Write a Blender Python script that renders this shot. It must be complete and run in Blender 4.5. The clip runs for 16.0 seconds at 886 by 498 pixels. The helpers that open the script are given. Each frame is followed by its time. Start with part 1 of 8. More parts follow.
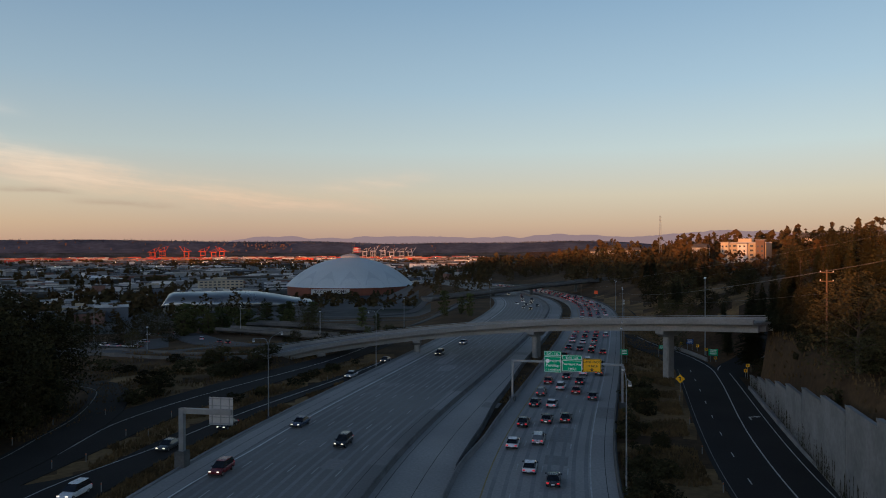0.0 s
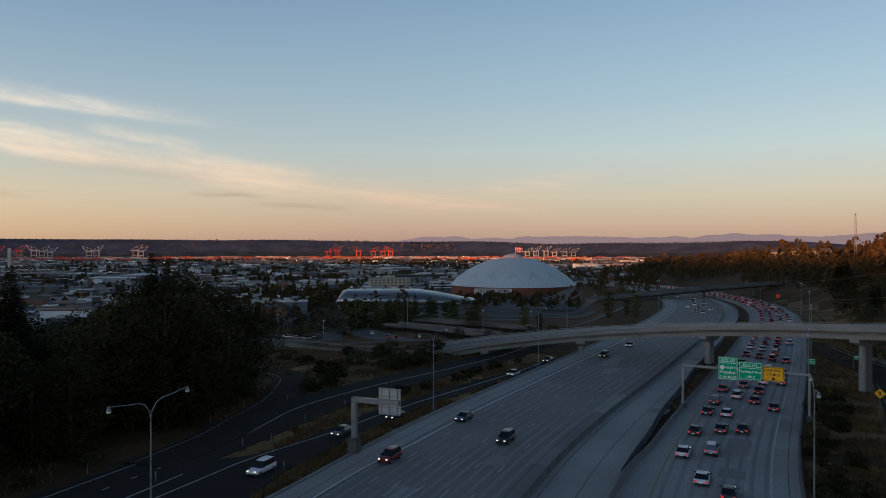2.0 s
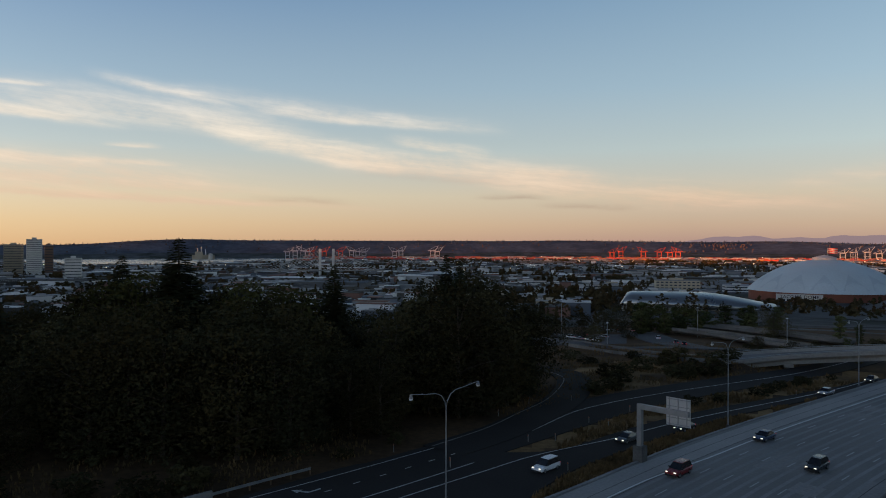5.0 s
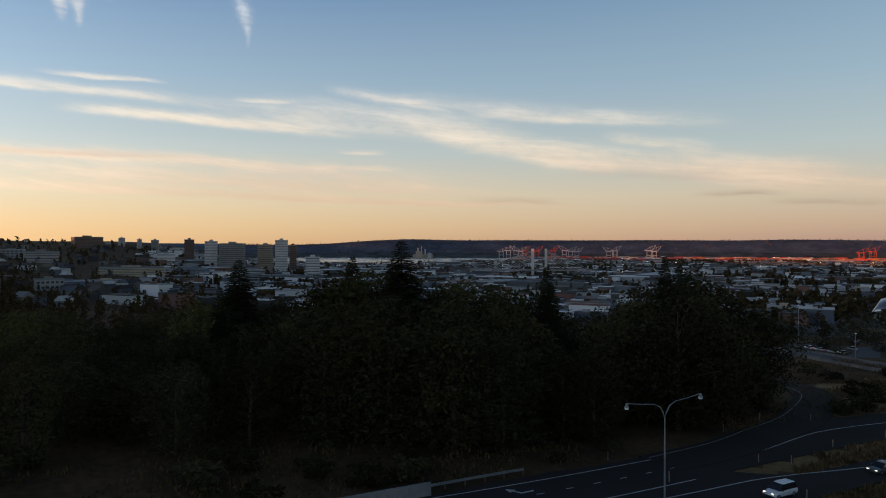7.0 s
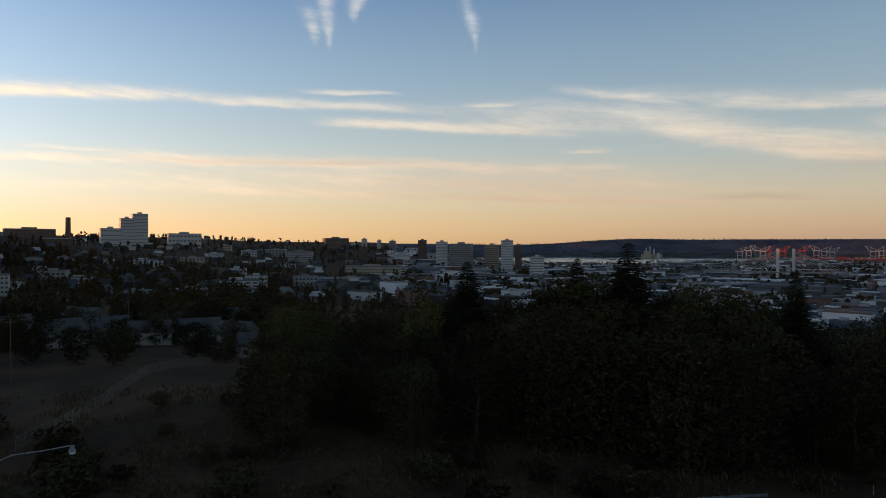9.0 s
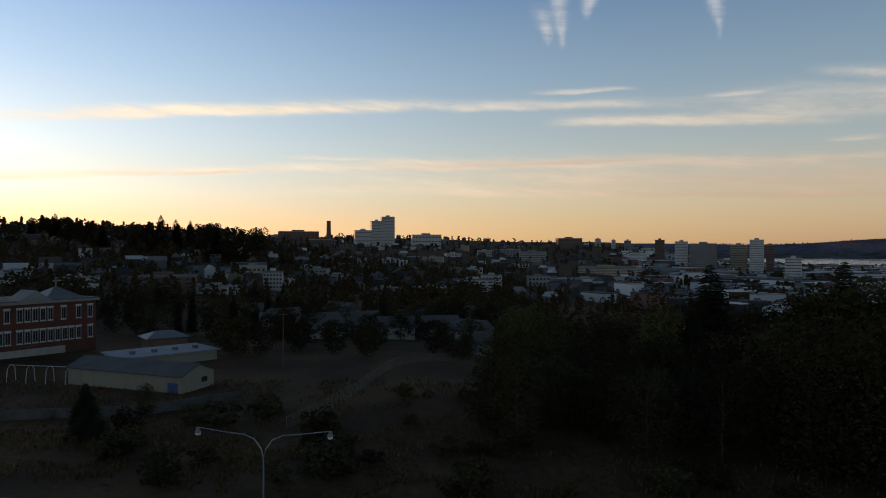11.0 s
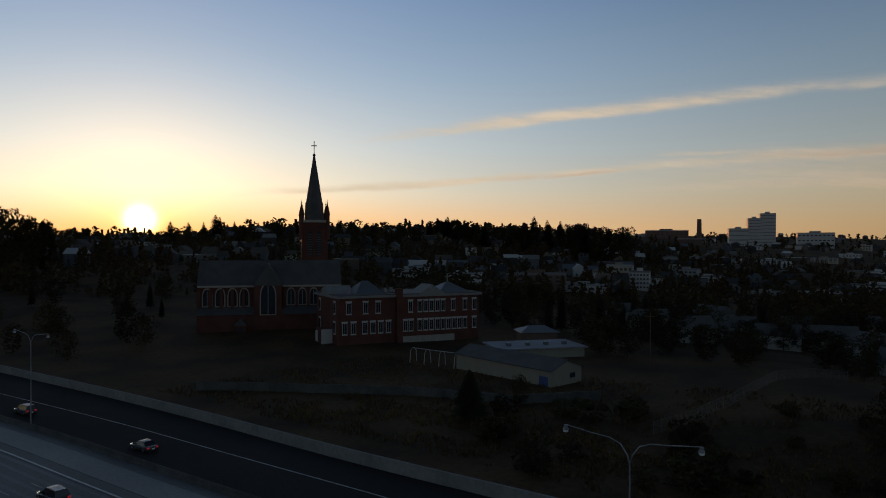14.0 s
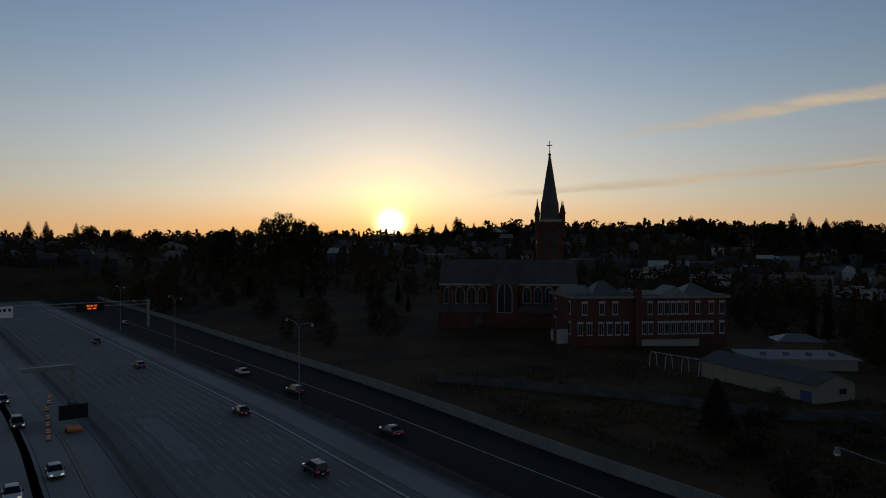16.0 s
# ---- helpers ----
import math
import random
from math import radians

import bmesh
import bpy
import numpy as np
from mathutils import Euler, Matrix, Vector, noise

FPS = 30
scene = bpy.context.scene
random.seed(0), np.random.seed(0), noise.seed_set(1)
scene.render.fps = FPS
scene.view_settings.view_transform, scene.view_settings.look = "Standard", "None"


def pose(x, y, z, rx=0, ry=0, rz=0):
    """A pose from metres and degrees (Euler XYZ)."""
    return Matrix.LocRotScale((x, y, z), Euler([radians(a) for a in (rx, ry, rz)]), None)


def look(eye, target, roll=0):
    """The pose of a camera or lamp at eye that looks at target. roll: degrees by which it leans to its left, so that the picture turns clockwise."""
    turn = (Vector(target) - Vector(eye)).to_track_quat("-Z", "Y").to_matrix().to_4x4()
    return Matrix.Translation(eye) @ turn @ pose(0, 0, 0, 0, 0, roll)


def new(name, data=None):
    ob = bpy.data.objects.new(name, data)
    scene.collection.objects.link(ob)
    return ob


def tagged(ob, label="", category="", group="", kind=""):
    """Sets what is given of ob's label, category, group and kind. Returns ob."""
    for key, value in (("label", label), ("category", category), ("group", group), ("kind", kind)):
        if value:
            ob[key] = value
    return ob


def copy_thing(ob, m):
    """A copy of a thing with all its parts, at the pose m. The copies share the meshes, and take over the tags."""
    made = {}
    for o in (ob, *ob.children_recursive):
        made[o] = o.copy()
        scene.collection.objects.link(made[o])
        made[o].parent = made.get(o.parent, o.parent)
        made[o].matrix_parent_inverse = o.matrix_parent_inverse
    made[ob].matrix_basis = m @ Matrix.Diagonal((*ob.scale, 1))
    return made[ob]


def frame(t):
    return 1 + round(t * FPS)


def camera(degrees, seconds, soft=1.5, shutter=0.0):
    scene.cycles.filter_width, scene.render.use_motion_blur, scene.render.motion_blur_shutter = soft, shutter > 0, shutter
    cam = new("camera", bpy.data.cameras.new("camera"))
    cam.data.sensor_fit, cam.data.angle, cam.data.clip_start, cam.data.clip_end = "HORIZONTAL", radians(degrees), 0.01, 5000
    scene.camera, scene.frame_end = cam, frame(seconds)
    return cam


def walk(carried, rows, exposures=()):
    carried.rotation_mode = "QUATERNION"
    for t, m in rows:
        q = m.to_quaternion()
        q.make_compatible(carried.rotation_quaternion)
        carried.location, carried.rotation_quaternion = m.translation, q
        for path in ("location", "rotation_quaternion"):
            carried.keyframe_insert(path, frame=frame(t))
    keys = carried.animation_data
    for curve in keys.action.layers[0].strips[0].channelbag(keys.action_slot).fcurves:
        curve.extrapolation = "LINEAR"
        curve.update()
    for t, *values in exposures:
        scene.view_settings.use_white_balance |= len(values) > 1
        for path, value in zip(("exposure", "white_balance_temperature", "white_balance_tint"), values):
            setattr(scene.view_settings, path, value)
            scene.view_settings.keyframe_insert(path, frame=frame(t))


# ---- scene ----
# camera: hovers above the freeway and turns slowly to the left
cam = camera(64.86, 16.0, soft=1.0)
PATH = [
    (0.0, pose(0.00, 0.00, 31.00, 89.90, 0.06, 0.00)),
    (0.5, pose(-0.00, 0.01, 30.88, 89.90, 0.03, 3.44)),
    (1.0, pose(-0.02, 0.02, 30.79, 89.90, -0.01, 6.76)),
    (1.5, pose(-0.04, 0.04, 30.73, 89.91, -0.04, 9.99)),
    (2.0, pose(-0.06, 0.06, 30.69, 89.91, -0.07, 13.29)),
    (2.5, pose(-0.09, 0.08, 30.68, 89.90, -0.08, 16.76)),
    (3.0, pose(-0.13, 0.11, 30.68, 89.91, -0.10, 20.20)),
    (5.5, pose(-0.37, 0.31, 30.98, 89.91, -0.08, 40.54)),
    (6.0, pose(-0.43, 0.36, 31.07, 89.89, -0.09, 44.85)),
    (6.5, pose(-0.50, 0.41, 31.18, 89.88, -0.10, 49.19)),
    (7.0, pose(-0.57, 0.45, 31.29, 89.87, -0.11, 53.57)),
    (7.5, pose(-0.65, 0.50, 31.41, 89.86, -0.10, 58.03)),
    (8.0, pose(-0.73, 0.55, 31.53, 89.85, -0.07, 62.56)),
    (8.5, pose(-0.82, 0.59, 31.65, 89.84, -0.06, 67.21)),
    (9.0, pose(-0.92, 0.63, 31.77, 89.83, -0.05, 71.87)),
    (11.5, pose(-1.54, 0.69, 32.25, 89.80, -0.01, 95.69)),
    (12.0, pose(-1.70, 0.67, 32.31, 89.77, -0.03, 100.60)),
    (12.5, pose(-1.87, 0.63, 32.35, 89.76, -0.06, 105.56)),
    (13.0, pose(-2.05, 0.57, 32.37, 89.74, -0.08, 110.50)),
    (13.5, pose(-2.26, 0.49, 32.37, 89.74, -0.08, 115.42)),
    (14.0, pose(-2.48, 0.39, 32.35, 89.75, -0.06, 120.31)),
    (14.5, pose(-2.72, 0.26, 32.29, 89.75, -0.04, 125.16)),
    (15.0, pose(-2.98, 0.10, 32.21, 89.76, -0.03, 129.95)),
    (15.5, pose(-3.26, -0.09, 32.09, 89.77, -0.03, 134.73)),
    (16.0, pose(-3.57, -0.31, 31.94, 89.79, -0.01, 139.52)),
]
EXPOSURE = [(0.0, 0.08), (4.0, 0.1), (7.0, 0.06), (9.0, -0.08), (11.5, -0.42), (12.5, -0.72), (14.0, -1.06), (16.0, -1.37)]
walk(cam, PATH, EXPOSURE)

# ---- light: a sun on the skyline, a clear evening sky with thin streaks of cloud ----
SUN_AZ, SUN_EL = 143.8, 1.75


def direction(az, el):
    a, e = radians(az), radians(el)
    return Vector((-math.sin(a) * math.cos(e), math.cos(a) * math.cos(e), math.sin(e)))


def srgb(r, g, b):
    return tuple((c / 255 / 12.92) if c < 10.3 else ((c / 255 + 0.055) / 1.055) ** 2.4 for c in (r, g, b))


class Nodes:
    """Short hand for shader arithmetic."""

    def __init__(self, tree):
        self.t = tree

    def math(self, op, a, b=None, c=None, clamp=False):
        n = self.t.nodes.new("ShaderNodeMath")
        n.operation, n.use_clamp = op, clamp
        for i, v in enumerate((a, b, c)):
            if v is None:
                continue
            if isinstance(v, (int, float)):
                n.inputs[i].default_value = v
            else:
                self.t.links.new(v, n.inputs[i])
        return n.outputs[0]

    def remap(self, v, a, b, c=0.0, d=1.0, smooth=True):
        n = self.t.nodes.new("ShaderNodeMapRange")
        n.interpolation_type = 'SMOOTHSTEP' if smooth else 'LINEAR'
        for i, x in zip((1, 2, 3, 4), (a, b, c, d)):
            n.inputs[i].default_value = x
        self.t.links.new(v, n.inputs[0])
        return n.outputs[0]

    def ramp(self, v, stops):
        n = self.t.nodes.new("ShaderNodeValToRGB")
        e = n.color_ramp.elements
        while len(e) < len(stops):
            e.new(0.5)
        for i, (p, c) in enumerate(stops):
            e[i].position, e[i].color = p, (*c, 1)
        self.t.links.new(v, n.inputs[0])
        return n.outputs[0]

    def mix(self, f, a, b, mode='MIX'):
        n = self.t.nodes.new("ShaderNodeMix")
        n.data_type, n.blend_type, n.clamp_result = 'RGBA', mode, False
        for k, v in (("Factor", f), ("A", a), ("B", b)):
            s = [q for q in n.inputs if q.name == k and (q.type == 'VALUE' if k == "Factor" else q.type == 'RGBA')][0]
            if isinstance(v, (int, float)):
                s.default_value = v
            elif isinstance(v, tuple):
                s.default_value = (*v, 1)
            else:
                self.t.links.new(v, s)
        return [q for q in n.outputs if q.type == 'RGBA'][0]

    def noise(self, vec, scale, detail=4.0, rough=0.55):
        n = self.t.nodes.new("ShaderNodeTexNoise")
        n.inputs["Scale"].default_value, n.inputs["Detail"].default_value, n.inputs["Roughness"].default_value = scale, detail, rough
        self.t.links.new(vec, n.inputs["Vector"])
        return n.outputs["Fac"]

    def xyz(self, x, y, z):
        n = self.t.nodes.new("ShaderNodeCombineXYZ")
        for i, v in enumerate((x, y, z)):
            if isinstance(v, (int, float)):
                n.inputs[i].default_value = v
            else:
                self.t.links.new(v, n.inputs[i])
        return n.outputs[0]


# streaks of cloud: azimuth and elevation of both ends, bow, half thickness (degrees), strength
STREAKS = [
    (127, 8.5, 91, 11.5, 0.45, 0.3, 1.25), (98, 11.45, 69, 10.95, 0.05, 0.26, 0.5), (82.5, 9.9, 61, 9.0, 0.25, 0.26, 1.25), (73, 10.4, 47, 9.1, 0.35, 0.75, 0.55),
    (63.5, 12.6, 53, 11.1, 0.0, 0.27, 0.8), (57, 9.9, 37, 6.3, -0.35, 0.55, 1.25), (47, 7.3, 23, 5.0, 0.1, 0.6, 0.8), (57, 12.1, 31, 9.5, -0.3, 0.4, 0.5), (52, 10.9, 41, 10.0, -0.1, 0.22, 0.6),
    (41, 8.8, 32, 7.4, 0.0, 0.28, 0.65), (33.5, 6.7, 22.5, 5.2, 0.0, 0.28, 0.7), (37, 5.7, 11, 3.0, 0.15, 0.7, 0.55), (21, 4.0, 2, 3.1, 0.1, 0.6, 0.4), (11, 4.9, 0, 5.7, -0.2, 0.45, 0.22),
    (107, 6.1, 63, 6.2, 0.5, 0.26, 1.0), (76, 6.75, 54, 4.9, 0.1, 0.3, 0.65), (107, 4.5, 41, 3.1, 0.35, 0.2, 0.85), (86, 5.5, 50, 4.4, 0.1, 0.3, 0.6), (106, 5.3, 48, 4.5, 0.2, 1.0, 0.4),
    (137, 3.95, 100, 6.4, 0.05, 0.19, 1.2), (84, 12.3, 75, 12.3, 0.0, 0.11, 0.6), (70.4, 11.5, 65.2, 11.4, 0.0, 0.11, 0.9), (62.4, 7.6, 58, 7.5, 0.0, 0.12, 0.45), (66, 6.35, 57, 6.2, 0.0, 0.13, 0.6),
    (104, 7.1, 96, 7.0, 0.0, 0.1, 0.5),
]
# thin banks of cloud in shade
SHADED = [(34, 4.2, 27, 4.0, 0.16, 0.8), (29, 3.4, 20, 3.2, 0.2, 0.6), (53, 4.0, 43, 3.5, 0.2, 0.5), (100, 6.55, 70, 6.85, 0.2, 0.6), (118, 5.2, 104, 6.1, 0.12, 0.6), (44, 6.2, 30, 5.2, 0.3, 0.4)]
# curls of cloud: azimuth, lowest and highest elevation, half width, bend
WISPS = [(69.2, 15.4, 20.5, 0.34, 0.05), (79.2, 17.6, 20.5, 0.6, -0.12), (81.2, 15.6, 19.6, 0.4, 0.02), (82.2, 15.9, 18.2, 0.5, 0.1)]


def make_world():
    world = bpy.data.worlds.new("evening_sky")
    world.use_nodes = True
    nt = world.node_tree
    nt.nodes.clear()
    k = Nodes(nt)
    out = nt.nodes.new("ShaderNodeOutputWorld")
    bg = nt.nodes.new("ShaderNodeBackground")
    sky = nt.nodes.new("ShaderNodeTexSky")
    sky.sky_type, sky.sun_disc = 'NISHITA', False
    sky.sun_elevation, sky.sun_rotation = radians(6.0), -radians(SUN_AZ)
    sky.altitude, sky.air_density, sky.dust_density, sky.ozone_density = 60, 1.0, 0.6, 2.0
    co = nt.nodes.new("ShaderNodeTexCoord").outputs["Generated"]
    sep = nt.nodes.new("ShaderNodeSeparateXYZ")
    nt.links.new(co, sep.inputs[0])
    x, y, z = sep.outputs
    el = k.math('MULTIPLY', k.math('ARCSINE', z), 180 / math.pi)
    az = k.math('MULTIPLY', k.math('ARCTAN2', k.math('MULTIPLY', x, -1.0), y), 180 / math.pi)
    # away from the sun: rose horizon, then cream, then blue; towards it: gold
    e = k.math('DIVIDE', el, 60.0, clamp=True)
    away = k.ramp(e, [(0.0, srgb(164, 128, 128)), (0.03, srgb(188, 157, 139)), (0.07, srgb(200, 184, 164)), (0.13, srgb(188, 199, 198)),
                      (0.21, srgb(163, 187, 202)), (0.33, srgb(134, 165, 191)), (0.6, srgb(66, 92, 126)), (1.0, srgb(34, 46, 70))])
    near = k.ramp(e, [(0.0, srgb(242, 196, 130)), (0.035, srgb(246, 212, 158)), (0.07, srgb(247, 227, 188)), (0.13, srgb(216, 224, 222)),
                      (0.22, srgb(172, 198, 220)), (0.34, srgb(116, 152, 200)), (0.6, srgb(62, 86, 124)), (1.0, srgb(34, 46, 70))])
    sd = direction(SUN_AZ, SUN_EL)
    dot = nt.nodes.new("ShaderNodeVectorMath")
    dot.operation = 'DOT_PRODUCT'
    nt.links.new(co, dot.inputs[0])
    dot.inputs[1].default_value = sd
    c = dot.outputs["Value"]
    col = k.mix(k.remap(c, -0.6, 0.85, smooth=False), away, near)
    col = k.mix(0.12, col, k.mix(1.0, sky.outputs[0], (0.25, 0.25, 0.25), 'MULTIPLY'))
    # darkest at a right angle to the sun
    dim = nt.nodes.new("ShaderNodeVectorMath")
    dim.operation = 'SCALE'
    nt.links.new(col, dim.inputs[0])
    nt.links.new(k.math('SUBTRACT', 1.0, k.math('MULTIPLY', k.math('MULTIPLY_ADD', k.math('MULTIPLY', c, c), -0.2, 0.17), k.remap(el, 1.0, 9.0))), dim.inputs["Scale"])
    col = dim.outputs[0]
    # glow round the sun
    ang = k.math('MULTIPLY', k.math('ARCCOSINE', k.math('MINIMUM', c, 0.999999)), 180 / math.pi)

    def lobe(width, power=1.0):
        return k.math('EXPONENT', k.math('MULTIPLY', k.math('POWER', k.math('DIVIDE', ang, width), power), -1.0))
    for width, power, tone in ((0.8, 2.0, (40.0, 29.0, 16.0)), (1.9, 1.1, (3.4, 1.7, 0.3)), (7.0, 1.2, (0.7, 0.32, 0.03)), (25.0, 2.0, (0.62, 0.46, 0.2)), (40.0, 2.4, (0.27, 0.36, 0.51))):
        n = nt.nodes.new("ShaderNodeVectorMath")
        n.operation = 'SCALE'
        n.inputs[0].default_value = tone
        # the broad warm glow lies low over the skyline
        spread = k.math('MULTIPLY', lobe(width, power), k.remap(el, 17.0, 2.0)) if width == 25.0 else lobe(width, power)
        nt.links.new(spread, n.inputs["Scale"])
        col = k.mix(1.0, col, n.outputs[0], 'ADD')
    # burning orange low down on the sun's side
    low = k.math('MULTIPLY', k.math('MULTIPLY', lobe(38.0, 2.0), k.remap(el, 5.0, -0.5)), 0.95)
    col = k.mix(low, col, (2.2, 0.97, 0.19))
    # clouds
    warp = k.math('MULTIPLY_ADD', k.noise(k.xyz(k.math('MULTIPLY', az, 0.16), k.math('MULTIPLY', el, 0.4), 0.0), 1.0, 4.0, 0.55), 0.7, -0.35)
    warp_az = k.math('MULTIPLY_ADD', k.noise(k.xyz(k.math('MULTIPLY', az, 0.6), k.math('MULTIPLY', el, 0.5), 7.0), 1.0, 5.0, 0.65), 1.1, -0.55)
    el2 = k.math('ADD', el, warp)
    slant = k.math('MULTIPLY_ADD', az, -0.1, k.math('ADD', el, k.math('MULTIPLY', warp, 0.8)))
    fib = k.noise(k.xyz(k.math('MULTIPLY', az, 0.12), k.math('MULTIPLY', slant, 1.1), 3.0), 1.0, 9.0, 0.62)
    puff = k.noise(k.xyz(k.math('MULTIPLY', az, 0.7), k.math('MULTIPLY', el, 1.3), 11.0), 1.0, 6.0, 0.6)

    def streak(a0, e0, a1, e1, bow, half, strength):
        t = k.math('DIVIDE', k.math('SUBTRACT', az, a0), a1 - a0)
        mid = k.math('ADD', k.math('MULTIPLY_ADD', t, e1 - e0, e0), k.math('MULTIPLY', k.math('MULTIPLY', t, k.math('SUBTRACT', 1.0, t)), 4 * bow))
        ends = k.math('MULTIPLY', k.remap(t, -0.05, 0.4), k.remap(t, 1.05, 0.65))
        d = k.math('DIVIDE', k.math('SUBTRACT', el2, mid), half * 1.25)
        # long and soft above, firmer along the lower edge
        d = k.math('MULTIPLY', d, k.remap(d, -0.3, 0.3, 1.35, 0.8))
        body = k.math('EXPONENT', k.math('MULTIPLY', k.math('MULTIPLY', d, d), -1.0))
        return k.math('MULTIPLY', k.math('MULTIPLY', body, ends), strength)
    total = None
    for row in STREAKS:
        m = streak(*row)
        total = m if total is None else k.math('ADD', total, m)
    for a0, e0, e1, half, bend in WISPS:
        up = k.math('SUBTRACT', el, e0)
        width = k.remap(up, 0.0, 3.0, 0.45 * half, 1.3 * half)
        d = k.math('DIVIDE', k.math('ADD', k.math('SUBTRACT', k.math('ADD', az, warp_az), a0), k.math('MULTIPLY', k.math('MULTIPLY', up, up), -bend)), width)
        body = k.math('EXPONENT', k.math('MULTIPLY', k.math('MULTIPLY', d, d), -1.0))
        m = k.math('MULTIPLY', body, k.math('MULTIPLY', k.remap(el, e0 - 0.3, e0 + 1.3), k.remap(el, e1 + 1.2, e1 - 1.0)))
        total = k.math('ADD', total, k.math('MULTIPLY', m, 0.42))
    # feathered: the threads run along the streaks, ragged at the edges
    grain = k.math('ADD', k.remap(fib, 0.3, 0.72, 0.4, 1.5), k.remap(puff, 0.35, 0.7, -0.15, 0.25))
    cover = k.math('MULTIPLY', k.math('SUBTRACT', 1.0, k.math('EXPONENT', k.math('MULTIPLY', k.math('MULTIPLY', total, grain), -1.5))), 0.95)
    cloud = k.ramp(k.math('DIVIDE', el, 20.0, clamp=True), [(0.0, srgb(205, 160, 142)), (0.2, srgb(226, 196, 168)), (0.42, srgb(242, 227, 206)), (0.9, srgb(226, 230, 233))])
    cloud = k.mix(k.remap(c, 0.2, 0.98), cloud, (1.5, 1.2, 0.86))
    shade = k.remap(fib, 0.4, 0.75, 0.92, 1.05)
    n = nt.nodes.new("ShaderNodeVectorMath")
    n.operation = 'SCALE'
    nt.links.new(cloud, n.inputs[0])
    nt.links.new(shade, n.inputs["Scale"])
    col = k.mix(cover, col, n.outputs[0])
    dull = None
    for a0, e0, a1, e1, half, strength in SHADED:
        m = streak(a0, e0, a1, e1, 0.0, half, strength)
        dull = m if dull is None else k.math('ADD', dull, m)
    bank = nt.nodes.new("ShaderNodeVectorMath")
    bank.operation = 'MULTIPLY'
    nt.links.new(col, bank.inputs[0])
    bank.inputs[1].default_value = (0.74, 0.66, 0.68)
    col = k.mix(k.math('MULTIPLY', k.math('MULTIPLY', dull, grain), 0.65, clamp=True), col, bank.outputs[0])
    nt.links.new(col, bg.inputs["Color"])
    bg.inputs["Strength"].default_value = 1.0
    nt.links.new(bg.outputs[0], out.inputs[0])
    scene.world = world


make_world()
sun_data = bpy.data.lights.new("sun", 'SUN')
sun_data.energy, sun_data.angle, sun_data.color = 5.6, radians(0.6), (1.0, 0.36, 0.105)
sun = new("sun", sun_data)
sun.matrix_world = look(direction(SUN_AZ, 1.55) * 3000, (0, 0, 0))

# ---- building tools ----
class Geo:
    """Collects vertices and faces for one mesh."""

    def __init__(self):
        self.v, self.f = [], []

    def add(self, verts, faces):
        n = len(self.v)
        self.v += [tuple(p) for p in verts]
        self.f += [tuple(i + n for i in f) for f in faces]
        return self

    def box(self, x0, y0, z0, x1, y1, z1, m=None):
        vs = [(x, y, z) for z in (z0, z1) for x, y in ((x0, y0), (x1, y0), (x1, y1), (x0, y1))]
        if m is not None:
            vs = [m @ Vector(p) for p in vs]
        return self.add(vs, [(3, 2, 1, 0), (4, 5, 6, 7), (0, 1, 5, 4), (1, 2, 6, 5), (2, 3, 7, 6), (3, 0, 4, 7)])

    def prism(self, poly, z0, z1):
        n = len(poly)
        vs = [(x, y, z0) for x, y in poly] + [(x, y, z1) for x, y in poly]
        fs = [tuple(range(n - 1, -1, -1)), tuple(range(n, 2 * n))]
        fs += [(i, (i + 1) % n, n + (i + 1) % n, n + i) for i in range(n)]
        return self.add(vs, fs)

    def tube(self, pts, radii, n=8, caps=True):
        pts = [Vector(p) for p in pts]
        if not isinstance(radii, (list, tuple)):
            radii = [radii] * len(pts)
        vs, fs = [], []
        for i, p in enumerate(pts):
            d = (pts[min(i + 1, len(pts) - 1)] - pts[max(i - 1, 0)]).normalized()
            a = d.cross(Vector((0, 0, 1)) if abs(d.z) < 0.95 else Vector((0, 1, 0))).normalized()
            b = a.cross(d)
            for k in range(n):
                w = 2 * math.pi * k / n
                vs.append(p + (a * math.cos(w) + b * math.sin(w)) * radii[i])
        for i in range(len(pts) - 1):
            for k in range(n):
                j = (k + 1) % n
                fs.append((i * n + k, i * n + j, (i + 1) * n + j, (i + 1) * n + k))
        if caps:
            fs += [tuple(range(n - 1, -1, -1)), tuple(range(len(vs) - n, len(vs)))]
        return self.add(vs, fs)

    def spin(self, profile, n=24, m=None):
        vs, fs = [], []
        for r, z in profile:
            for k in range(n):
                w = 2 * math.pi * k / n
                vs.append((r * math.cos(w), r * math.sin(w), z))
        for i in range(len(profile) - 1):
            for k in range(n):
                j = (k + 1) % n
                fs.append((i * n + k, i * n + j, (i + 1) * n + j, (i + 1) * n + k))
        if m is not None:
            vs = [m @ Vector(p) for p in vs]
        return self.add(vs, fs)

    def loft(self, rings, closed=True, caps=True):
        n = len(rings[0])
        vs = [p for r in rings for p in r]
        fs = []
        for i in range(len(rings) - 1):
            for k in range(n if closed else n - 1):
                j = (k + 1) % n
                fs.append((i * n + k, i * n + j, (i + 1) * n + j, (i + 1) * n + k))
        if caps and closed:
            fs += [tuple(range(n - 1, -1, -1)), tuple(range(len(vs) - n, len(vs)))]
        return self.add(vs, fs)

    def mesh(self, name, material, smooth=False):
        me = bpy.data.meshes.new(name)
        me.from_pydata(self.v, [], self.f)
        if material:
            me.materials.append(material)
        if smooth:
            me.shade_smooth()
        me.update()
        return me


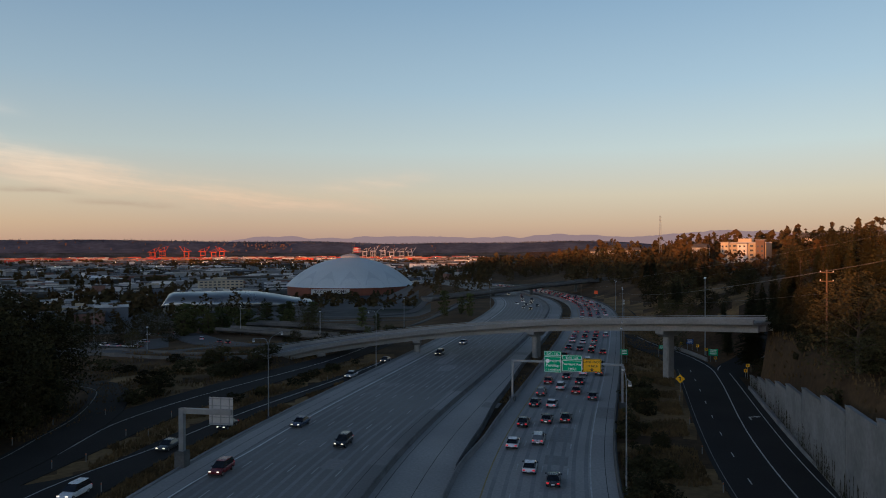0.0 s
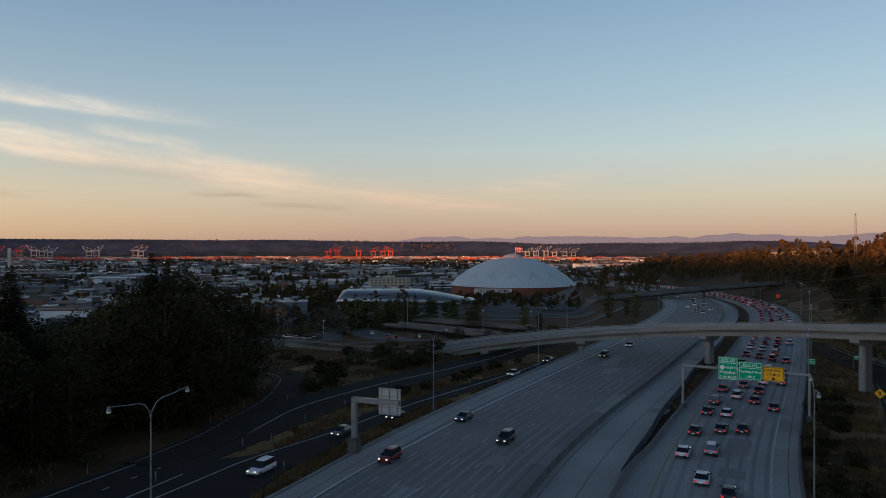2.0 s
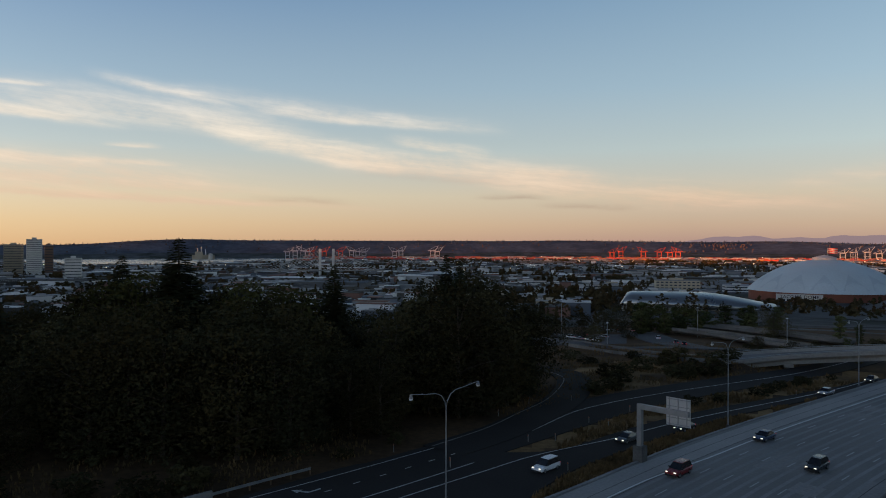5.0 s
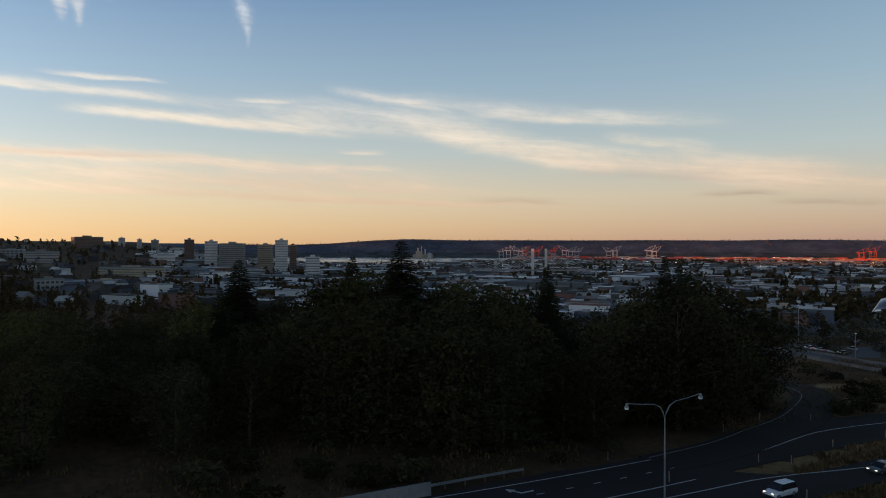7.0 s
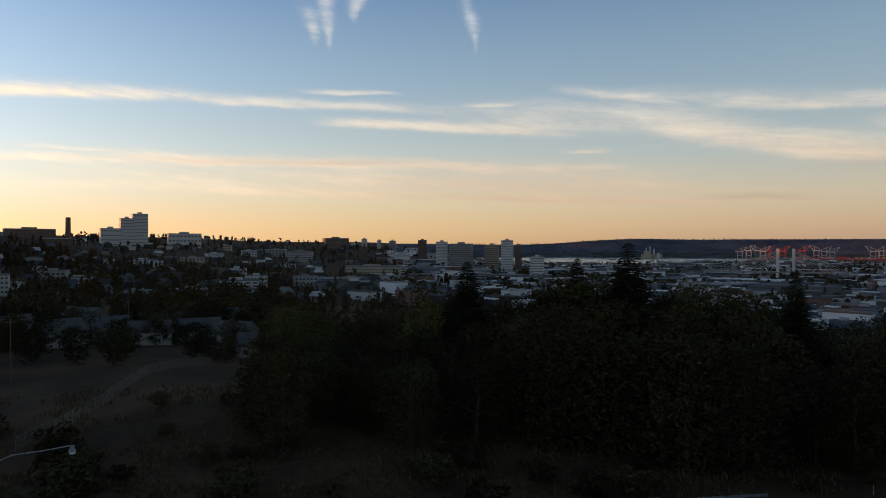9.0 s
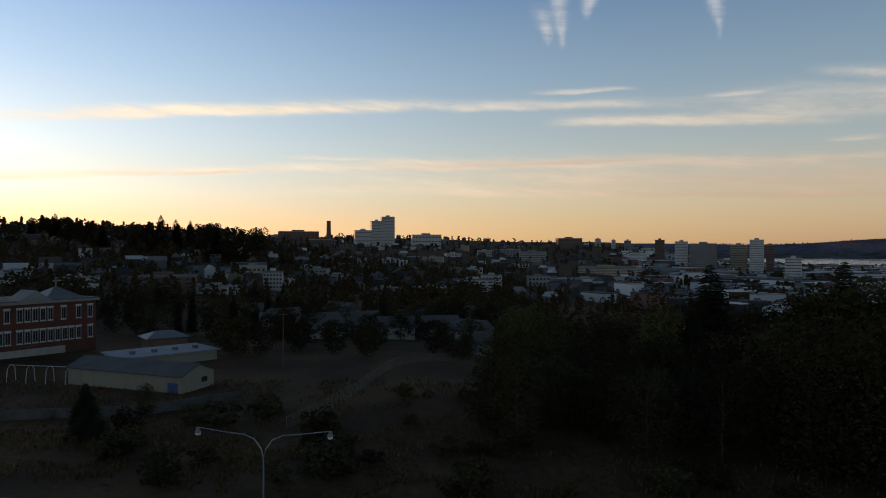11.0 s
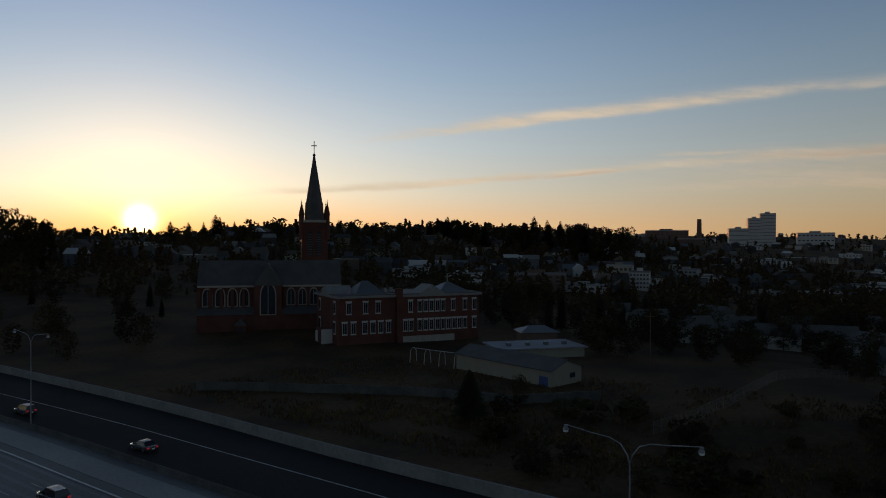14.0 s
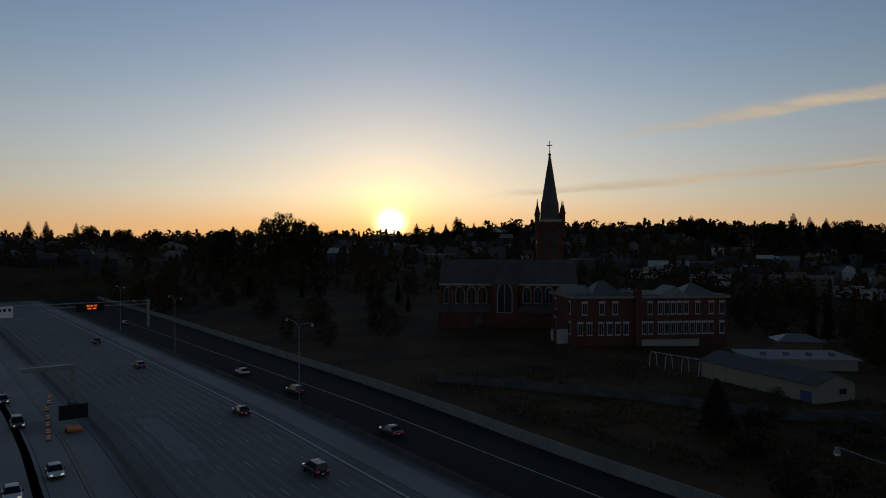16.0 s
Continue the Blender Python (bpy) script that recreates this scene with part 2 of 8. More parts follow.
def part(name, geo, material, parent=None, label="", smooth=False, m=None):
    """One mesh object, under a thing or under a part."""
    ob = new(name, geo.mesh(name, material, smooth) if isinstance(geo, Geo) else geo)
    if parent is not None:
        ob.parent = parent
    if m is not None:
        ob.matrix_basis = m
    if label:
        ob["label"] = label
    return ob


def thing(name, m, label, category, group="", kind=""):
    ob = new(name)
    ob.empty_display_size = 0.5
    ob.matrix_basis = m
    return tagged(ob, label, category, group, kind)


def setting(name, geo, material, label, category="", smooth=False):
    return tagged(part(name, geo, material, smooth=smooth), label, category or name.replace("_", " "), "", "structure")


def curve(x, knots):
    """Smooth curve through (x, value) knots: cubic Hermite with finite-difference slopes."""
    n = len(knots)
    if x <= knots[0][0]:
        s = (knots[1][1] - knots[0][1]) / (knots[1][0] - knots[0][0])
        return knots[0][1] + s * (x - knots[0][0])
    if x >= knots[-1][0]:
        s = (knots[-1][1] - knots[-2][1]) / (knots[-1][0] - knots[-2][0])
        return knots[-1][1] + s * (x - knots[-1][0])
    i = max(k for k in range(n - 1) if knots[k][0] <= x)

    def slope(k):
        a, b = knots[max(k - 1, 0)], knots[min(k + 1, n - 1)]
        return (b[1] - a[1]) / (b[0] - a[0])
    h = knots[i + 1][0] - knots[i][0]
    t = (x - knots[i][0]) / h
    return ((2 * t ** 3 - 3 * t * t + 1) * knots[i][1] + (t ** 3 - 2 * t * t + t) * h * slope(i)
            + (3 * t * t - 2 * t ** 3) * knots[i + 1][1] + (t ** 3 - t * t) * h * slope(i + 1))


def sstep(a, b, x):
    t = min(1.0, max(0.0, (x - a) / (b - a)))
    return t * t * (3 - 2 * t)


def polar(az, r):
    """Plan place at azimuth az (degrees, leftwards from the first view) and range r."""
    return (-r * math.sin(radians(az)), r * math.cos(radians(az)))


def text(name, words, material, parent, m, size, depth, align='CENTER'):
    """Letters in the built-in font as one mesh."""
    cu = bpy.data.curves.new(name, 'FONT')
    cu.body, cu.size, cu.extrude, cu.align_x = words, size, depth * 0.5, align
    cu.resolution_u, cu.offset = 2, 0.006 * size
    tmp = bpy.data.objects.new(name, cu)
    scene.collection.objects.link(tmp)
    bpy.context.view_layer.update()
    me = bpy.data.meshes.new_from_object(tmp)
    bpy.data.objects.remove(tmp)
    bpy.data.curves.remove(cu)
    me.materials.clear()
    me.materials.append(material)
    ob = part(name, me, None, parent)
    ob.matrix_basis = m
    return ob

# ---- materials ----
def surface(name, color, rough=0.8, var=0.25, scale=0.5, fine=12.0, bump=0.15, metal=0.0, tint=None, spread=0.0, spec=0.3, stains=0.0):
    """A weathered surface: colour varied at two scales, with grain relief; spread varies it from piece to piece."""
    m = bpy.data.materials.new(name)
    m.use_nodes = True
    nt = m.node_tree
    b = nt.nodes["Principled BSDF"]
    b.inputs["Metallic"].default_value = metal
    b.inputs["Specular IOR Level"].default_value = spec
    pos = nt.nodes.new("ShaderNodeNewGeometry").outputs["Position"]

    def noise_tex(s, detail):
        t = nt.nodes.new("ShaderNodeTexNoise")
        t.inputs["Scale"].default_value, t.inputs["Detail"].default_value = s, detail
        nt.links.new(pos, t.inputs["Vector"])
        return t.outputs["Fac"]

    def ramp(src, a, c):
        r = nt.nodes.new("ShaderNodeMapRange")
        r.inputs["From Min"].default_value, r.inputs["From Max"].default_value = 0.3, 0.7
        r.inputs["To Min"].default_value, r.inputs["To Max"].default_value = a, c
        nt.links.new(src, r.inputs["Value"])
        return r.outputs[0]
    big, small = noise_tex(scale, 4.0), noise_tex(fine, 3.0)
    mix = nt.nodes.new("ShaderNodeMix")
    mix.data_type = 'RGBA'
    c2 = tint if tint else tuple(c * (1 - var) for c in color)
    mix.inputs["A"].default_value, mix.inputs["B"].default_value = (*color, 1), (*c2, 1)
    nt.links.new(ramp(big, 0.0, 1.0), mix.inputs["Factor"])
    hsv = nt.nodes.new("ShaderNodeHueSaturation")
    nt.links.new(mix.outputs["Result"], hsv.inputs["Color"])
    val = ramp(small, 1 - var * 0.5, 1 + var * 0.5)
    if spread:
        oi = nt.nodes.new("ShaderNodeObjectInfo")
        r = nt.nodes.new("ShaderNodeMapRange")
        r.inputs["To Min"].default_value, r.inputs["To Max"].default_value = 1 - spread, 1 + spread
        nt.links.new(oi.outputs["Random"], r.inputs["Value"])
        mul = nt.nodes.new("ShaderNodeMath")
        mul.operation = 'MULTIPLY'
        nt.links.new(val, mul.inputs[0])
        nt.links.new(r.outputs[0], mul.inputs[1])
        val = mul.outputs[0]
    nt.links.new(val, hsv.inputs["Value"])
    nt.links.new(hsv.outputs[0], b.inputs["Base Color"])
    nt.links.new(ramp(small, max(0.0, rough - 0.1), min(1.0, rough + 0.1)), b.inputs["Roughness"])
    if bump:
        bp = nt.nodes.new("ShaderNodeBump")
        bp.inputs["Strength"].default_value, bp.inputs["Distance"].default_value = bump, 0.05
        nt.links.new(small, bp.inputs["Height"])
        nt.links.new(bp.outputs[0], b.inputs["Normal"])
    return m


def islands(name, colors, rough=0.8, metal=0.0):
    """Colours that change from piece to piece within one joined mesh."""
    m = bpy.data.materials.new(name)
    m.use_nodes = True
    nt = m.node_tree
    b = nt.nodes["Principled BSDF"]
    b.inputs["Roughness"].default_value, b.inputs["Metallic"].default_value = rough, metal
    b.inputs["Specular IOR Level"].default_value = 0.2
    g = nt.nodes.new("ShaderNodeNewGeometry")
    r = nt.nodes.new("ShaderNodeValToRGB")
    r.color_ramp.interpolation = 'CONSTANT'
    els = r.color_ramp.elements
    while len(els) < len(colors):
        els.new(0.5)
    for i, c in enumerate(colors):
        els[i].position, els[i].color = i / len(colors), (*c, 1)
    nt.links.new(g.outputs["Random Per Island"], r.inputs[0])
    nt.links.new(r.outputs[0], b.inputs["Base Color"])
    return m


def glow(name, color, strength):
    m = bpy.data.materials.new(name)
    m.use_nodes = True
    b = m.node_tree.nodes["Principled BSDF"]
    b.inputs["Base Color"].default_value = (*color, 1)
    b.inputs["Emission Color"].default_value = (*color, 1)
    b.inputs["Emission Strength"].default_value = strength
    return m


M_GROUND = surface("dry_grass_ground", (0.115, 0.069, 0.036), 0.95, 0.5, 0.06, 0.9, 0.6, tint=(0.045, 0.03, 0.019), spec=0.05)
M_ROAD = surface("worn_concrete_paving", (0.345, 0.331, 0.314), 0.85, 0.25, 0.04, 2.5, 0.05, tint=(0.25, 0.242, 0.232), spec=0.15)
M_ROAD2 = surface("streaked_concrete_paving", (0.225, 0.217, 0.206), 0.85, 0.25, 0.04, 2.5, 0.05, tint=(0.165, 0.16, 0.154), spec=0.15)
M_ASPHALT = surface("asphalt", (0.047, 0.043, 0.04), 0.95, 0.3, 0.05, 3.0, 0.1, spec=0.04)
M_CONC = surface("bridge_concrete", (0.28, 0.265, 0.25), 0.85, 0.25, 0.15, 2.0, 0.1, tint=(0.22, 0.21, 0.2))
M_OLDCONC = surface("old_stained_concrete", (0.16, 0.152, 0.143), 0.9, 0.3, 0.12, 1.5, 0.1, tint=(0.1, 0.096, 0.09), spec=0.1)
M_OLDLINE = surface("faded_white_paint", (0.22, 0.22, 0.215), 0.8, 0.5, 0.5, 5.0, 0.0)
M_WALL = surface("retaining_wall_concrete", (0.27, 0.262, 0.255), 0.9, 0.25, 0.2, 1.5, 0.1, tint=(0.19, 0.186, 0.18), spec=0.1)
M_BARRIER = surface("barrier_concrete", (0.13, 0.127, 0.122), 0.9, 0.3, 0.3, 3.0, 0.1, tint=(0.07, 0.07, 0.068), spec=0.1)
M_MEDIAN = surface("grey_stained_barrier_concrete", (0.2, 0.194, 0.186), 0.9, 0.3, 0.3, 3.0, 0.1, tint=(0.13, 0.127, 0.122), spec=0.1)
M_LINE = surface("white_road_paint", (0.52, 0.52, 0.51), 0.7, 0.4, 0.8, 6.0, 0.05)
M_EDGE = surface("fresh_white_edge_paint", (0.68, 0.68, 0.67), 0.7, 0.25, 0.8, 6.0, 0.05)
M_DASH = surface("worn_white_lane_paint", (0.48, 0.48, 0.47), 0.7, 0.4, 0.8, 6.0, 0.05)
M_YLINE = surface("yellow_road_paint", (0.3, 0.22, 0.09), 0.7, 0.3, 0.8, 6.0, 0.05)
M_STEEL = surface("galvanised_steel", (0.3, 0.315, 0.33), 0.45, 0.2, 1.0, 20.0, 0.05, metal=0.6)
M_BARK = surface("bark", (0.09, 0.065, 0.045), 0.95, 0.4, 1.0, 8.0, 0.6)
M_LEAF = surface("dark_green_leaves", (0.046, 0.043, 0.021), 0.85, 0.4, 0.08, 1.2, 0.0, spread=0.5, tint=(0.05, 0.039, 0.016), spec=0.05)
M_NEEDLE = surface("conifer_needles", (0.026, 0.033, 0.017), 0.9, 0.4, 0.08, 1.2, 0.0, spread=0.3, tint=(0.042, 0.038, 0.018), spec=0.05)
M_FARWOOD = surface("far_woodland_leaves", (0.052, 0.047, 0.024), 0.9, 0.4, 0.01, 0.15, 0.0, tint=(0.078, 0.044, 0.019), spec=0.05)
M_POPLAR = surface("light_green_leaves", (0.07, 0.085, 0.032), 0.85, 0.4, 0.08, 1.2, 0.0, spread=0.4, tint=(0.085, 0.08, 0.03), spec=0.1)
M_LEAF2 = surface("yellowing_leaves", (0.085, 0.078, 0.022), 0.85, 0.4, 0.08, 1.2, 0.0, spread=0.4, tint=(0.06, 0.06, 0.02), spec=0.1)
# pale bluish base colour stands in for the haze over the far hills
M_HAZYHILLWOOD = surface("far_hill_woodland_in_haze", (0.12, 0.125, 0.15), 0.95, 0.45, 0.006, 0.03, 0.0, tint=(0.06, 0.068, 0.09), spec=0.05)
M_STRAW = surface("dry_straw_ground", (0.24, 0.15, 0.07), 0.95, 0.5, 0.09, 1.1, 0.6, tint=(0.09, 0.06, 0.032), spec=0.05)
M_BRICK = surface("red_brick", (0.13, 0.05, 0.037), 0.9, 0.3, 0.3, 6.0, 0.2)
M_SLATE = surface("slate_roofing", (0.11, 0.105, 0.1), 0.8, 0.3, 0.3, 4.0, 0.2)
M_OLDTRIM = surface("weathered_white_trim", (0.27, 0.263, 0.25), 0.8, 0.2, 0.5, 5.0, 0.05)
M_TRIM = surface("white_painted_trim", (0.5, 0.49, 0.47), 0.7, 0.12, 0.5, 5.0, 0.05)
M_METALROOF = surface("metal_roofing", (0.16, 0.163, 0.166), 0.5, 0.15, 0.2, 2.0, 0.05, metal=0.3)
M_GLASS = surface("dark_window_glass", (0.03, 0.035, 0.045), 0.12, 0.2, 0.3, 1.0, 0.0, spec=0.6)
M_WATER = surface("bay_water", (0.08, 0.11, 0.14), 0.2, 0.15, 0.002, 0.01, 0.0, spec=0.5)

# ---- plan of the freeway: s runs along it, l leftwards across it ----
U = Vector((math.sin(radians(15.5)), math.cos(radians(15.5))))
N = Vector((-U.y, U.x))


def median(s):
    return curve(s, [(-420, -66), (-269, -31.8), (-159, -7.6), (-118, 1.1), (-91, 5.8), (0, 21.5), (80, 32.3), (114, 34.8), (178, 35.4),
                     (243, 36.5), (319, 39.4), (381, 46.5), (445, 62), (537, 95), (650, 150), (800, 240)])


def road_z(s):
    return 3.5 * (1 - sstep(-70, 60, s)) - 6.0 * sstep(330, 800, s)


def plan(s, l, z=0.0):
    p = U * s + N * l
    return (p.x, p.y, z)


def on_road(s, off, z=0.0):
    return plan(s, median(s) + off, road_z(s) + z)


def road_coords(x, y):
    p = Vector((x, y))
    s = p.dot(U)
    return s, p.dot(N) - median(s)


RADII = [0, 60, 120, 200, 320, 500, 800, 1300, 2200, 4400, 4700, 4900]
# ground heights at those ranges, by azimuth
RELIEF = {
    -60: [0, 8, 16, 20, 26, 32, 36, 36, 36, 36, 36, 36],
    -30: [0, 8, 14, 18, 23, 27, 31, 31, 28, 20, 20, 20],
    -22: [0, 4, 10, 12, 15, 18, 24, 29, 25, 10, 10, 10],
    -14: [0, 0, 0, 0, 2, 6, 14, 22, 16, 0, 60, 75],
    -6: [0, 0, 0, 0, -2, -6, -16, 4, -10, -33, 50, 66],
    3: [0, 0, 0, -1, -8, -17, -26, -31, -33, -33, 46, 64],
    15: [0, 0, 0, -2, -9, -19, -26, -32, -33, -33, 55, 78],
    27: [0, 0, 0, -3, -11, -22, -30, -33, -33, -33, 60, 84],
    42: [0, 0, 0, -4, -14, -24, -32, -33, -33, -34, 45, 80],
    55: [0, 0, 2, -3, -14, -24, -31, -33, -33, -34, 50, 85],
    68: [0, 0, 4, -2, -12, -20, -26, -24, -30, -34, 30, 50],
    80: [0, 0, 5, 0, -7, -11, -10, 2, 40, 60, 60, 60],
    95: [0, 2, 6, 4, -2, -4, 2, 26, 60, 70, 70, 70],
    108: [0, 3, 4, 5, 2, 6, 24, 54, 66, 70, 70, 70],
    120: [0, 3, 4, 4, 6, 14, 44, 60, 66, 70, 70, 70],
    134: [0, 3, 4, 4, 10, 24, 46, 48, 50, 55, 55, 55],
    143: [0, 3, 4, 4, 10, 24, 35, 36, 38, 38, 38, 38],
    150: [0, 3, 4, 5, 12, 24, 36, 40, 45, 45, 45, 45],
    170: [0, 3, 4, 6, 12, 20, 30, 36, 40, 40, 40, 40],
}
AZ_KEYS = sorted(RELIEF)


def base_height(x, y):
    r = math.hypot(x, y)
    az = math.degrees(math.atan2(-x, y))
    if az < -60:
        az = az + 360 if az + 360 <= 235 else az
    az = max(-60.0, az) if az < 170 else min(az, 235.0)
    if az >= 170:
        w = (az - 170) / 130
        a, b = RELIEF[170], RELIEF[-60]
    else:
        i = max(k for k in range(len(AZ_KEYS) - 1) if AZ_KEYS[k] <= az)
        w = sstep(0, 1, (az - AZ_KEYS[i]) / (AZ_KEYS[i + 1] - AZ_KEYS[i]))
        a, b = RELIEF[AZ_KEYS[i]], RELIEF[AZ_KEYS[i + 1]]
    r = min(r, 4899.0)
    j = max(k for k in range(len(RADII) - 1) if RADII[k] <= r)
    t = (r - RADII[j]) / (RADII[j + 1] - RADII[j])
    t = t if j < 1 else t * t * (3 - 2 * t) * 0.5 + t * 0.5
    za = a[j] + (a[j + 1] - a[j]) * t
    zb = b[j] + (b[j + 1] - b[j]) * t
    z = za + (zb - za) * w
    if 46 < az < 70 and 2400 < r < 4500:
        z -= 4 * sstep(2400, 2600, r)
    if r > 4400:
        z += 14 * noise.noise((x * 0.0016, y * 0.0016, 2.0)) * sstep(4400, 4800, r)
    elif r > 90:
        rough = 1.2 * sstep(90, 200, r) * (1 if z > -30 else 0.15)
        z += rough * noise.noise((x * 0.02, y * 0.02, 0.0)) + 2 * rough * noise.noise((x * 0.006, y * 0.006, 5.0))
    return z


def ground_z(x, y):
    z = base_height(x, y)
    s, o = road_coords(x, y)
    if -460 < s < 800:
        rz = road_z(s) - 0.25
        lo = -60.0 if s < 190 else -34.0 - 26 * (1 - sstep(190, 260, s))
        hi = 62.0 - 26 * sstep(120, 220, s)
        if o < lo:
            w = sstep(lo - 3, lo, o) if s < 170 else sstep(lo - 40, lo, o)
        elif o > hi:
            w = 1 - sstep(hi, hi + 45, o)
        else:
            w = 1.0
        w *= sstep(-460, -420, s) * (1 - sstep(700, 800, s))
        z = z + (rz - z) * w
    return with_bank(x, y, z)


BANK = [(-50, 192, 1.2), (-70, 205, -1.2), (-92, 222, -3.4), (-118, 236, -4.4), (-160, 232, -4.6)]


def bank_axis(t):
    k = t * (len(BANK) - 1)
    ks = list(range(len(BANK)))
    return Vector([curve(k, list(zip(ks, [q[c] for q in BANK]))) for c in range(3)])


BANK_PTS = [bank_axis(i / 40) for i in range(31)]


def with_bank(x, y, z):
    """Raise the ground into an embankment under the street."""
    if not (-150 < x < -30 and 160 < y < 260):
        return z
    best = z
    for p in BANK_PTS:
        d = math.hypot(x - p.x, y - p.y)
        best = max(best, p.z - max(0.0, d - 5.5) * 0.45)
    return best


M_LOT = surface("worn_grey_asphalt", (0.12, 0.12, 0.122), 0.95, 0.3, 0.03, 0.8, 0.02, tint=(0.085, 0.085, 0.085), spec=0.05)
M_CITYFLOOR = surface("paved_valley_floor", (0.11, 0.11, 0.112), 0.95, 0.6, 0.012, 0.12, 0.0, tint=(0.035, 0.038, 0.028), spec=0.05)


def dry_patch(x, y, r):
    """Where the verge and slopes are bleached straw."""
    a = math.degrees(math.atan2(-x, y))
    s, o = road_coords(x, y)
    n = noise.noise((x * 0.05, y * 0.05, 6.0)) + 0.6 * noise.noise((x * 0.17, y * 0.17, 2.0))
    if -45 < o < -31 and 40 < s < 470:
        return n > -0.25
    if 10 < a < 26 and 150 < r < 212 and o > 60:
        return n > -0.2
    if 60 < s < 190 and (ramp_outer(s) < o < upper_right(s) or side_barrier(s) < o < ramp_inner(s)):
        return n > -0.55
    if -24 < a < -5 and o < -45 and 230 < s < 420:
        return n > 0.0
    return False


def make_ground():
    g = Geo()
    rings = [0.0] + [6 * 1.0 * (4950 / 6) ** (k / 150) for k in range(151)]
    na = 720
    g.v.append((0, 0, ground_z(0, 0)))
    for r in rings[1:]:
        for k in range(na):
            x, y = polar(360 * k / na, r)
            g.v.append((x, y, ground_z(x, y)))
    for k in range(na):
        g.f.append((0, 1 + k, 1 + (k + 1) % na))
    for i in range(len(rings) - 2):
        a, b = 1 + i * na, 1 + (i + 1) * na
        for k in range(na):
            j = (k + 1) % na
            g.f.append((a + k, b + k, b + j, a + j))
    ob = setting("ground", g, M_GROUND, "dry grass hillside and valley floor reaching the horizon", "ground", smooth=True)
    me = ob.data
    me.materials.append(M_CITYFLOOR)
    me.materials.append(M_HAZYHILLWOOD)
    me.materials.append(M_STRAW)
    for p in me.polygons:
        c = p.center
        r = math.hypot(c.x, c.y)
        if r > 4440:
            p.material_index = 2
        elif r > 480 and c.z < -14:
            p.material_index = 1
        elif 40 < r < 480 and dry_patch(c.x, c.y, r):
            p.material_index = 3
    return ob


def strip(name, s0, s1, off_a, off_b, z, material, label, step=4.0, category="road"):
    """A paved band along the freeway between two offsets (numbers or functions of s)."""
    fa = off_a if callable(off_a) else (lambda s: off_a)
    fb = off_b if callable(off_b) else (lambda s: off_b)
    g = Geo()
    n = max(2, int((s1 - s0) / step))
    for i in range(n + 1):
        s = s0 + (s1 - s0) * i / n
        g.v += [on_road(s, fa(s), z), on_road(s, fb(s), z), on_road(s, fa(s), z - 0.3), on_road(s, fb(s), z - 0.3)]
        if i:
            a, b = 4 * (i - 1), 4 * i
            g.f += [(a, b, b + 1, a + 1), (a + 2, b + 2, b, a), (a + 1, b + 1, b + 3, a + 3)]
    return tagged(part(name, g, material), label, category, "", "structure")


def rail(name, s0, s1, off, profile, material, label, step=4.0, category="barrier"):
    """A barrier of constant section along the freeway."""
    fo = off if callable(off) else (lambda s: off)
    rings = []
    n = max(2, int((s1 - s0) / step))
    for i in range(n + 1):
        s = s0 + (s1 - s0) * i / n
        rings.append([on_road(s, fo(s) + a, b) for a, b in profile])
    return tagged(part(name, Geo().loft(rings), material), label, category, "", "structure")


JERSEY = [(-0.3, -0.2), (0.3, -0.2), (0.3, 0.08), (0.12, 0.35), (0.08, 0.85), (-0.08, 0.85), (-0.12, 0.35), (-0.3, 0.08)]
TALL = [(-0.28, -0.3), (0.28, -0.3), (0.24, 0.5), (0.2, 1.5), (-0.2, 1.5), (-0.24, 0.5)]


def gap_edge(s):
    """Where the unmarked lanes end beside the sunken strip."""
    return -11.0 + 1.4 * sstep(70, 93, s) + 1.3 * sstep(112, 140, s) + 1.7 * sstep(136, 190, s)


def gap_right(s):
    """The other side of the sunken strip, beside the busy lanes."""
    return -9.75 - 1.3 * sstep(92, 112, s)


def side_barrier(s):
    return 29.3 + 3.1 * (1 - sstep(15, 75, s))


def ramp_inner(s):
    return side_barrier(s) + 0.35 + 4.2 * sstep(55, 75, s) * (1 - sstep(110, 165, s))


def ramp_outer(s):
    back = curve(s, [(-450, 60), (-307, 58), (-224, 55), (-150, 53), (-107, 51.3), (-61, 50), (0, 54), (40, 57)])
    front = 46.6 - 6.2 * sstep(68, 83, s) - 8.4 * sstep(100, 185, s)
    return back if s < 40 else back + (front - back) * sstep(48, 78, s) if s < 78 else front


def upper_right(s):
    return 46.4 + 0.8 * sstep(80, 110, s) - 7 * sstep(115, 200, s)


def upper_left(s):
    return 57.0 + 3.0 * sstep(78, 103, s) - 10 * sstep(112, 200, s)


make_ground()
strip("road", -450, 760, -31.2, lambda s: gap_right(s) - 0.2, 0.0, M_ROAD, "worn grey concrete carriageway with four busy lanes")
strip("road", -450, 760, gap_edge, 0.0, 0.0, M_ROAD, "bare grey concrete lanes beside the median barrier")
strip("road", -450, 760, 0.0, lambda s: side_barrier(s) - 0.3, 0.0, M_ROAD2, "worn grey concrete carriageway with dashed lane lines")
strip("road", -450, 185, ramp_inner, ramp_outer, -0.05, M_ASPHALT, "dark asphalt ramp lanes beside the freeway")
strip("road", 46, 215, upper_right, upper_left, -0.1, M_ASPHALT, "dark asphalt ramp climbing away to the side")
strip("road", -60, 187, -59.0, -45.0, 0.0, M_ASPHALT, "dark asphalt exit ramp below the retaining wall")


def fork_right(s):
    """Right edge of the ramp's branch that bends under the bridge."""
    return curve(s, [(150, -55.6), (187, -55.4), (201, -53.6), (216, -49.6), (235, -42.5), (262, -36)])


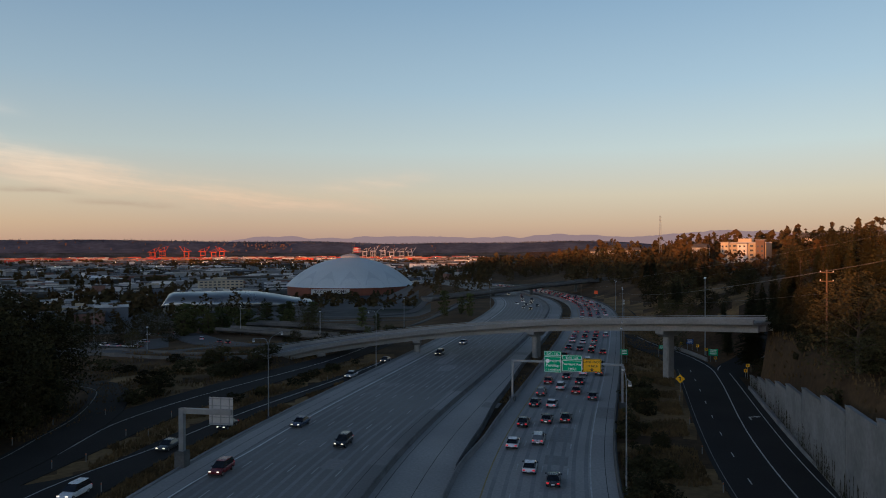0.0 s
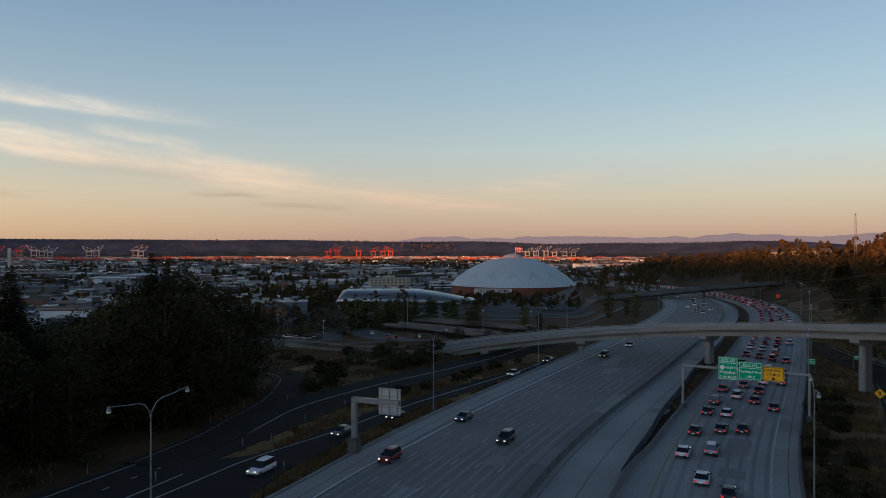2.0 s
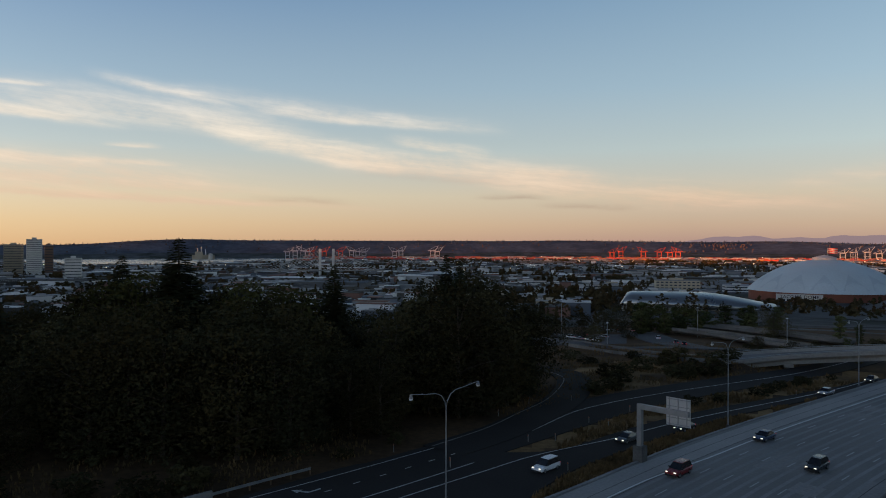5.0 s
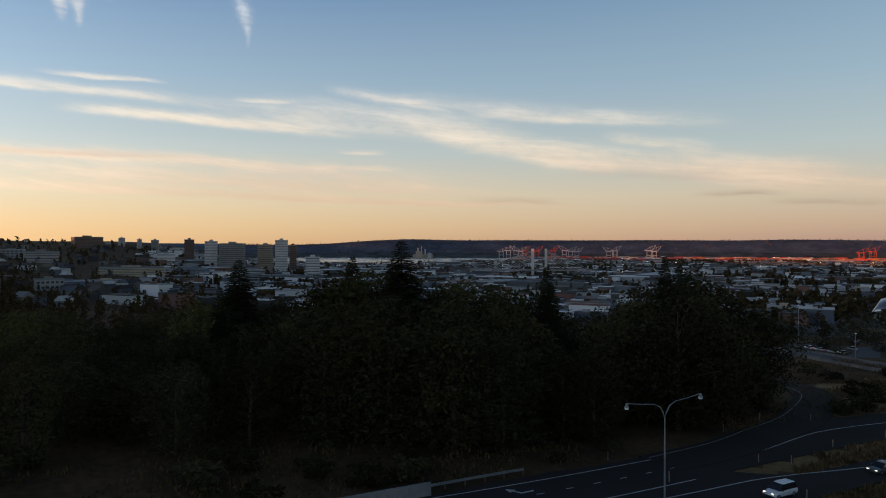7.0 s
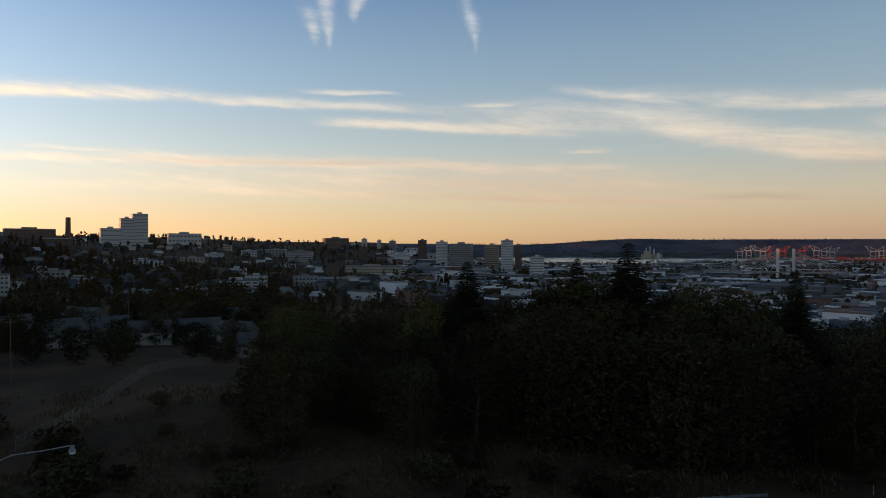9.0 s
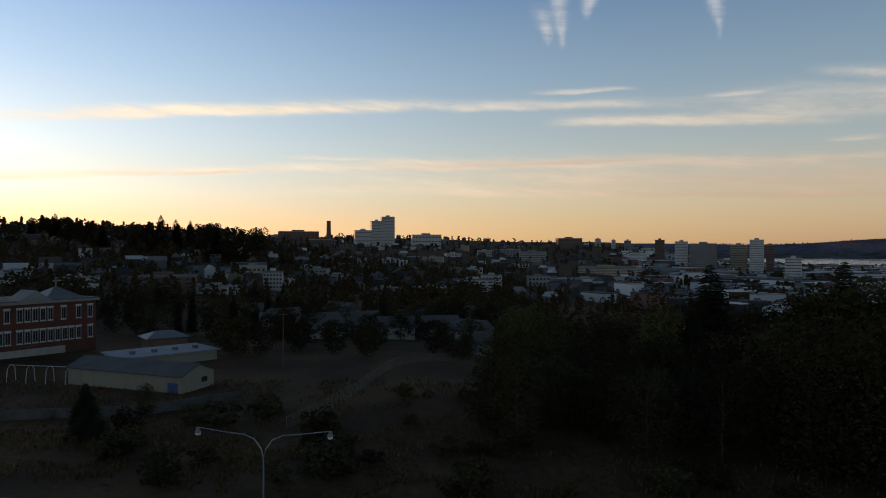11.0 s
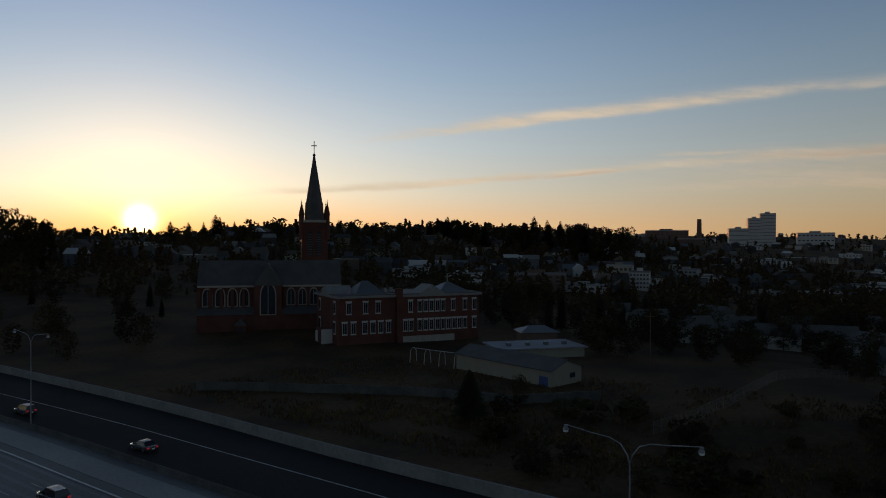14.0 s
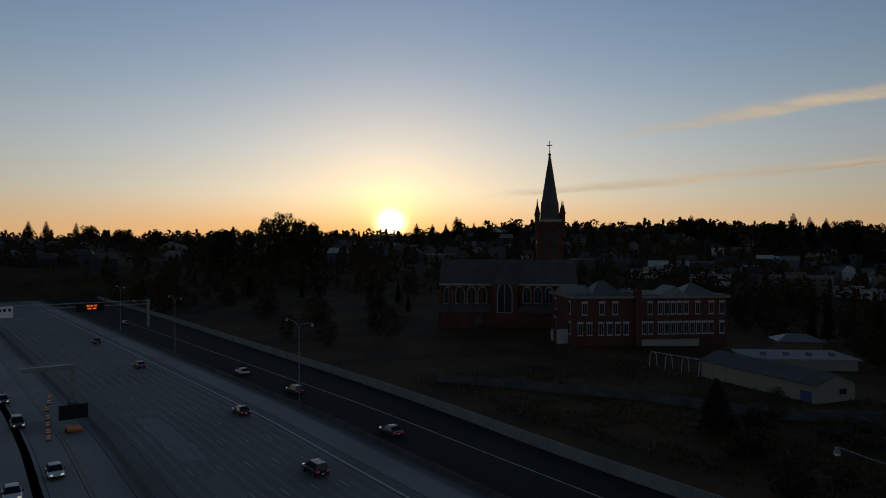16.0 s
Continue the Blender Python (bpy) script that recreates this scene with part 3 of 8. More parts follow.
strip("road", 187.02, 258, fork_right, lambda s: curve(s, [(150, -45), (187, -45), (200, -43), (216, -38.6), (228, -34.4), (262, -32.6)]), 0.0, M_ASPHALT, "dark asphalt ramp branch bending under the bridge")
strip("road", 262, 560, lambda s: -48.5 + 6 * sstep(380, 520, s), lambda s: -39.5 + 6.5 * sstep(380, 520, s), 0.0, M_ASPHALT, "dark asphalt entry ramp beyond the bridge")
rail("median_barrier", -450, 760, 0.0, JERSEY, M_MEDIAN, "long dark stained concrete median barrier")
rail("edge_barrier", -450, 760, -31.5, JERSEY, M_BARRIER, "concrete barrier along the carriageway edge")
rail("edge_barrier", -450, 30, side_barrier, JERSEY, M_BARRIER, "concrete barrier between carriageway and ramp")
rail("road_kerb", 30.05, 760, side_barrier, [(-0.25, -0.2), (0.25, -0.2), (0.25, 0.1), (0.18, 0.16), (-0.18, 0.16), (-0.25, 0.1)], M_WALL, "low pale concrete kerb along the carriageway edge", category="kerb")
rail("gap_barrier", 58, 760, gap_right, JERSEY, M_WALL, "concrete barrier beside the sunken strip")
rail("gap_barrier", 94, 760, lambda s: gap_edge(s) + 0.1, JERSEY, M_BARRIER, "concrete barrier beside the sunken strip")
rail("ramp_wall", -450, 30, lambda s: ramp_outer(s) + 0.4, TALL, M_WALL, "low pale concrete wall along the outer ramp lane")
rail("fork_barrier", 203, 228, lambda s: fork_right(s) - 1.2, JERSEY, M_WALL, "low pale concrete barrier at the ramp fork")
rail("ramp_kerb", -60, 165, -59.2, [(-0.3, -0.2), (0.3, -0.2), (0.3, 0.7), (-0.3, 0.7)], M_WALL, "pale concrete kerb at the foot of the retaining wall")


def plan_strip(name, pts, half, z, material, label):
    """A paved band along (s, l) points."""
    ss = [q[0] for q in pts]
    g = Geo()
    n = 40
    ks, kl = list(zip(range(len(pts)), ss)), list(zip(range(len(pts)), [q[1] for q in pts]))
    for i in range(n + 1):
        t = (len(pts) - 1) * i / n
        a = Vector((curve(t, ks), curve(t, kl)))
        b = Vector((curve(t + 0.02, ks), curve(t + 0.02, kl)))
        d = (b - a).normalized()
        nn = Vector((-d.y, d.x))
        for sg in (-1, 1):
            q = a + nn * half * sg
            x, y, _ = plan(q.x, q.y)
            g.v.append((x, y, ground_z(x, y) + z))
            g.v.append((x, y, ground_z(x, y) + z - 0.6))
        if i:
            o, p = 4 * (i - 1), 4 * i
            g.f += [(o, p, p + 2, o + 2), (o + 1, p + 1, p, o), (o + 2, p + 2, p + 3, o + 3)]
    return tagged(part(name, g, material), label, "road", "", "structure")


LOOP = [(66, 84), (80, 86.5), (92, 90.5), (104, 95), (116, 102), (127, 111), (135, 122), (140, 136)]
plan_strip("road", [(180, -22.0), (192, -23.4), (202, -27), (211, -34), (217, -44), (221, -56)], 3.6, 0.22, M_ASPHALT, "dark asphalt ramp branch bending up the hill")
plan_strip("road", LOOP, 4.0, 0.3, M_ASPHALT, "dark asphalt loop ramp curving away behind the wood")


def make_retaining_wall():
    """Flat-topped panels that step up towards the near end."""
    w = tagged(new("retaining_wall"), "tall grey concrete retaining wall with stepped top and ivy stains", "wall", "", "structure")
    s, k = 168.0, 0
    while s > 15:
        n = 9.6 if s > 130 else 11.6
        top = 2.6 + 0.139 * (168 - s) if s > 118 else 9.5 + 0.1 * (118 - s)
        l = -24.4 - 0.05 * (k % 2)
        p = [plan(s, l, -0.3), plan(s - n, l, -0.3), plan(s - n, l, top + 0.2), plan(s, l, top)]
        q = [plan(s, l - 0.6, -0.3), plan(s - n, l - 0.6, -0.3), plan(s - n, l - 0.6, top + 0.2), plan(s, l - 0.6, top)]
        pan = part("wall_panel", Geo().add(p + q, [(0, 1, 2, 3), (7, 6, 5, 4), (0, 3, 7, 4), (1, 5, 6, 2), (3, 2, 6, 7), (0, 4, 5, 1)]), M_WALL, w)
        part("coping", Geo().add([plan(s, l + 0.08, top - 0.25), plan(s - n + 0.1, l + 0.08, top), plan(s - n + 0.1, l + 0.08, top + 0.3), plan(s, l + 0.08, top + 0.05),
                                  plan(s, l + 0.01, top - 0.25), plan(s - n + 0.1, l + 0.01, top), plan(s - n + 0.1, l + 0.01, top + 0.3), plan(s, l + 0.01, top + 0.05)],
                                 [(0, 1, 2, 3), (3, 2, 6, 7), (0, 4, 5, 1), (0, 3, 7, 4), (1, 5, 6, 2)]), M_WALL, pan)
        s -= n + 0.03
        k += 1
    rng = random.Random(6)
    g = Geo()
    for i in range(420):
        s = rng.uniform(60, 166)
        hh = rng.random() ** 2.2 * 3.6 + 0.5
        for k in range(int(hh * 7)):
            z = 0.3 + hh * rng.random()
            x, y, _ = plan(s + rng.uniform(-0.12, 0.12), -24.25)
            q = rng.uniform(0.06, 0.15)
            dx, dy = U.x * q, U.y * q
            g.add([(x - dx, y - dy, z), (x - 0.02, y, z - q * 1.6), (x + dx, y + dy, z), (x - 0.03, y, z + q * 1.6)], [(0, 1, 2, 3)])
    tagged(part("ivy", g, M_LEAF), "dark ivy streaks climbing the concrete wall", "ivy", "", "stuff")


make_retaining_wall()


BRIDGE_XY = [(-52, 193), (-36, 203), (-6.5, 208.5), (26.6, 199), (54, 167), (72, 143)]
BRIDGE_Z = [1.5, 3.6, 6.8, 10.2, 14.2, 16.5]


def bridge_axis(t):
    ks = list(range(len(BRIDGE_XY)))
    return Vector((curve(t, list(zip(ks, [k[0] for k in BRIDGE_XY]))), curve(t, list(zip(ks, [k[1] for k in BRIDGE_XY]))), curve(t, list(zip(ks, BRIDGE_Z)))))


def make_bridge():
    """Curved ramp bridge over the freeway: slab, girders, parapets with rails, piers with caps."""
    b = thing("overpass", pose(0, 0, 0), "long curved concrete overpass crossing above the freeway", "bridge")

    def sweep(profile, t0=0.0, t1=4.8, n=64):
        rings = []
        for i in range(n + 1):
            t = t0 + (t1 - t0) * i / n
            p, d = bridge_axis(t), bridge_axis(t + 0.02) - bridge_axis(t - 0.02)
            d.z = 0
            nrm = Vector((-d.y, d.x, 0)).normalized()
            rings.append([tuple(p + nrm * o + Vector((0, 0, z))) for o, z in profile])
        return Geo().loft(rings)
    part("deck", sweep([(-5.2, -0.95), (5.2, -0.95), (5.2, -1.2), (3.6, -1.4), (-3.6, -1.4), (-5.2, -1.2)]), M_CONC, b)
    part("road_surface", sweep([(-4.7, -0.9), (4.7, -0.9), (4.7, -0.95), (-4.7, -0.95)]), M_ROAD2, b)
    for o in (-3.1, 0.0, 3.1):
        part("girder", sweep([(o - 0.45, -1.4), (o + 0.45, -1.4), (o + 0.3, -2.0), (o + 0.42, -2.9), (o - 0.42, -2.9), (o - 0.3, -2.0)]), M_CONC, b)
    for sg in (-1, 1):
        par = part("parapet", sweep([(sg * 4.75, -0.9), (sg * 5.25, -0.9), (sg * 5.25, -0.1), (sg * 4.95, -0.1)]), M_CONC, b)
        part("rail", sweep([(sg * 5.0, 0.12), (sg * 5.12, 0.12), (sg * 5.12, 0.24), (sg * 5.0, 0.24)]), M_STEEL, par)
        part("edge_moulding", sweep([(sg * 5.25, -0.45), (sg * 5.33, -0.45), (sg * 5.33, -0.3), (sg * 5.25, -0.3)]), M_CONC, par)
    for t in (1.0, 1.96, 3.0, 4.0):
        p = bridge_axis(t)
        gz = ground_z(p.x, p.y) - 0.5
        d = bridge_axis(t + 0.02) - bridge_axis(t - 0.02)
        m = Matrix.Translation((p.x, p.y, 0)) @ Matrix.Rotation(math.atan2(d.y, d.x), 4, 'Z')
        col = part("pier", Geo().prism([(-0.8, -1.1), (-0.5, -1.4), (0.5, -1.4), (0.8, -1.1), (0.8, 1.1), (0.5, 1.4), (-0.5, 1.4), (-0.8, 1.1)], gz, p.z - 4.3), M_CONC, b, m=m)
        part("pier_cap", Geo().add([(-1.1, -3.8, p.z - 2.9), (1.1, -3.8, p.z - 2.9), (1.1, 3.8, p.z - 2.9), (-1.1, 3.8, p.z - 2.9), (-1.1, -2.0, p.z - 4.4), (1.1, -2.0, p.z - 4.4), (1.1, 2.0, p.z - 4.4), (-1.1, 2.0, p.z - 4.4), (-1.1, -3.8, p.z - 3.6), (1.1, -3.8, p.z - 3.6), (1.1, 3.8, p.z - 3.6), (-1.1, 3.8, p.z - 3.6)],
                                   [(0, 1, 2, 3), (7, 6, 5, 4), (8, 9, 1, 0), (4, 5, 9, 8), (3, 2, 10, 11), (11, 10, 6, 7), (1, 9, 10, 2), (9, 5, 6, 10), (0, 3, 11, 8), (8, 11, 7, 4)]), M_CONC, b, m=m)
    p = bridge_axis(0.0)
    part("abutment", Geo().box(p.x - 3.5, p.y - 6, p.z - 6, p.x + 0.5, p.y + 4.5, p.z - 1.4), M_CONC, b)


make_bridge()


def make_side_road():
    """The street that carries on from the bridge along its embankment."""
    g = Geo()
    n = 30
    for i in range(n + 1):
        p, q = bank_axis(i / n), bank_axis(i / n + 0.01)
        d = q - p
        nrm = Vector((-d.y, d.x, 0)).normalized()
        for o in (-4.8, 4.8):
            g.v += [tuple(p + nrm * o + Vector((0, 0, 0.15))), tuple(p + nrm * o + Vector((0, 0, -0.6)))]
        if i:
            a, b = 4 * (i - 1), 4 * i
            g.f += [(a, b, b + 2, a + 2), (a + 1, b + 1, b, a), (a + 2, b + 2, b + 3, a + 3)]
    tagged(part("road", g, M_LOT), "grey asphalt street on a grassy embankment", "road", "", "structure")
    for sg in (-1, 1):
        rings = []
        for i in range(n + 1):
            p, q = bank_axis(i / n), bank_axis(i / n + 0.01)
            d = q - p
            nrm = Vector((-d.y, d.x, 0)).normalized()
            rings.append([tuple(p + nrm * (sg * o) + Vector((0, 0, z))) for o, z in ((4.85, -0.5), (5.15, -0.5), (5.15, 0.95), (4.95, 0.95))])
        tagged(part("street_barrier", Geo().loft(rings), M_OLDCONC), "low concrete barrier along the embankment street", "barrier", "", "structure")


make_side_road()


def make_mountains():
    """Faint far ranges beyond the hills: a flat sheet that glows in a haze colour."""
    g = Geo()
    n = 240
    for i in range(n + 1):
        a = -38 + 60 * i / n
        e = 0.8 + 0.3 * (1 - sstep(-26, -6, a)) + 0.32 * noise.noise((a * 0.16, 3.0, 0.0)) + 0.14 * noise.noise((a * 0.7, 7.0, 0.0)) + 0.05 * noise.noise((a * 2.6, 1.0, 0.0))
        e = e * (1 - sstep(14, 21, a)) + 0.1
        x, y = polar(a, 4960)
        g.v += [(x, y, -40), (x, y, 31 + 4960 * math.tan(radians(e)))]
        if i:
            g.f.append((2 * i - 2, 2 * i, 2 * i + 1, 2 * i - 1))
    setting("backdrop", g, M_MOUNTAIN, "faint mauve mountain range on the horizon, a flat glowing backdrop", "mountains")


# haze is put into the emitted colour; the base is black
M_MOUNTAIN = glow("glowing_haze_range", srgb(142, 122, 126), 1.0)
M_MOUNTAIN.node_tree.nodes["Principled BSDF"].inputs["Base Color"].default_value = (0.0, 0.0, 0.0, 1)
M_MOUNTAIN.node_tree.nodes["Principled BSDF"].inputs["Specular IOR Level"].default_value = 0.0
make_mountains()


def make_grass():
    """Dry tufts on the verges."""
    rng = random.Random(17)
    g = Geo()

    def tuft(x, y, z, h):
        for k in range(4):
            a = rng.uniform(0, 6.283)
            dx, dy = math.cos(a), math.sin(a)
            w = rng.uniform(0.06, 0.16)
            lean = rng.uniform(0.1, 0.5) * h
            g.add([(x - dy * w, y + dx * w, z - 0.05), (x + dy * w, y - dx * w, z - 0.05), (x + dx * lean, y + dy * lean, z + h * rng.uniform(0.7, 1.2))], [(0, 1, 2)])
    zones = ((4200, 62, 178, lambda s: (side_barrier(s) + 0.6, ramp_inner(s) - 0.2)), (3000, 80, 180, lambda s: (ramp_outer(s) + 0.3, upper_right(s) - 0.3)), (9000, 75, 180, lambda s: (-43.6, -32.2)),
             (5200, 90, 190, lambda s: (upper_left(s) + 1, upper_left(s) + 40)), (5000, -110, 60, lambda s: (60, 82)), (2500, 60, 160, lambda s: (-82, -61)), (4000, 180, 330, lambda s: (-44, -32.5)), (7000, -140, -20, lambda s: (62, 120)), (900, 130, 330, lambda s: (-10.4, gap_edge(s) - 0.5)), (6000, 150, 250, lambda s: (62, 130)))
    for count, s0, s1, span in zones:
        for i in range(count):
            s = rng.uniform(s0, s1)
            a, b = span(s)
            if b - a < 0.4:
                continue
            x, y, _ = plan(s, median(s) + rng.uniform(a, b))
            if noise.noise((x * 0.12, y * 0.12, 1.0)) < -0.15:
                continue
            tuft(x, y, ground_z(x, y), rng.uniform(0.25, 0.8))
    tagged(part("dry_grass", g, M_DRYGRASS), "tufts of dry straw-coloured grass on the verges", "grass", "", "stuff")


M_DRYGRASS = surface("dry_straw_grass", (0.2, 0.126, 0.058), 0.95, 0.5, 0.15, 1.5, 0.0, tint=(0.085, 0.058, 0.028), spec=0.05)
make_grass()


def drape(name, a0, a1, r0, r1, material, label, n=14):
    """A paved patch that follows the ground between two azimuths and ranges."""
    g = Geo()
    for i in range(n + 1):
        for j in range(n + 1):
            x, y = polar(a0 + (a1 - a0) * i / n, r0 + (r1 - r0) * j / n)
            g.v.append((x, y, ground_z(x, y) + 0.25))
    for i in range(n):
        for j in range(n):
            a = i * (n + 1) + j
            g.f.append((a, a + 1, a + n + 2, a + n + 1))
    return tagged(part(name, g, material), label, "paving", "", "structure")


def drape_road(pts, half, material, label):
    """A street over the ground through (azimuth, range) points."""
    g = Geo()
    ks = list(range(len(pts)))
    n = 12 * (len(pts) - 1)
    for i in range(n + 1):
        t = (len(pts) - 1) * i / n
        f = lambda q: Vector(polar(curve(q, list(zip(ks, [p[0] for p in pts]))), curve(q, list(zip(ks, [p[1] for p in pts])))))
        p, d = f(t), f(t + 0.02) - f(t - 0.02)
        nrm = Vector((-d.y, d.x)).normalized()
        for o in (-half, half):
            q = p + nrm * o
            z = ground_z(q.x, q.y)
            g.v += [(q.x, q.y, z + 0.4), (q.x, q.y, z - 0.5)]
        if i:
            a, b = 4 * (i - 1), 4 * i
            g.f += [(a, b, b + 2, a + 2), (a + 1, b + 1, b, a), (a + 2, b + 2, b + 3, a + 3)]
    return tagged(part("road", g, material), label, "road", "", "structure")


drape("parking_lot", 2.5, 11.5, 560, 790, M_LOT, "wide grey parking lot in front of the arena")
drape("parking_lot", 21.5, 27.5, 300, 350, M_LOT, "small paved yard with parked vehicles")
drape("parking_lot", 18, 26, 520, 600, M_LOT, "grey parking lot beside the silver hall")
drape_road([(24.2, 490), (22.7, 426), (21.3, 385), (20.0, 343), (18.3, 298), (16.4, 262)], 6.5, M_LOT, "grey city street with kerbs descending the slope")
drape_road([(27, 262), (22, 258), (16, 262), (9, 285), (2, 330), (-2, 420)], 4.5, M_LOT, "grey ramp road curving below the bridge")
drape_road([(10, 470), (5, 430), (0, 420), (-4, 470), (-5.5, 560)], 5, M_LOT, "grey frontage road beside the freeway")
drape_road([(14, 540), (8, 500), (3, 520), (1, 620)], 5, M_LOT, "grey street in front of the arena lot")

# ---- freeway markings, signs and lamps ----
def line(name, s0, s1, off, width, material, label, dash=0.0, gap=0.0, z=0.012, step=4.0):
    """A painted line along the freeway: one mesh, or separate dashes."""
    fo = off if callable(off) else (lambda s: off)
    if not dash:
        return tagged(part(name, line_geo(s0, s1, fo, width, z, step), material), label, "road marking", "", "structure")
    root = tagged(new(name), label, "road marking", "", "structure")
    s = s0
    while s < s1:
        part("dash", line_geo(s, s + dash, fo, width, z, dash), material, root)
        s += dash + gap
    return root


def line_geo(s0, s1, fo, width, z, step):
    g = Geo()
    n = max(1, int((s1 - s0) / step))
    for i in range(n + 1):
        s = s0 + (s1 - s0) * i / n
        g.v += [on_road(s, fo(s) - width / 2, z), on_road(s, fo(s) + width / 2, z), on_road(s, fo(s) - width / 2, z - 0.01), on_road(s, fo(s) + width / 2, z - 0.01)]
        if i:
            a, b = 4 * (i - 1), 4 * i
            g.f += [(a, b, b + 1, a + 1), (a + 2, b + 2, b, a), (a + 1, b + 1, b + 3, a + 3)]
    return g


def edge_left(s):
    return 24.4 - 1.4 * sstep(76, 98, s)


def make_markings():
    line("edge_line", -450, 760, -27.85, 0.2, M_LINE, "solid white edge line on grey concrete")
    line("edge_line", -450, 760, lambda s: -14.1 + 9 * (1 - sstep(-10, 78, s)), 0.2, M_YLINE, "solid yellow edge line on grey concrete")
    line("edge_line", -450, 760, edge_left, 0.26, M_EDGE, "solid white edge line on grey concrete")
    for off in (-17.7, -21.25, -24.8):
        line("lane_line", -160, 330, off, 0.16, M_DASH, "row of white lane dashes on grey concrete", 3.0, 9.2)
    for off in (6.3, 9.9, 13.5, 17.1, 20.6):
        line("lane_line", -230, 300, off, 0.16, M_DASH, "row of white lane dashes on grey concrete", 3.0, 9.2)
    line("edge_line", -300, 185, lambda s: 42.7 - 0.5 * sstep(50, 70, s) - 4.0 * sstep(70, 98, s) - 6.6 * sstep(90, 175, s), 0.2, M_LINE, "white line along the dark ramp", z=-0.035)
    line("edge_line", 20, 66, lambda s: 45.9, 0.2, M_LINE, "white line along the dark ramp", z=-0.035)
    line("lane_line", -40, 78, 50.95, 0.16, M_LINE, "row of short white dashes on the ramp", 1.2, 3.4, z=-0.035)
    line("edge_line", 78, 205, lambda s: 50.6 + 4.2 * sstep(80, 106, s) - 9 * sstep(108, 190, s), 0.2, M_LINE, "white line along the climbing ramp", z=-0.085)
    line("edge_line", 20, 72, lambda s: 55.3, 0.18, M_LINE, "white line along the dark ramp", z=-0.035)
    line("edge_line", -60, 187, lambda s: -53.0 - 1.2 * sstep(120, 180, s), 0.2, M_LINE, "white line along the exit ramp")
    line("edge_line", -60, 184, lambda s: -57.6, 0.16, M_LINE, "white line along the exit ramp")
    line("lane_line", -60, 186, -48.6, 0.16, M_LINE, "row of short white dashes on the exit ramp", 2.4, 9.8)
    line("edge_line", -60, 187, lambda s: -45.6, 0.12, M_OLDLINE, "white line along the exit ramp")
    line("edge_line", 187, 256, lambda s: fork_right(s) + 1.2, 0.22, M_LINE, "white line along the ramp branch")
    plan_strip("edge_line", [(184, -19.4), (193, -20.6), (202, -24), (209, -31)], 0.11, 0.24, M_LINE, "white line along the ramp branch")
    plan_strip("edge_line", [(184, -23.4), (190, -25.6), (198, -29.4), (204, -36)], 0.11, 0.24, M_LINE, "white line along the ramp branch")


make_markings()
line("shoulder_band", -450, 500, lambda s: (edge_left(s) + side_barrier(s)) / 2 - 0.1, 4.2, M_ROAD, "paler concrete shoulder beside the lanes", z=0.005)
plan_strip("edge_line", [(66, 86.6), (80, 89.6), (92, 94), (104, 98.5), (116, 105.6), (127, 114.2), (133, 124)], 0.1, 0.32, M_OLDLINE, "white line along the loop ramp")


def make_skid_and_joints():
    """Tyre-dark lane bands and saw-cut joints in the concrete."""
    for off in (-16.0, -19.5, -23.0, -26.4, 4.5, 8.1, 11.7, 15.3, 18.9, 22.5):
        for d in (-0.85, 0.85):
            line("tyre_track", -450, 600, off + d, 0.55, M_TYRETRACK, "dark worn tyre track in a concrete lane", z=0.006, step=8.0)


M_TYRETRACK = surface("tyre_darkened_concrete", (0.2, 0.198, 0.195), 0.8, 0.25, 0.06, 1.5, 0.04, tint=(0.26, 0.257, 0.252), spec=0.15)
make_skid_and_joints()


def make_patches():
    """Repaired slabs, darker or paler than their neighbours, and saw-cut joints."""
    rng = random.Random(19)
    lanes = (-19.5, -23.0, -26.4, -7.6, -3.4, 8.1, 11.7, 15.3, 18.9, 2.2, -29.6)
    laid = []
    for i in range(60):
        s, off, long = rng.uniform(-240, 330), rng.choice(lanes), rng.choice((4.5, 9, 9, 18, 27))
        if any(o == off and s < b + 1 and a < s + long + 1 for a, b, o in laid):
            continue
        laid.append((s, s + long, off))
        line("repaired_slab", s, s + long, off, 3.4, rng.choice((M_SLABDARK, M_SLABPALE, M_SLABDARK)), "repaired concrete slab of another grey", z=0.004, step=3.0)
    for off in (-9.4, -5.6, -1.2, 2.6, 26.2, -29.9, 24.0):
        line("lane_joint", -420, 500, off, 0.09, M_JOINT, "dark tar-sealed joint between concrete slabs", z=0.008, step=8.0)


M_SLABDARK = surface("repaired_dark_slab", (0.225, 0.217, 0.208), 0.9, 0.3, 0.1, 2.0, 0.05, tint=(0.25, 0.24, 0.23), spec=0.1)
M_SLABPALE = surface("repaired_pale_slab", (0.31, 0.3, 0.286), 0.9, 0.25, 0.1, 2.0, 0.05, tint=(0.27, 0.26, 0.25), spec=0.1)
M_JOINT = surface("tar_joint", (0.07, 0.068, 0.066), 0.9, 0.3, 0.2, 3.0, 0.0, spec=0.1)
make_patches()


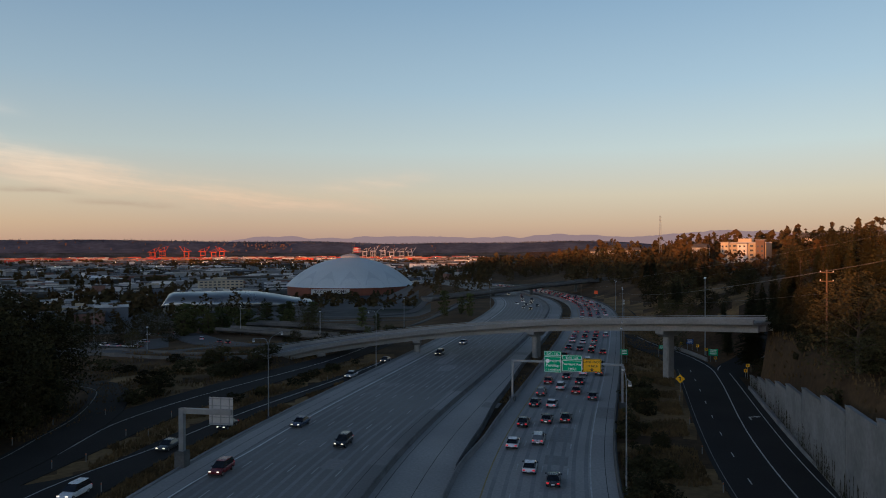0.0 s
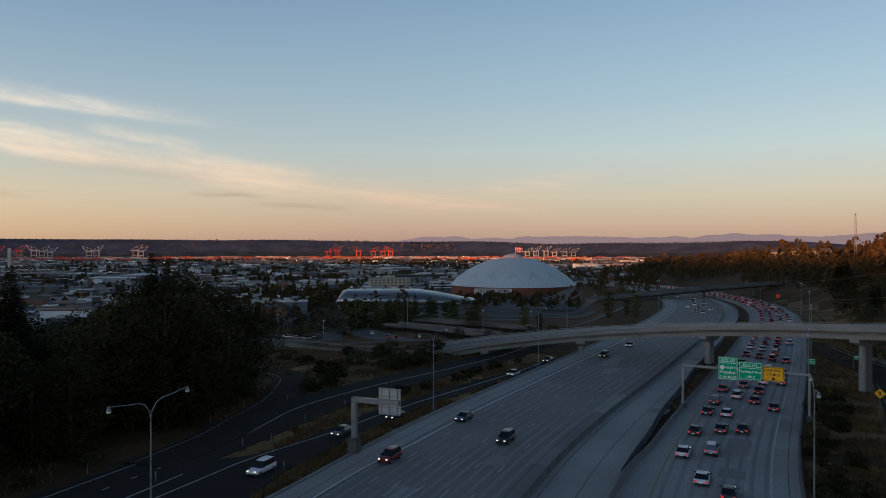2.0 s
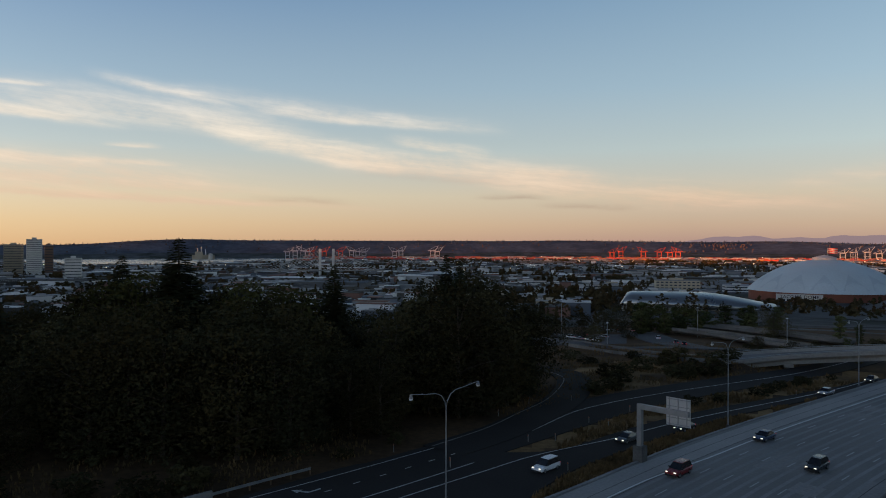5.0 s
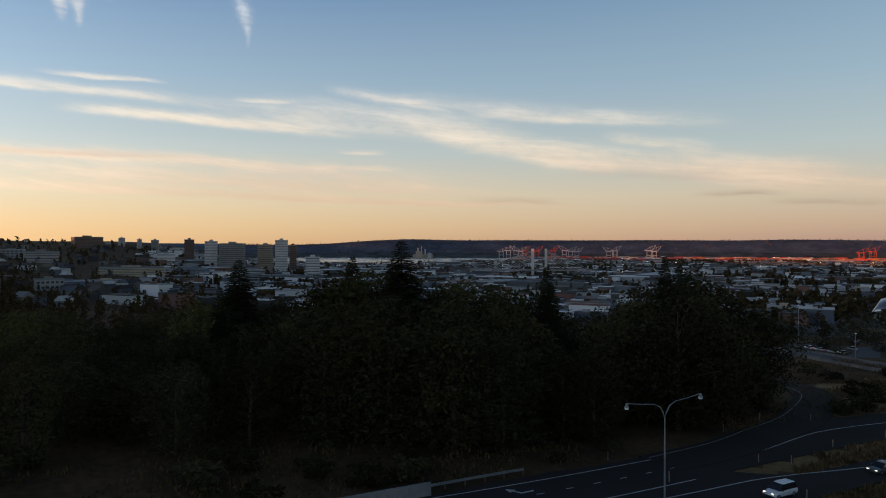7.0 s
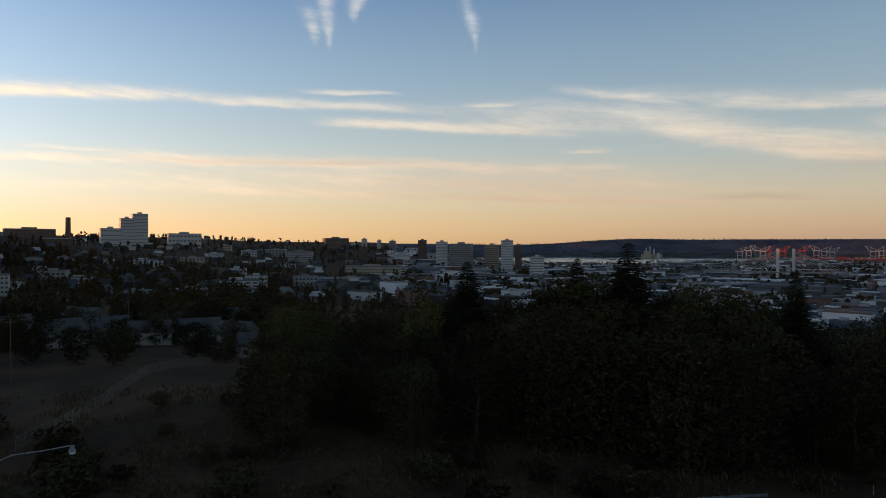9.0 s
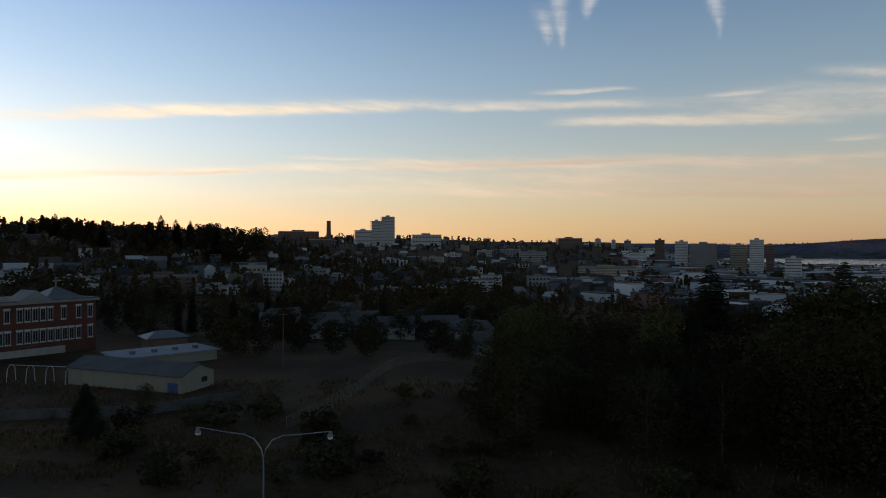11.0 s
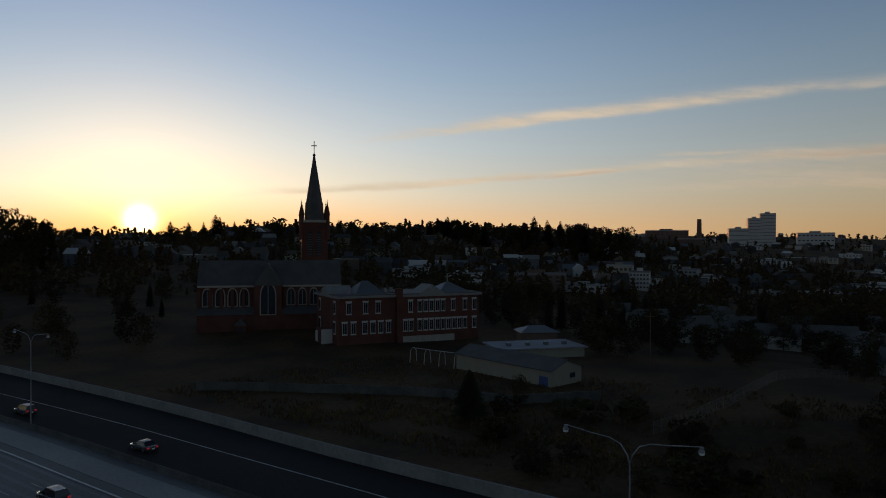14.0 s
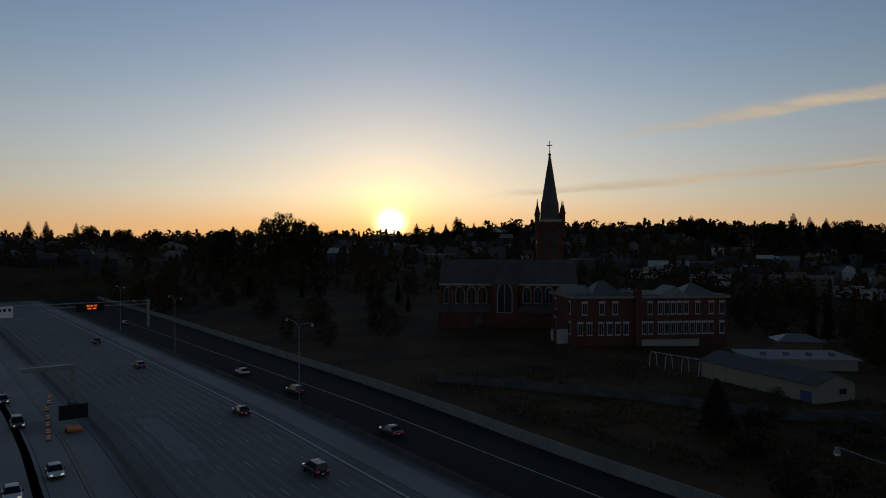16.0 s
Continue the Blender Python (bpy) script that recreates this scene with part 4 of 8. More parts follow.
def lane_arrow(s, off, z, turn, bent):
    """A painted arrow, straight or bent, on a lane."""
    g = Geo()
    stem = [(-0.16, -1.6), (0.16, -1.6), (0.16, 0.5), (-0.16, 0.5)]
    g.prism(stem, 0.0, 0.012)
    if bent:
        g.prism([(-0.16, 0.5), (0.16, 0.1), (1.1, 0.75), (0.95, 1.05)], 0.014, 0.024)
        g.prism([(0.75, 1.5), (1.25, 0.3), (2.1, 1.45)], 0.014, 0.026)
    else:
        g.prism([(-0.6, 0.5), (0.6, 0.5), (0.0, 1.7)], 0.014, 0.024)
    ob = tagged(part("lane_arrow", g, M_LINE), "white painted lane arrow on dark asphalt", "road marking", "", "structure")
    ob.matrix_basis = road_pose(s, off, z, turn)


M_SIGNGREEN = surface("green_sign_face", (0.0, 0.44, 0.19), 0.7, 0.08, 0.5, 4.0, 0.0, spec=0.1)
M_SIGNAMBER = surface("amber_sign_face", (1.0, 0.5, 0.01), 0.5, 0.08, 0.5, 4.0, 0.0)
M_SIGNWHITE = surface("white_sign_legend", (0.95, 0.95, 0.94), 0.5, 0.05, 0.5, 4.0, 0.0)
M_SIGNBACK = surface("aluminium_sign_back", (0.45, 0.46, 0.47), 0.5, 0.15, 0.5, 4.0, 0.0, metal=0.5)
M_LEGEND = surface("black_sign_legend", (0.02, 0.02, 0.02), 0.6, 0.1, 0.5, 4.0, 0.0)
M_LAMPGLASS = surface("pale_lamp_glass", (0.72, 0.74, 0.76), 0.3, 0.05, 0.5, 4.0, 0.0, spec=0.6)
M_ORANGE = surface("orange_plastic", (0.75, 0.16, 0.02), 0.6, 0.15, 0.5, 4.0, 0.0)
M_WOODPOLE = surface("weathered_wooden_pole", (0.16, 0.1, 0.06), 0.9, 0.3, 0.5, 6.0, 0.3)
M_DARKPAINT0 = surface("matt_black_housing", (0.015, 0.015, 0.016), 0.7, 0.2, 0.5, 4.0, 0.0)
M_LIT_AMBER = glow("lit_amber_panel", (1.0, 0.14, 0.02), 1.6)


def road_pose(s, off, z=0.0, turn=0.0):
    """Pose at a freeway place: local y runs along the road, x to its right."""
    x, y, zz = on_road(s, off, z)
    a, b = on_road(s - 2, off), on_road(s + 2, off)
    yaw = math.degrees(math.atan2(b[1] - a[1], b[0] - a[0])) - 90
    return pose(x, y, zz, 0, 0, yaw + turn)


def lamp_post(m, height=14.8, reach=5.4):
    """Twin-armed lamp: pole, two curved arms, two bell lanterns."""
    p = thing("street_lamp", m, "tall grey steel lamp post with two curved arms", "street lamp", "freeway lamps")
    part("base", Geo().spin([(0.32, -0.6), (0.32, 0.25), (0.2, 0.35)], 10), M_BARRIER, p)
    part("pole", Geo().tube([(0, 0, -0.3), (0, 0, height - 1.8)], [0.12, 0.065], 8), M_STEEL, p)
    for sg in (-1, 1):
        pts = [(0, 0, height - 1.9), (0, sg * 0.2, height - 1.2), (0, sg * 0.75, height - 0.45), (0, sg * 1.6, height - 0.1), (0, sg * 3.2, height + 0.05), (0, sg * reach, height + 0.35)]
        arm = part("arm", Geo().tube(pts, [0.065, 0.06, 0.05, 0.045, 0.04, 0.035], 6), M_STEEL, p)
        t = Matrix.Translation((0, sg * reach, height))
        part("lantern", Geo().spin([(0.02, 0.34), (0.16, 0.32), (0.16, 0.12), (0.24, 0.02), (0.24, -0.06)], 12, t), M_STEEL, arm, "grey bell-shaped lantern")
        part("lens", Geo().spin([(0.235, -0.06), (0.19, -0.24), (0.02, -0.3)], 12, t), M_LAMPGLASS, arm)
    return p


def make_lamps():
    first = lamp_post(road_pose(49, 33.2))
    for s, off in ((114, 29.9), (-28.7, 33.4), (-126, 33.4), (-200, 33.6), (-261, 34.0), (91, -32.2), (151, -32.3), (215, -32.3), (285, -32.3), (170, 29.9), (350, 29.9), (350, -32.3)):
        m = road_pose(s, off)
        copy_thing(first, m)
    # high-mast poles on the verges
    for az, r, top in ((-20.6, 215, -2.4), (16.2, 330, -4.6), (3.2, 340, -4.2), (26.6, 330, -4.2), (23.0, 300, -6.0), (10.0, 300, -5.2)):
        x, y = polar(az, r)
        z = ground_z(x, y)
        h = 31 + r * math.tan(radians(top)) - z
        p = thing("lighting_mast", pose(x, y, z), "slim tall steel lighting mast on the verge", "mast", "lighting masts")
        part("pole", Geo().tube([(0, 0, -0.5), (0, 0, h)], [0.2, 0.1], 8), M_STEEL, p)
        part("head", Geo().spin([(0.1, h), (0.4, h + 0.1), (0.4, h + 0.35), (0.1, h + 0.45)], 10), M_LAMPGLASS, p)


make_lamps()
lane_arrow(41.5, 52.2, -0.04, 180, True)
lane_arrow(137.2, -55.1, 0.012, 0, True)


def sign_board(parent, x0, x1, z0, z1, y, face, border, words, name="sign_panel", tab=None):
    """A panel facing -y with border, and lines of words (text, x, z, size)."""
    b = part(name, Geo().box(x0, y, z0, x1, y + 0.12, z1), face, parent)
    w = 0.07
    for q in ((x0 + 0.08, z0 + 0.08, x1 - 0.08, z0 + 0.08 + w), (x0 + 0.08, z1 - 0.08 - w, x1 - 0.08, z1 - 0.08), (x0 + 0.08, z0 + 0.08 + w, x0 + 0.08 + w, z1 - 0.08 - w), (x1 - 0.08 - w, z0 + 0.08 + w, x1 - 0.08, z1 - 0.08 - w)):
        part("border", Geo().box(q[0], y - 0.012, q[1], q[2], y, q[3]), border, b)
    for t, x, z, size in words:
        text("legend", t, border, b, Matrix.Translation((x, y - 0.015, z)) @ pose(0, 0, 0, 90, 0, 0), size, 0.01)
    return b


def make_sign_gantry():
    g = thing("sign_gantry", road_pose(140, -21.2), "steel sign gantry carrying two green panels and one amber panel", "sign gantry")
    xl, xr = -10.2, 11.4
    for x in (xl, xr):
        part("post", Geo().box(x - 0.2, -0.2, 0.8, x + 0.2, 0.2, 8.3), M_STEEL, g)
        part("pedestal", Geo().box(x - 0.6, -0.6, -0.3, x + 0.6, 0.6, 0.85), M_BARRIER, g)
    part("beam", Geo().box(xl - 0.2, -0.16, 7.95, xr + 0.2, 0.16, 8.35), M_STEEL, g)
    # green panel with exit tab
    b = sign_board(g, -3.75, -0.35, 6.2, 9.4, -0.5, M_SIGNGREEN, M_SIGNWHITE, [("NORTH", -1.4, 8.25, 0.62), ("Puyallup", -2.05, 7.35, 0.8), ("1 1/4 MILES", -2.05, 6.5, 0.6)])
    part("route_shield", Geo().spin([(0.02, 0), (0.42, 0), (0.42, 0.03), (0.02, 0.03)], 14, Matrix.Translation((-3.05, -0.53, 8.45)) @ pose(0, 0, 0, 90, 0, 0)), M_SIGNWHITE, b, "round white route marker")
    sign_board(g, -3.75, -0.35, 9.45, 10.4, -0.5, M_SIGNGREEN, M_SIGNWHITE, [("EXIT 135", -2.05, 9.68, 0.62)], "exit_tab")
    sign_board(g, -0.2, 3.7, 6.5, 8.75, -0.5, M_SIGNGREEN, M_SIGNWHITE, [("Portland Ave", 1.75, 7.75, 0.72), ("1 MILE", 1.75, 6.85, 0.6)])
    sign_board(g, -0.2, 3.7, 8.8, 9.75, -0.5, M_SIGNGREEN, M_SIGNWHITE, [("EXIT 134", 1.75, 9.02, 0.62)], "exit_tab")
    a = sign_board(g, 3.85, 7.4, 6.6, 9.15, -0.5, M_SIGNAMBER, M_LEGEND, [("LANE ENDS", 5.62, 8.35, 0.62), ("1/4 MILE", 5.62, 7.55, 0.62)])
    part("arrow", Geo().box(5.52, -0.53, 6.95, 5.72, -0.51, 7.4).add([(5.2, -0.53, 7.1), (5.62, -0.53, 6.72), (6.04, -0.53, 7.1), (5.2, -0.51, 7.1), (5.62, -0.51, 6.72), (6.04, -0.51, 7.1)], [(0, 1, 2), (5, 4, 3), (0, 3, 4, 1), (1, 4, 5, 2), (2, 5, 3, 0)]), M_LEGEND, a)
    for x in (-3.2, -0.9, 0.5, 3.0, 4.4, 6.8):
        part("bracket", Geo().box(x - 0.06, -0.38, 6.4, x + 0.06, -0.22, 9.4), M_STEEL, g)


make_sign_gantry()


def cantilever(m, reach, height, label, panel_w=0.0):
    g = thing("cantilever_gantry", m, label, "sign gantry")
    part("pedestal", Geo().box(-0.75, -0.75, -0.3, 0.75, 0.75, 2.2), M_BARRIER, g, "square concrete pedestal")
    part("post", Geo().box(-0.35, -0.35, 2.2, 0.35, 0.35, height), M_STEEL, g)
    sg = 1 if reach > 0 else -1
    part("arm", Geo().box(min(-0.35 * sg, reach), -0.28, height - 0.75, max(-0.35 * sg, reach), 0.28, height), M_STEEL, g)
    if panel_w:
        x0, x1 = reach - panel_w, reach
        b = part("sign_panel", Geo().box(x0, 0.42, height - 2.3, x1, 0.5, height + 1.6), M_SIGNBACK, g, "grey back of a road sign")
        for x in (x0 + 0.5, (x0 + x1) / 2, x1 - 0.5):
            part("stiffener", Geo().box(x - 0.05, 0.3, height - 2.3, x + 0.05, 0.42, height + 1.6), M_STEEL, b)
        for z in (-2.1, -1.2, 0.4, 1.4):
            part("rail", Geo().box(x0, 0.36, height + z - 0.05, x1, 0.42, height + z + 0.05), M_STEEL, b)
    return g


cantilever(road_pose(85.5, 29.3), 7.5, 8.3, "grey steel cantilever gantry with a sign seen from behind", 3.6)
cantilever(road_pose(-134, -1.4), 7.6, 8.6, "empty grey steel cantilever gantry on the median", 0.0)


def make_message_gantry():
    """Long truss over the lanes behind, with a lit message board and a white lane sign."""
    g = thing("message_gantry", road_pose(-262, 12), "long steel gantry with a lit amber message board", "sign gantry")
    for x in (-32, 50):
        part("post", Geo().box(x - 0.4, -0.4, -0.5, x + 0.4, 0.4, 9.6), M_STEEL, g)
    for z in (8.2, 9.4):
        part("chord", Geo().box(-32, -0.12, z - 0.12, 50, 0.12, z + 0.12), M_STEEL, g)
    for i in range(27):
        part("web", Geo().tube([(-31.5 + 3 * i, 0, 8.2), (-30 + 3 * i, 0, 9.4)], 0.05, 4), M_STEEL, g)
    b = part("message_board", Geo().box(-17.4, 0.3, 6.5, -8.8, 1.2, 9.3), M_DARKPAINT0, g, "dark message board with lit amber lines")
    for k, (x0, x1, z) in enumerate(((-15.2, -14.3, 8.2), (-14.0, -13.2, 8.2), (-12.9, -12.0, 8.2), (-15.0, -13.9, 7.3), (-13.5, -12.3, 7.3))):
        part("lit_line", Geo().box(x0, 1.2, z, x1, 1.26, z + 0.5), M_LIT_AMBER, b)
    w = part("lane_sign", Geo().box(9, 0.3, 5.8, 13.5, 0.5, 9.4), M_SIGNWHITE, g, "white lane sign with dark marks")
    for x in (9.5, 10.9, 12.2):
        part("mark", Geo().box(x, 0.5, 7.8, x + 0.8, 0.53, 8.7), M_LEGEND, w)


make_message_gantry()


def make_roadworks():
    rng = random.Random(4)
    proto = None
    for s, off in ((-118, -7.0), (-122, -6.6), (-127, -6.0), (-132, -5.4), (-139, -4.6), (-145, -3.4), (-150, -2.6)):
        if proto is None:
            proto = thing("traffic_barrel", road_pose(s, off), "orange and white striped traffic barrel on the road", "traffic barrel", "roadworks barrels")
            part("drum", Geo().spin([(0.32, 0), (0.3, 0.35), (0.27, 0.7), (0.24, 1.0), (0.02, 1.02)], 12), M_ORANGE, proto)
            for z, r in ((0.3, 0.315), (0.66, 0.285)):
                part("stripe", Geo().spin([(r, z), (r - 0.015, z + 0.16)], 12), M_SIGNWHITE, proto)
            part("foot", Geo().spin([(0.45, 0.0), (0.45, 0.08), (0.3, 0.1)], 12), M_LEGEND, proto)
        else:
            copy_thing(proto, road_pose(s, off))
    t = thing("arrow_board_trailer", road_pose(-122, -3.2), "trailer with a dark arrow board beside the median", "trailer")
    part("board", Geo().box(-2.0, -0.1, 2.0, 2.0, 0.15, 4.2), M_DARKPAINT0, t)
    part("mast", Geo().box(-0.1, -0.1, 0.6, 0.1, 0.1, 2.0), M_STEEL, t)
    part("frame", Geo().box(-1.0, -1.6, 0.45, 1.0, 1.6, 0.75), M_ORANGE, t)
    for x in (-1.05, 1.05):
        part("wheel", Geo().spin([(0.02, -0.1), (0.32, -0.1), (0.32, 0.1), (0.02, 0.1)], 12, Matrix.Translation((x, 0, 0.32)) @ pose(0, 0, 0, 0, 90, 0)), M_LEGEND, t)
    # signs beside the exit ramp
    for s, off, zc, kind in ((159, -44.4, 2.0, "diamond"), (224.7, -49.4, 1.4, "chevron"), (220, -53.5, 1.4, "chevron"), (213, -55.2, 1.4, "chevron"), (180, -60.6, 1.2, "chevron"), (179, -60.9, 2.6, "chevron"), (376, -52, 1.6, "chevron"), (204, -56.6, 0.4, "chevron")):
        p = thing("warning_sign", road_pose(s, off), "yellow warning sign on a steel post", "road sign", "warning signs")
        part("post", Geo().box(-0.05, 0.02, -0.4, 0.05, 0.1, zc), M_STEEL, p)
        r = 1.0 if kind == "diamond" else 0.55
        turn = pose(0, 0, 0, 0, 45, 0) if kind == "diamond" else Matrix.Identity(4)
        part("plate", Geo().box(-r * 0.7, -0.03, -r * 0.7, r * 0.7, 0.02, r * 0.7, Matrix.Translation((0, 0, zc + r * 0.6)) @ turn), M_SIGNAMBER, p)
        part("mark", Geo().box(-0.12, -0.05, zc + r * 0.2, 0.12, -0.03, zc + r).box(-0.35, -0.05, zc + r * 0.75, 0.12, -0.03, zc + r), M_LEGEND, p)
    for s, off, mat_, w in ((223, -51.6, M_BLUESIGN, 2.0), (203, -55.9, M_SIGNGREEN, 2.4), (207, -42.6, M_SIGNGREEN, 1.4), (196, -32.4, M_SIGNGREEN, 2.0)):
        p = thing("guide_sign", road_pose(s, off), "small guide sign with pale bars on two posts", "road sign", "guide signs")
        for x in (-0.7, 0.7):
            part("post", Geo().box(x - 0.05, 0.02, -0.4, x + 0.05, 0.1, 3.2), M_STEEL, p)
        b = part("plate", Geo().box(-w / 2, -0.04, 3.2 - w * 0.7, w / 2, 0.02, 3.3), mat_, p)
        for z in (3.2 - w * 0.55, 3.2 - w * 0.33, 3.2 - w * 0.12):
            part("bar", Geo().box(-w * 0.35, -0.06, z, w * 0.35, -0.04, z + w * 0.09), M_SIGNWHITE, b)
    for s, off, r, zc in ((438, -36, 1.5, 3.4), (354, -56.7, 0.9, 1.8)):
        p = thing("roadworks_sign", road_pose(s, off), "orange diamond roadworks sign on a steel post", "road sign", "roadworks signs")
        part("post", Geo().box(-0.06, 0.02, -0.4, 0.06, 0.1, zc), M_STEEL, p)
        part("plate", Geo().box(-r * 0.7, -0.03, -r * 0.7, r * 0.7, 0.02, r * 0.7, Matrix.Translation((0, 0, zc + r * 0.6)) @ (pose(0, 0, 0, 0, 45, 0) if s < 400 else Matrix.Identity(4))), M_LIT_SIGN, p)
    # delineator posts along the ramps
    proto = None
    for s, off in ((62, 46.9), (62.6, 47.6), (80, 47.2), (84, 44.6), (97, 47.4), (98, 43.8), (110, 47.6), (74, 34.2), (121, 45.5), (128, 37.5), (150, 34.5), (95, -44.4), (130, -44.2), (150, -43.8), (112, -44.3), (88, 62.0), (100, 65), (60, 58.4), (108, 60.5)):
        if proto is None:
            proto = thing("delineator_post", road_pose(s, off), "thin white plastic marker post on the verge", "marker post", "marker posts")
            part("post", Geo().box(-0.05, -0.03, -0.2, 0.05, 0.03, 1.1), M_OLDTRIM, proto)
            part("reflector", Geo().box(-0.05, -0.04, 0.85, 0.05, -0.03, 1.05), M_ORANGE, proto)
        else:
            copy_thing(proto, road_pose(s, off))


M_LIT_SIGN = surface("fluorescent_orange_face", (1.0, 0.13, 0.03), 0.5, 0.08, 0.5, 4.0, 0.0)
M_BLUESIGN = surface("blue_sign_face", (0.02, 0.1, 0.3), 0.5, 0.08, 0.5, 4.0, 0.0)
make_roadworks()


def make_guardrail():
    g = tagged(new("guard_rail"), "weathered steel guard rail on short posts", "guard rail", "", "structure")
    rings = []
    for i in range(22):
        s = -20 + 65 * i / 21
        o = 56.8 + 1.6 * sstep(10, 45, s)
        rings.append([on_road(s, o - 0.05, 0.45), on_road(s, o + 0.05, 0.45), on_road(s, o + 0.05, 0.8), on_road(s, o - 0.05, 0.8)])
        part("rail_post", Geo().box(-0.08, -0.08, -0.5, 0.08, 0.08, 0.85), M_WOODPOLE, g, m=road_pose(s, o + 0.15))
    part("rail_beam", Geo().loft(rings), M_STEEL, g)


make_guardrail()


M_WIRE = surface("dull_aluminium_wire", (0.2, 0.185, 0.165), 0.6, 0.1, 0.5, 4.0, 0.0)


def make_power_line():
    """Wooden poles and two runs of wire that cross the hill."""
    x, y, _ = plan(122, -28.9)
    ends = []
    for (px, py, top) in ((x, y, 27.5), (*polar(-14.3, 420), 4.5), (*polar(-40, 150), 35.5), (*polar(-11.2, 470), 8.0), (*polar(-41, 190), 40.5)):
        gz = ground_z(px, py)
        h = max(6.0, top - gz)
        p = thing("utility_pole", pose(px, py, top - h, 0, 0, -40), "tall weathered wooden utility pole with cross-arms", "utility pole", "utility poles")
        part("pole", Geo().tube([(0, 0, -3), (0, 0, h)], [0.19, 0.12], 8), M_WOODPOLE, p)
        for z in (h - 0.5, h - 1.9):
            arm = part("cross_arm", Geo().box(-1.0, -0.06, z, 1.0, 0.06, z + 0.13), M_WOODPOLE, p)
            for xx in (-0.9, 0.9):
                part("insulator", Geo().spin([(0.05, 0), (0.07, 0.1), (0.03, 0.2)], 6, Matrix.Translation((xx, 0, z + 0.13))), M_LAMPGLASS, arm)
        ends.append((px, py, top))
    w = thing("power_line", pose(0, 0, 0), "thin sagging power wires strung between wooden poles", "wires")
    for a, b, sag in ((ends[2], ends[0], 0.8), (ends[0], ends[1], 2.0), (ends[4], ends[3], 2.4)):
        for dx, dz in ((-0.9, -0.2), (0.9, -1.7), (0.9, -0.2)):
            pts = []
            for i in range(25):
                t = i / 24
                pts.append((a[0] + (b[0] - a[0]) * t + dx * 0.77, a[1] + (b[1] - a[1]) * t + dx * 0.64, a[2] + (b[2] - a[2]) * t + dz * (2.2 if dz < -1 else 1) - 4 * sag * t * (1 - t)))
            part("wire", Geo().tube(pts, 0.017, 4, caps=False), M_WIRE, w)


make_power_line()


def straight_bridge(label, pts, half, depth, piers):
    b = thing("overpass", pose(0, 0, 0), label, "bridge", "far overpasses")
    rings, sides = [], ([], [])
    for i, p in enumerate(pts):
        p = Vector(p)
        d = Vector(pts[min(i + 1, len(pts) - 1)]) - Vector(pts[max(i - 1, 0)])
        d.z = 0
        n = Vector((-d.y, d.x, 0)).normalized()
        q = lambda o, z: tuple(p + n * o + Vector((0, 0, z)))
        rings.append([q(-half, -1.0), q(half, -1.0), q(half, -1.4), q(half * 0.6, -1.0 - depth), q(-half * 0.6, -1.0 - depth), q(-half, -1.4)])
        for sg, lst in zip((-1, 1), sides):
            lst.append([q(sg * half, -1.0), q(sg * (half - 0.35), -1.0), q(sg * (half - 0.3), 0.0), q(sg * half, 0.0)])
    part("deck", Geo().loft(rings), M_OLDCONC, b)
    for lst in sides:
        part("parapet", Geo().loft(lst), M_OLDCONC, b)
    for t in piers:
        k = t * (len(pts) - 1)
        i = min(int(k), len(pts) - 2)
        p = Vector(pts[i]).lerp(Vector(pts[i + 1]), k - i)
        part("pier", Geo().box(p.x - 0.9, p.y - 1.5, ground_z(p.x, p.y) - 1, p.x + 0.9, p.y + 1.5, p.z - 0.9 - depth), M_OLDCONC, b)


straight_bridge("grey concrete overpass across the far freeway curve", [(-10, 425, 1.0), (22, 450, 3.0), (61, 482, 5.3), (111, 522, 7.5), (165, 565, 8.5)], 6, 1.7, (0.32, 0.5, 0.68))
straight_bridge("low concrete ramp bridge beside the wood", [(-150, 232, -4.5), (-118, 236, -4.6), (-88, 240, -4.8), (-62, 243, -5.2)], 5, 1.6, (0.3, 0.7))
straight_bridge("grey concrete viaduct ramp below the silver hall", [(*polar(17.5, 342), -5.6), (*polar(14.5, 322), -5.0), (*polar(11.5, 303), -4.6), (*polar(8.5, 287), -4.2), (*polar(5.5, 274), -3.8)], 4.5, 1.5, (0.15, 0.4, 0.62, 0.85))
straight_bridge("grey concrete viaduct ramp below the silver hall", [(*polar(23, 420), -10), (*polar(18, 384), -7), (*polar(14, 356), -5.4), (*polar(10, 336), -5), (*polar(6, 322), -5)], 4.5, 1.5, (0.2, 0.45, 0.7, 0.9))

# ---- large buildings ----
def site(az, r, z=None, twist=0.0):
    """Pose of a building seen at azimuth az and range r, its front (-y) towards the first viewpoint."""
    x, y = polar(az, r)
    return pose(x, y, ground_z(x, y) if z is None else z, 0, 0, az + twist)


def gable(g, x0, y0, x1, y1, z0, z1, along_x=True):
    """Gabled roof prism, its ridge along x or y."""
    if along_x:
        ym = (y0 + y1) / 2
        vs = [(x0, y0, z0), (x1, y0, z0), (x1, y1, z0), (x0, y1, z0), (x0, ym, z1), (x1, ym, z1)]
        return g.add(vs, [(3, 2, 1, 0), (0, 1, 5, 4), (2, 3, 4, 5), (0, 4, 3), (1, 2, 5)])
    xm = (x0 + x1) / 2
    vs = [(x0, y0, z0), (x1, y0, z0), (x1, y1, z0), (x0, y1, z0), (xm, y0, z1), (xm, y1, z1)]
    return g.add(vs, [(3, 2, 1, 0), (0, 1, 4), (2, 3, 5), (1, 2, 5, 4), (3, 0, 4, 5)])


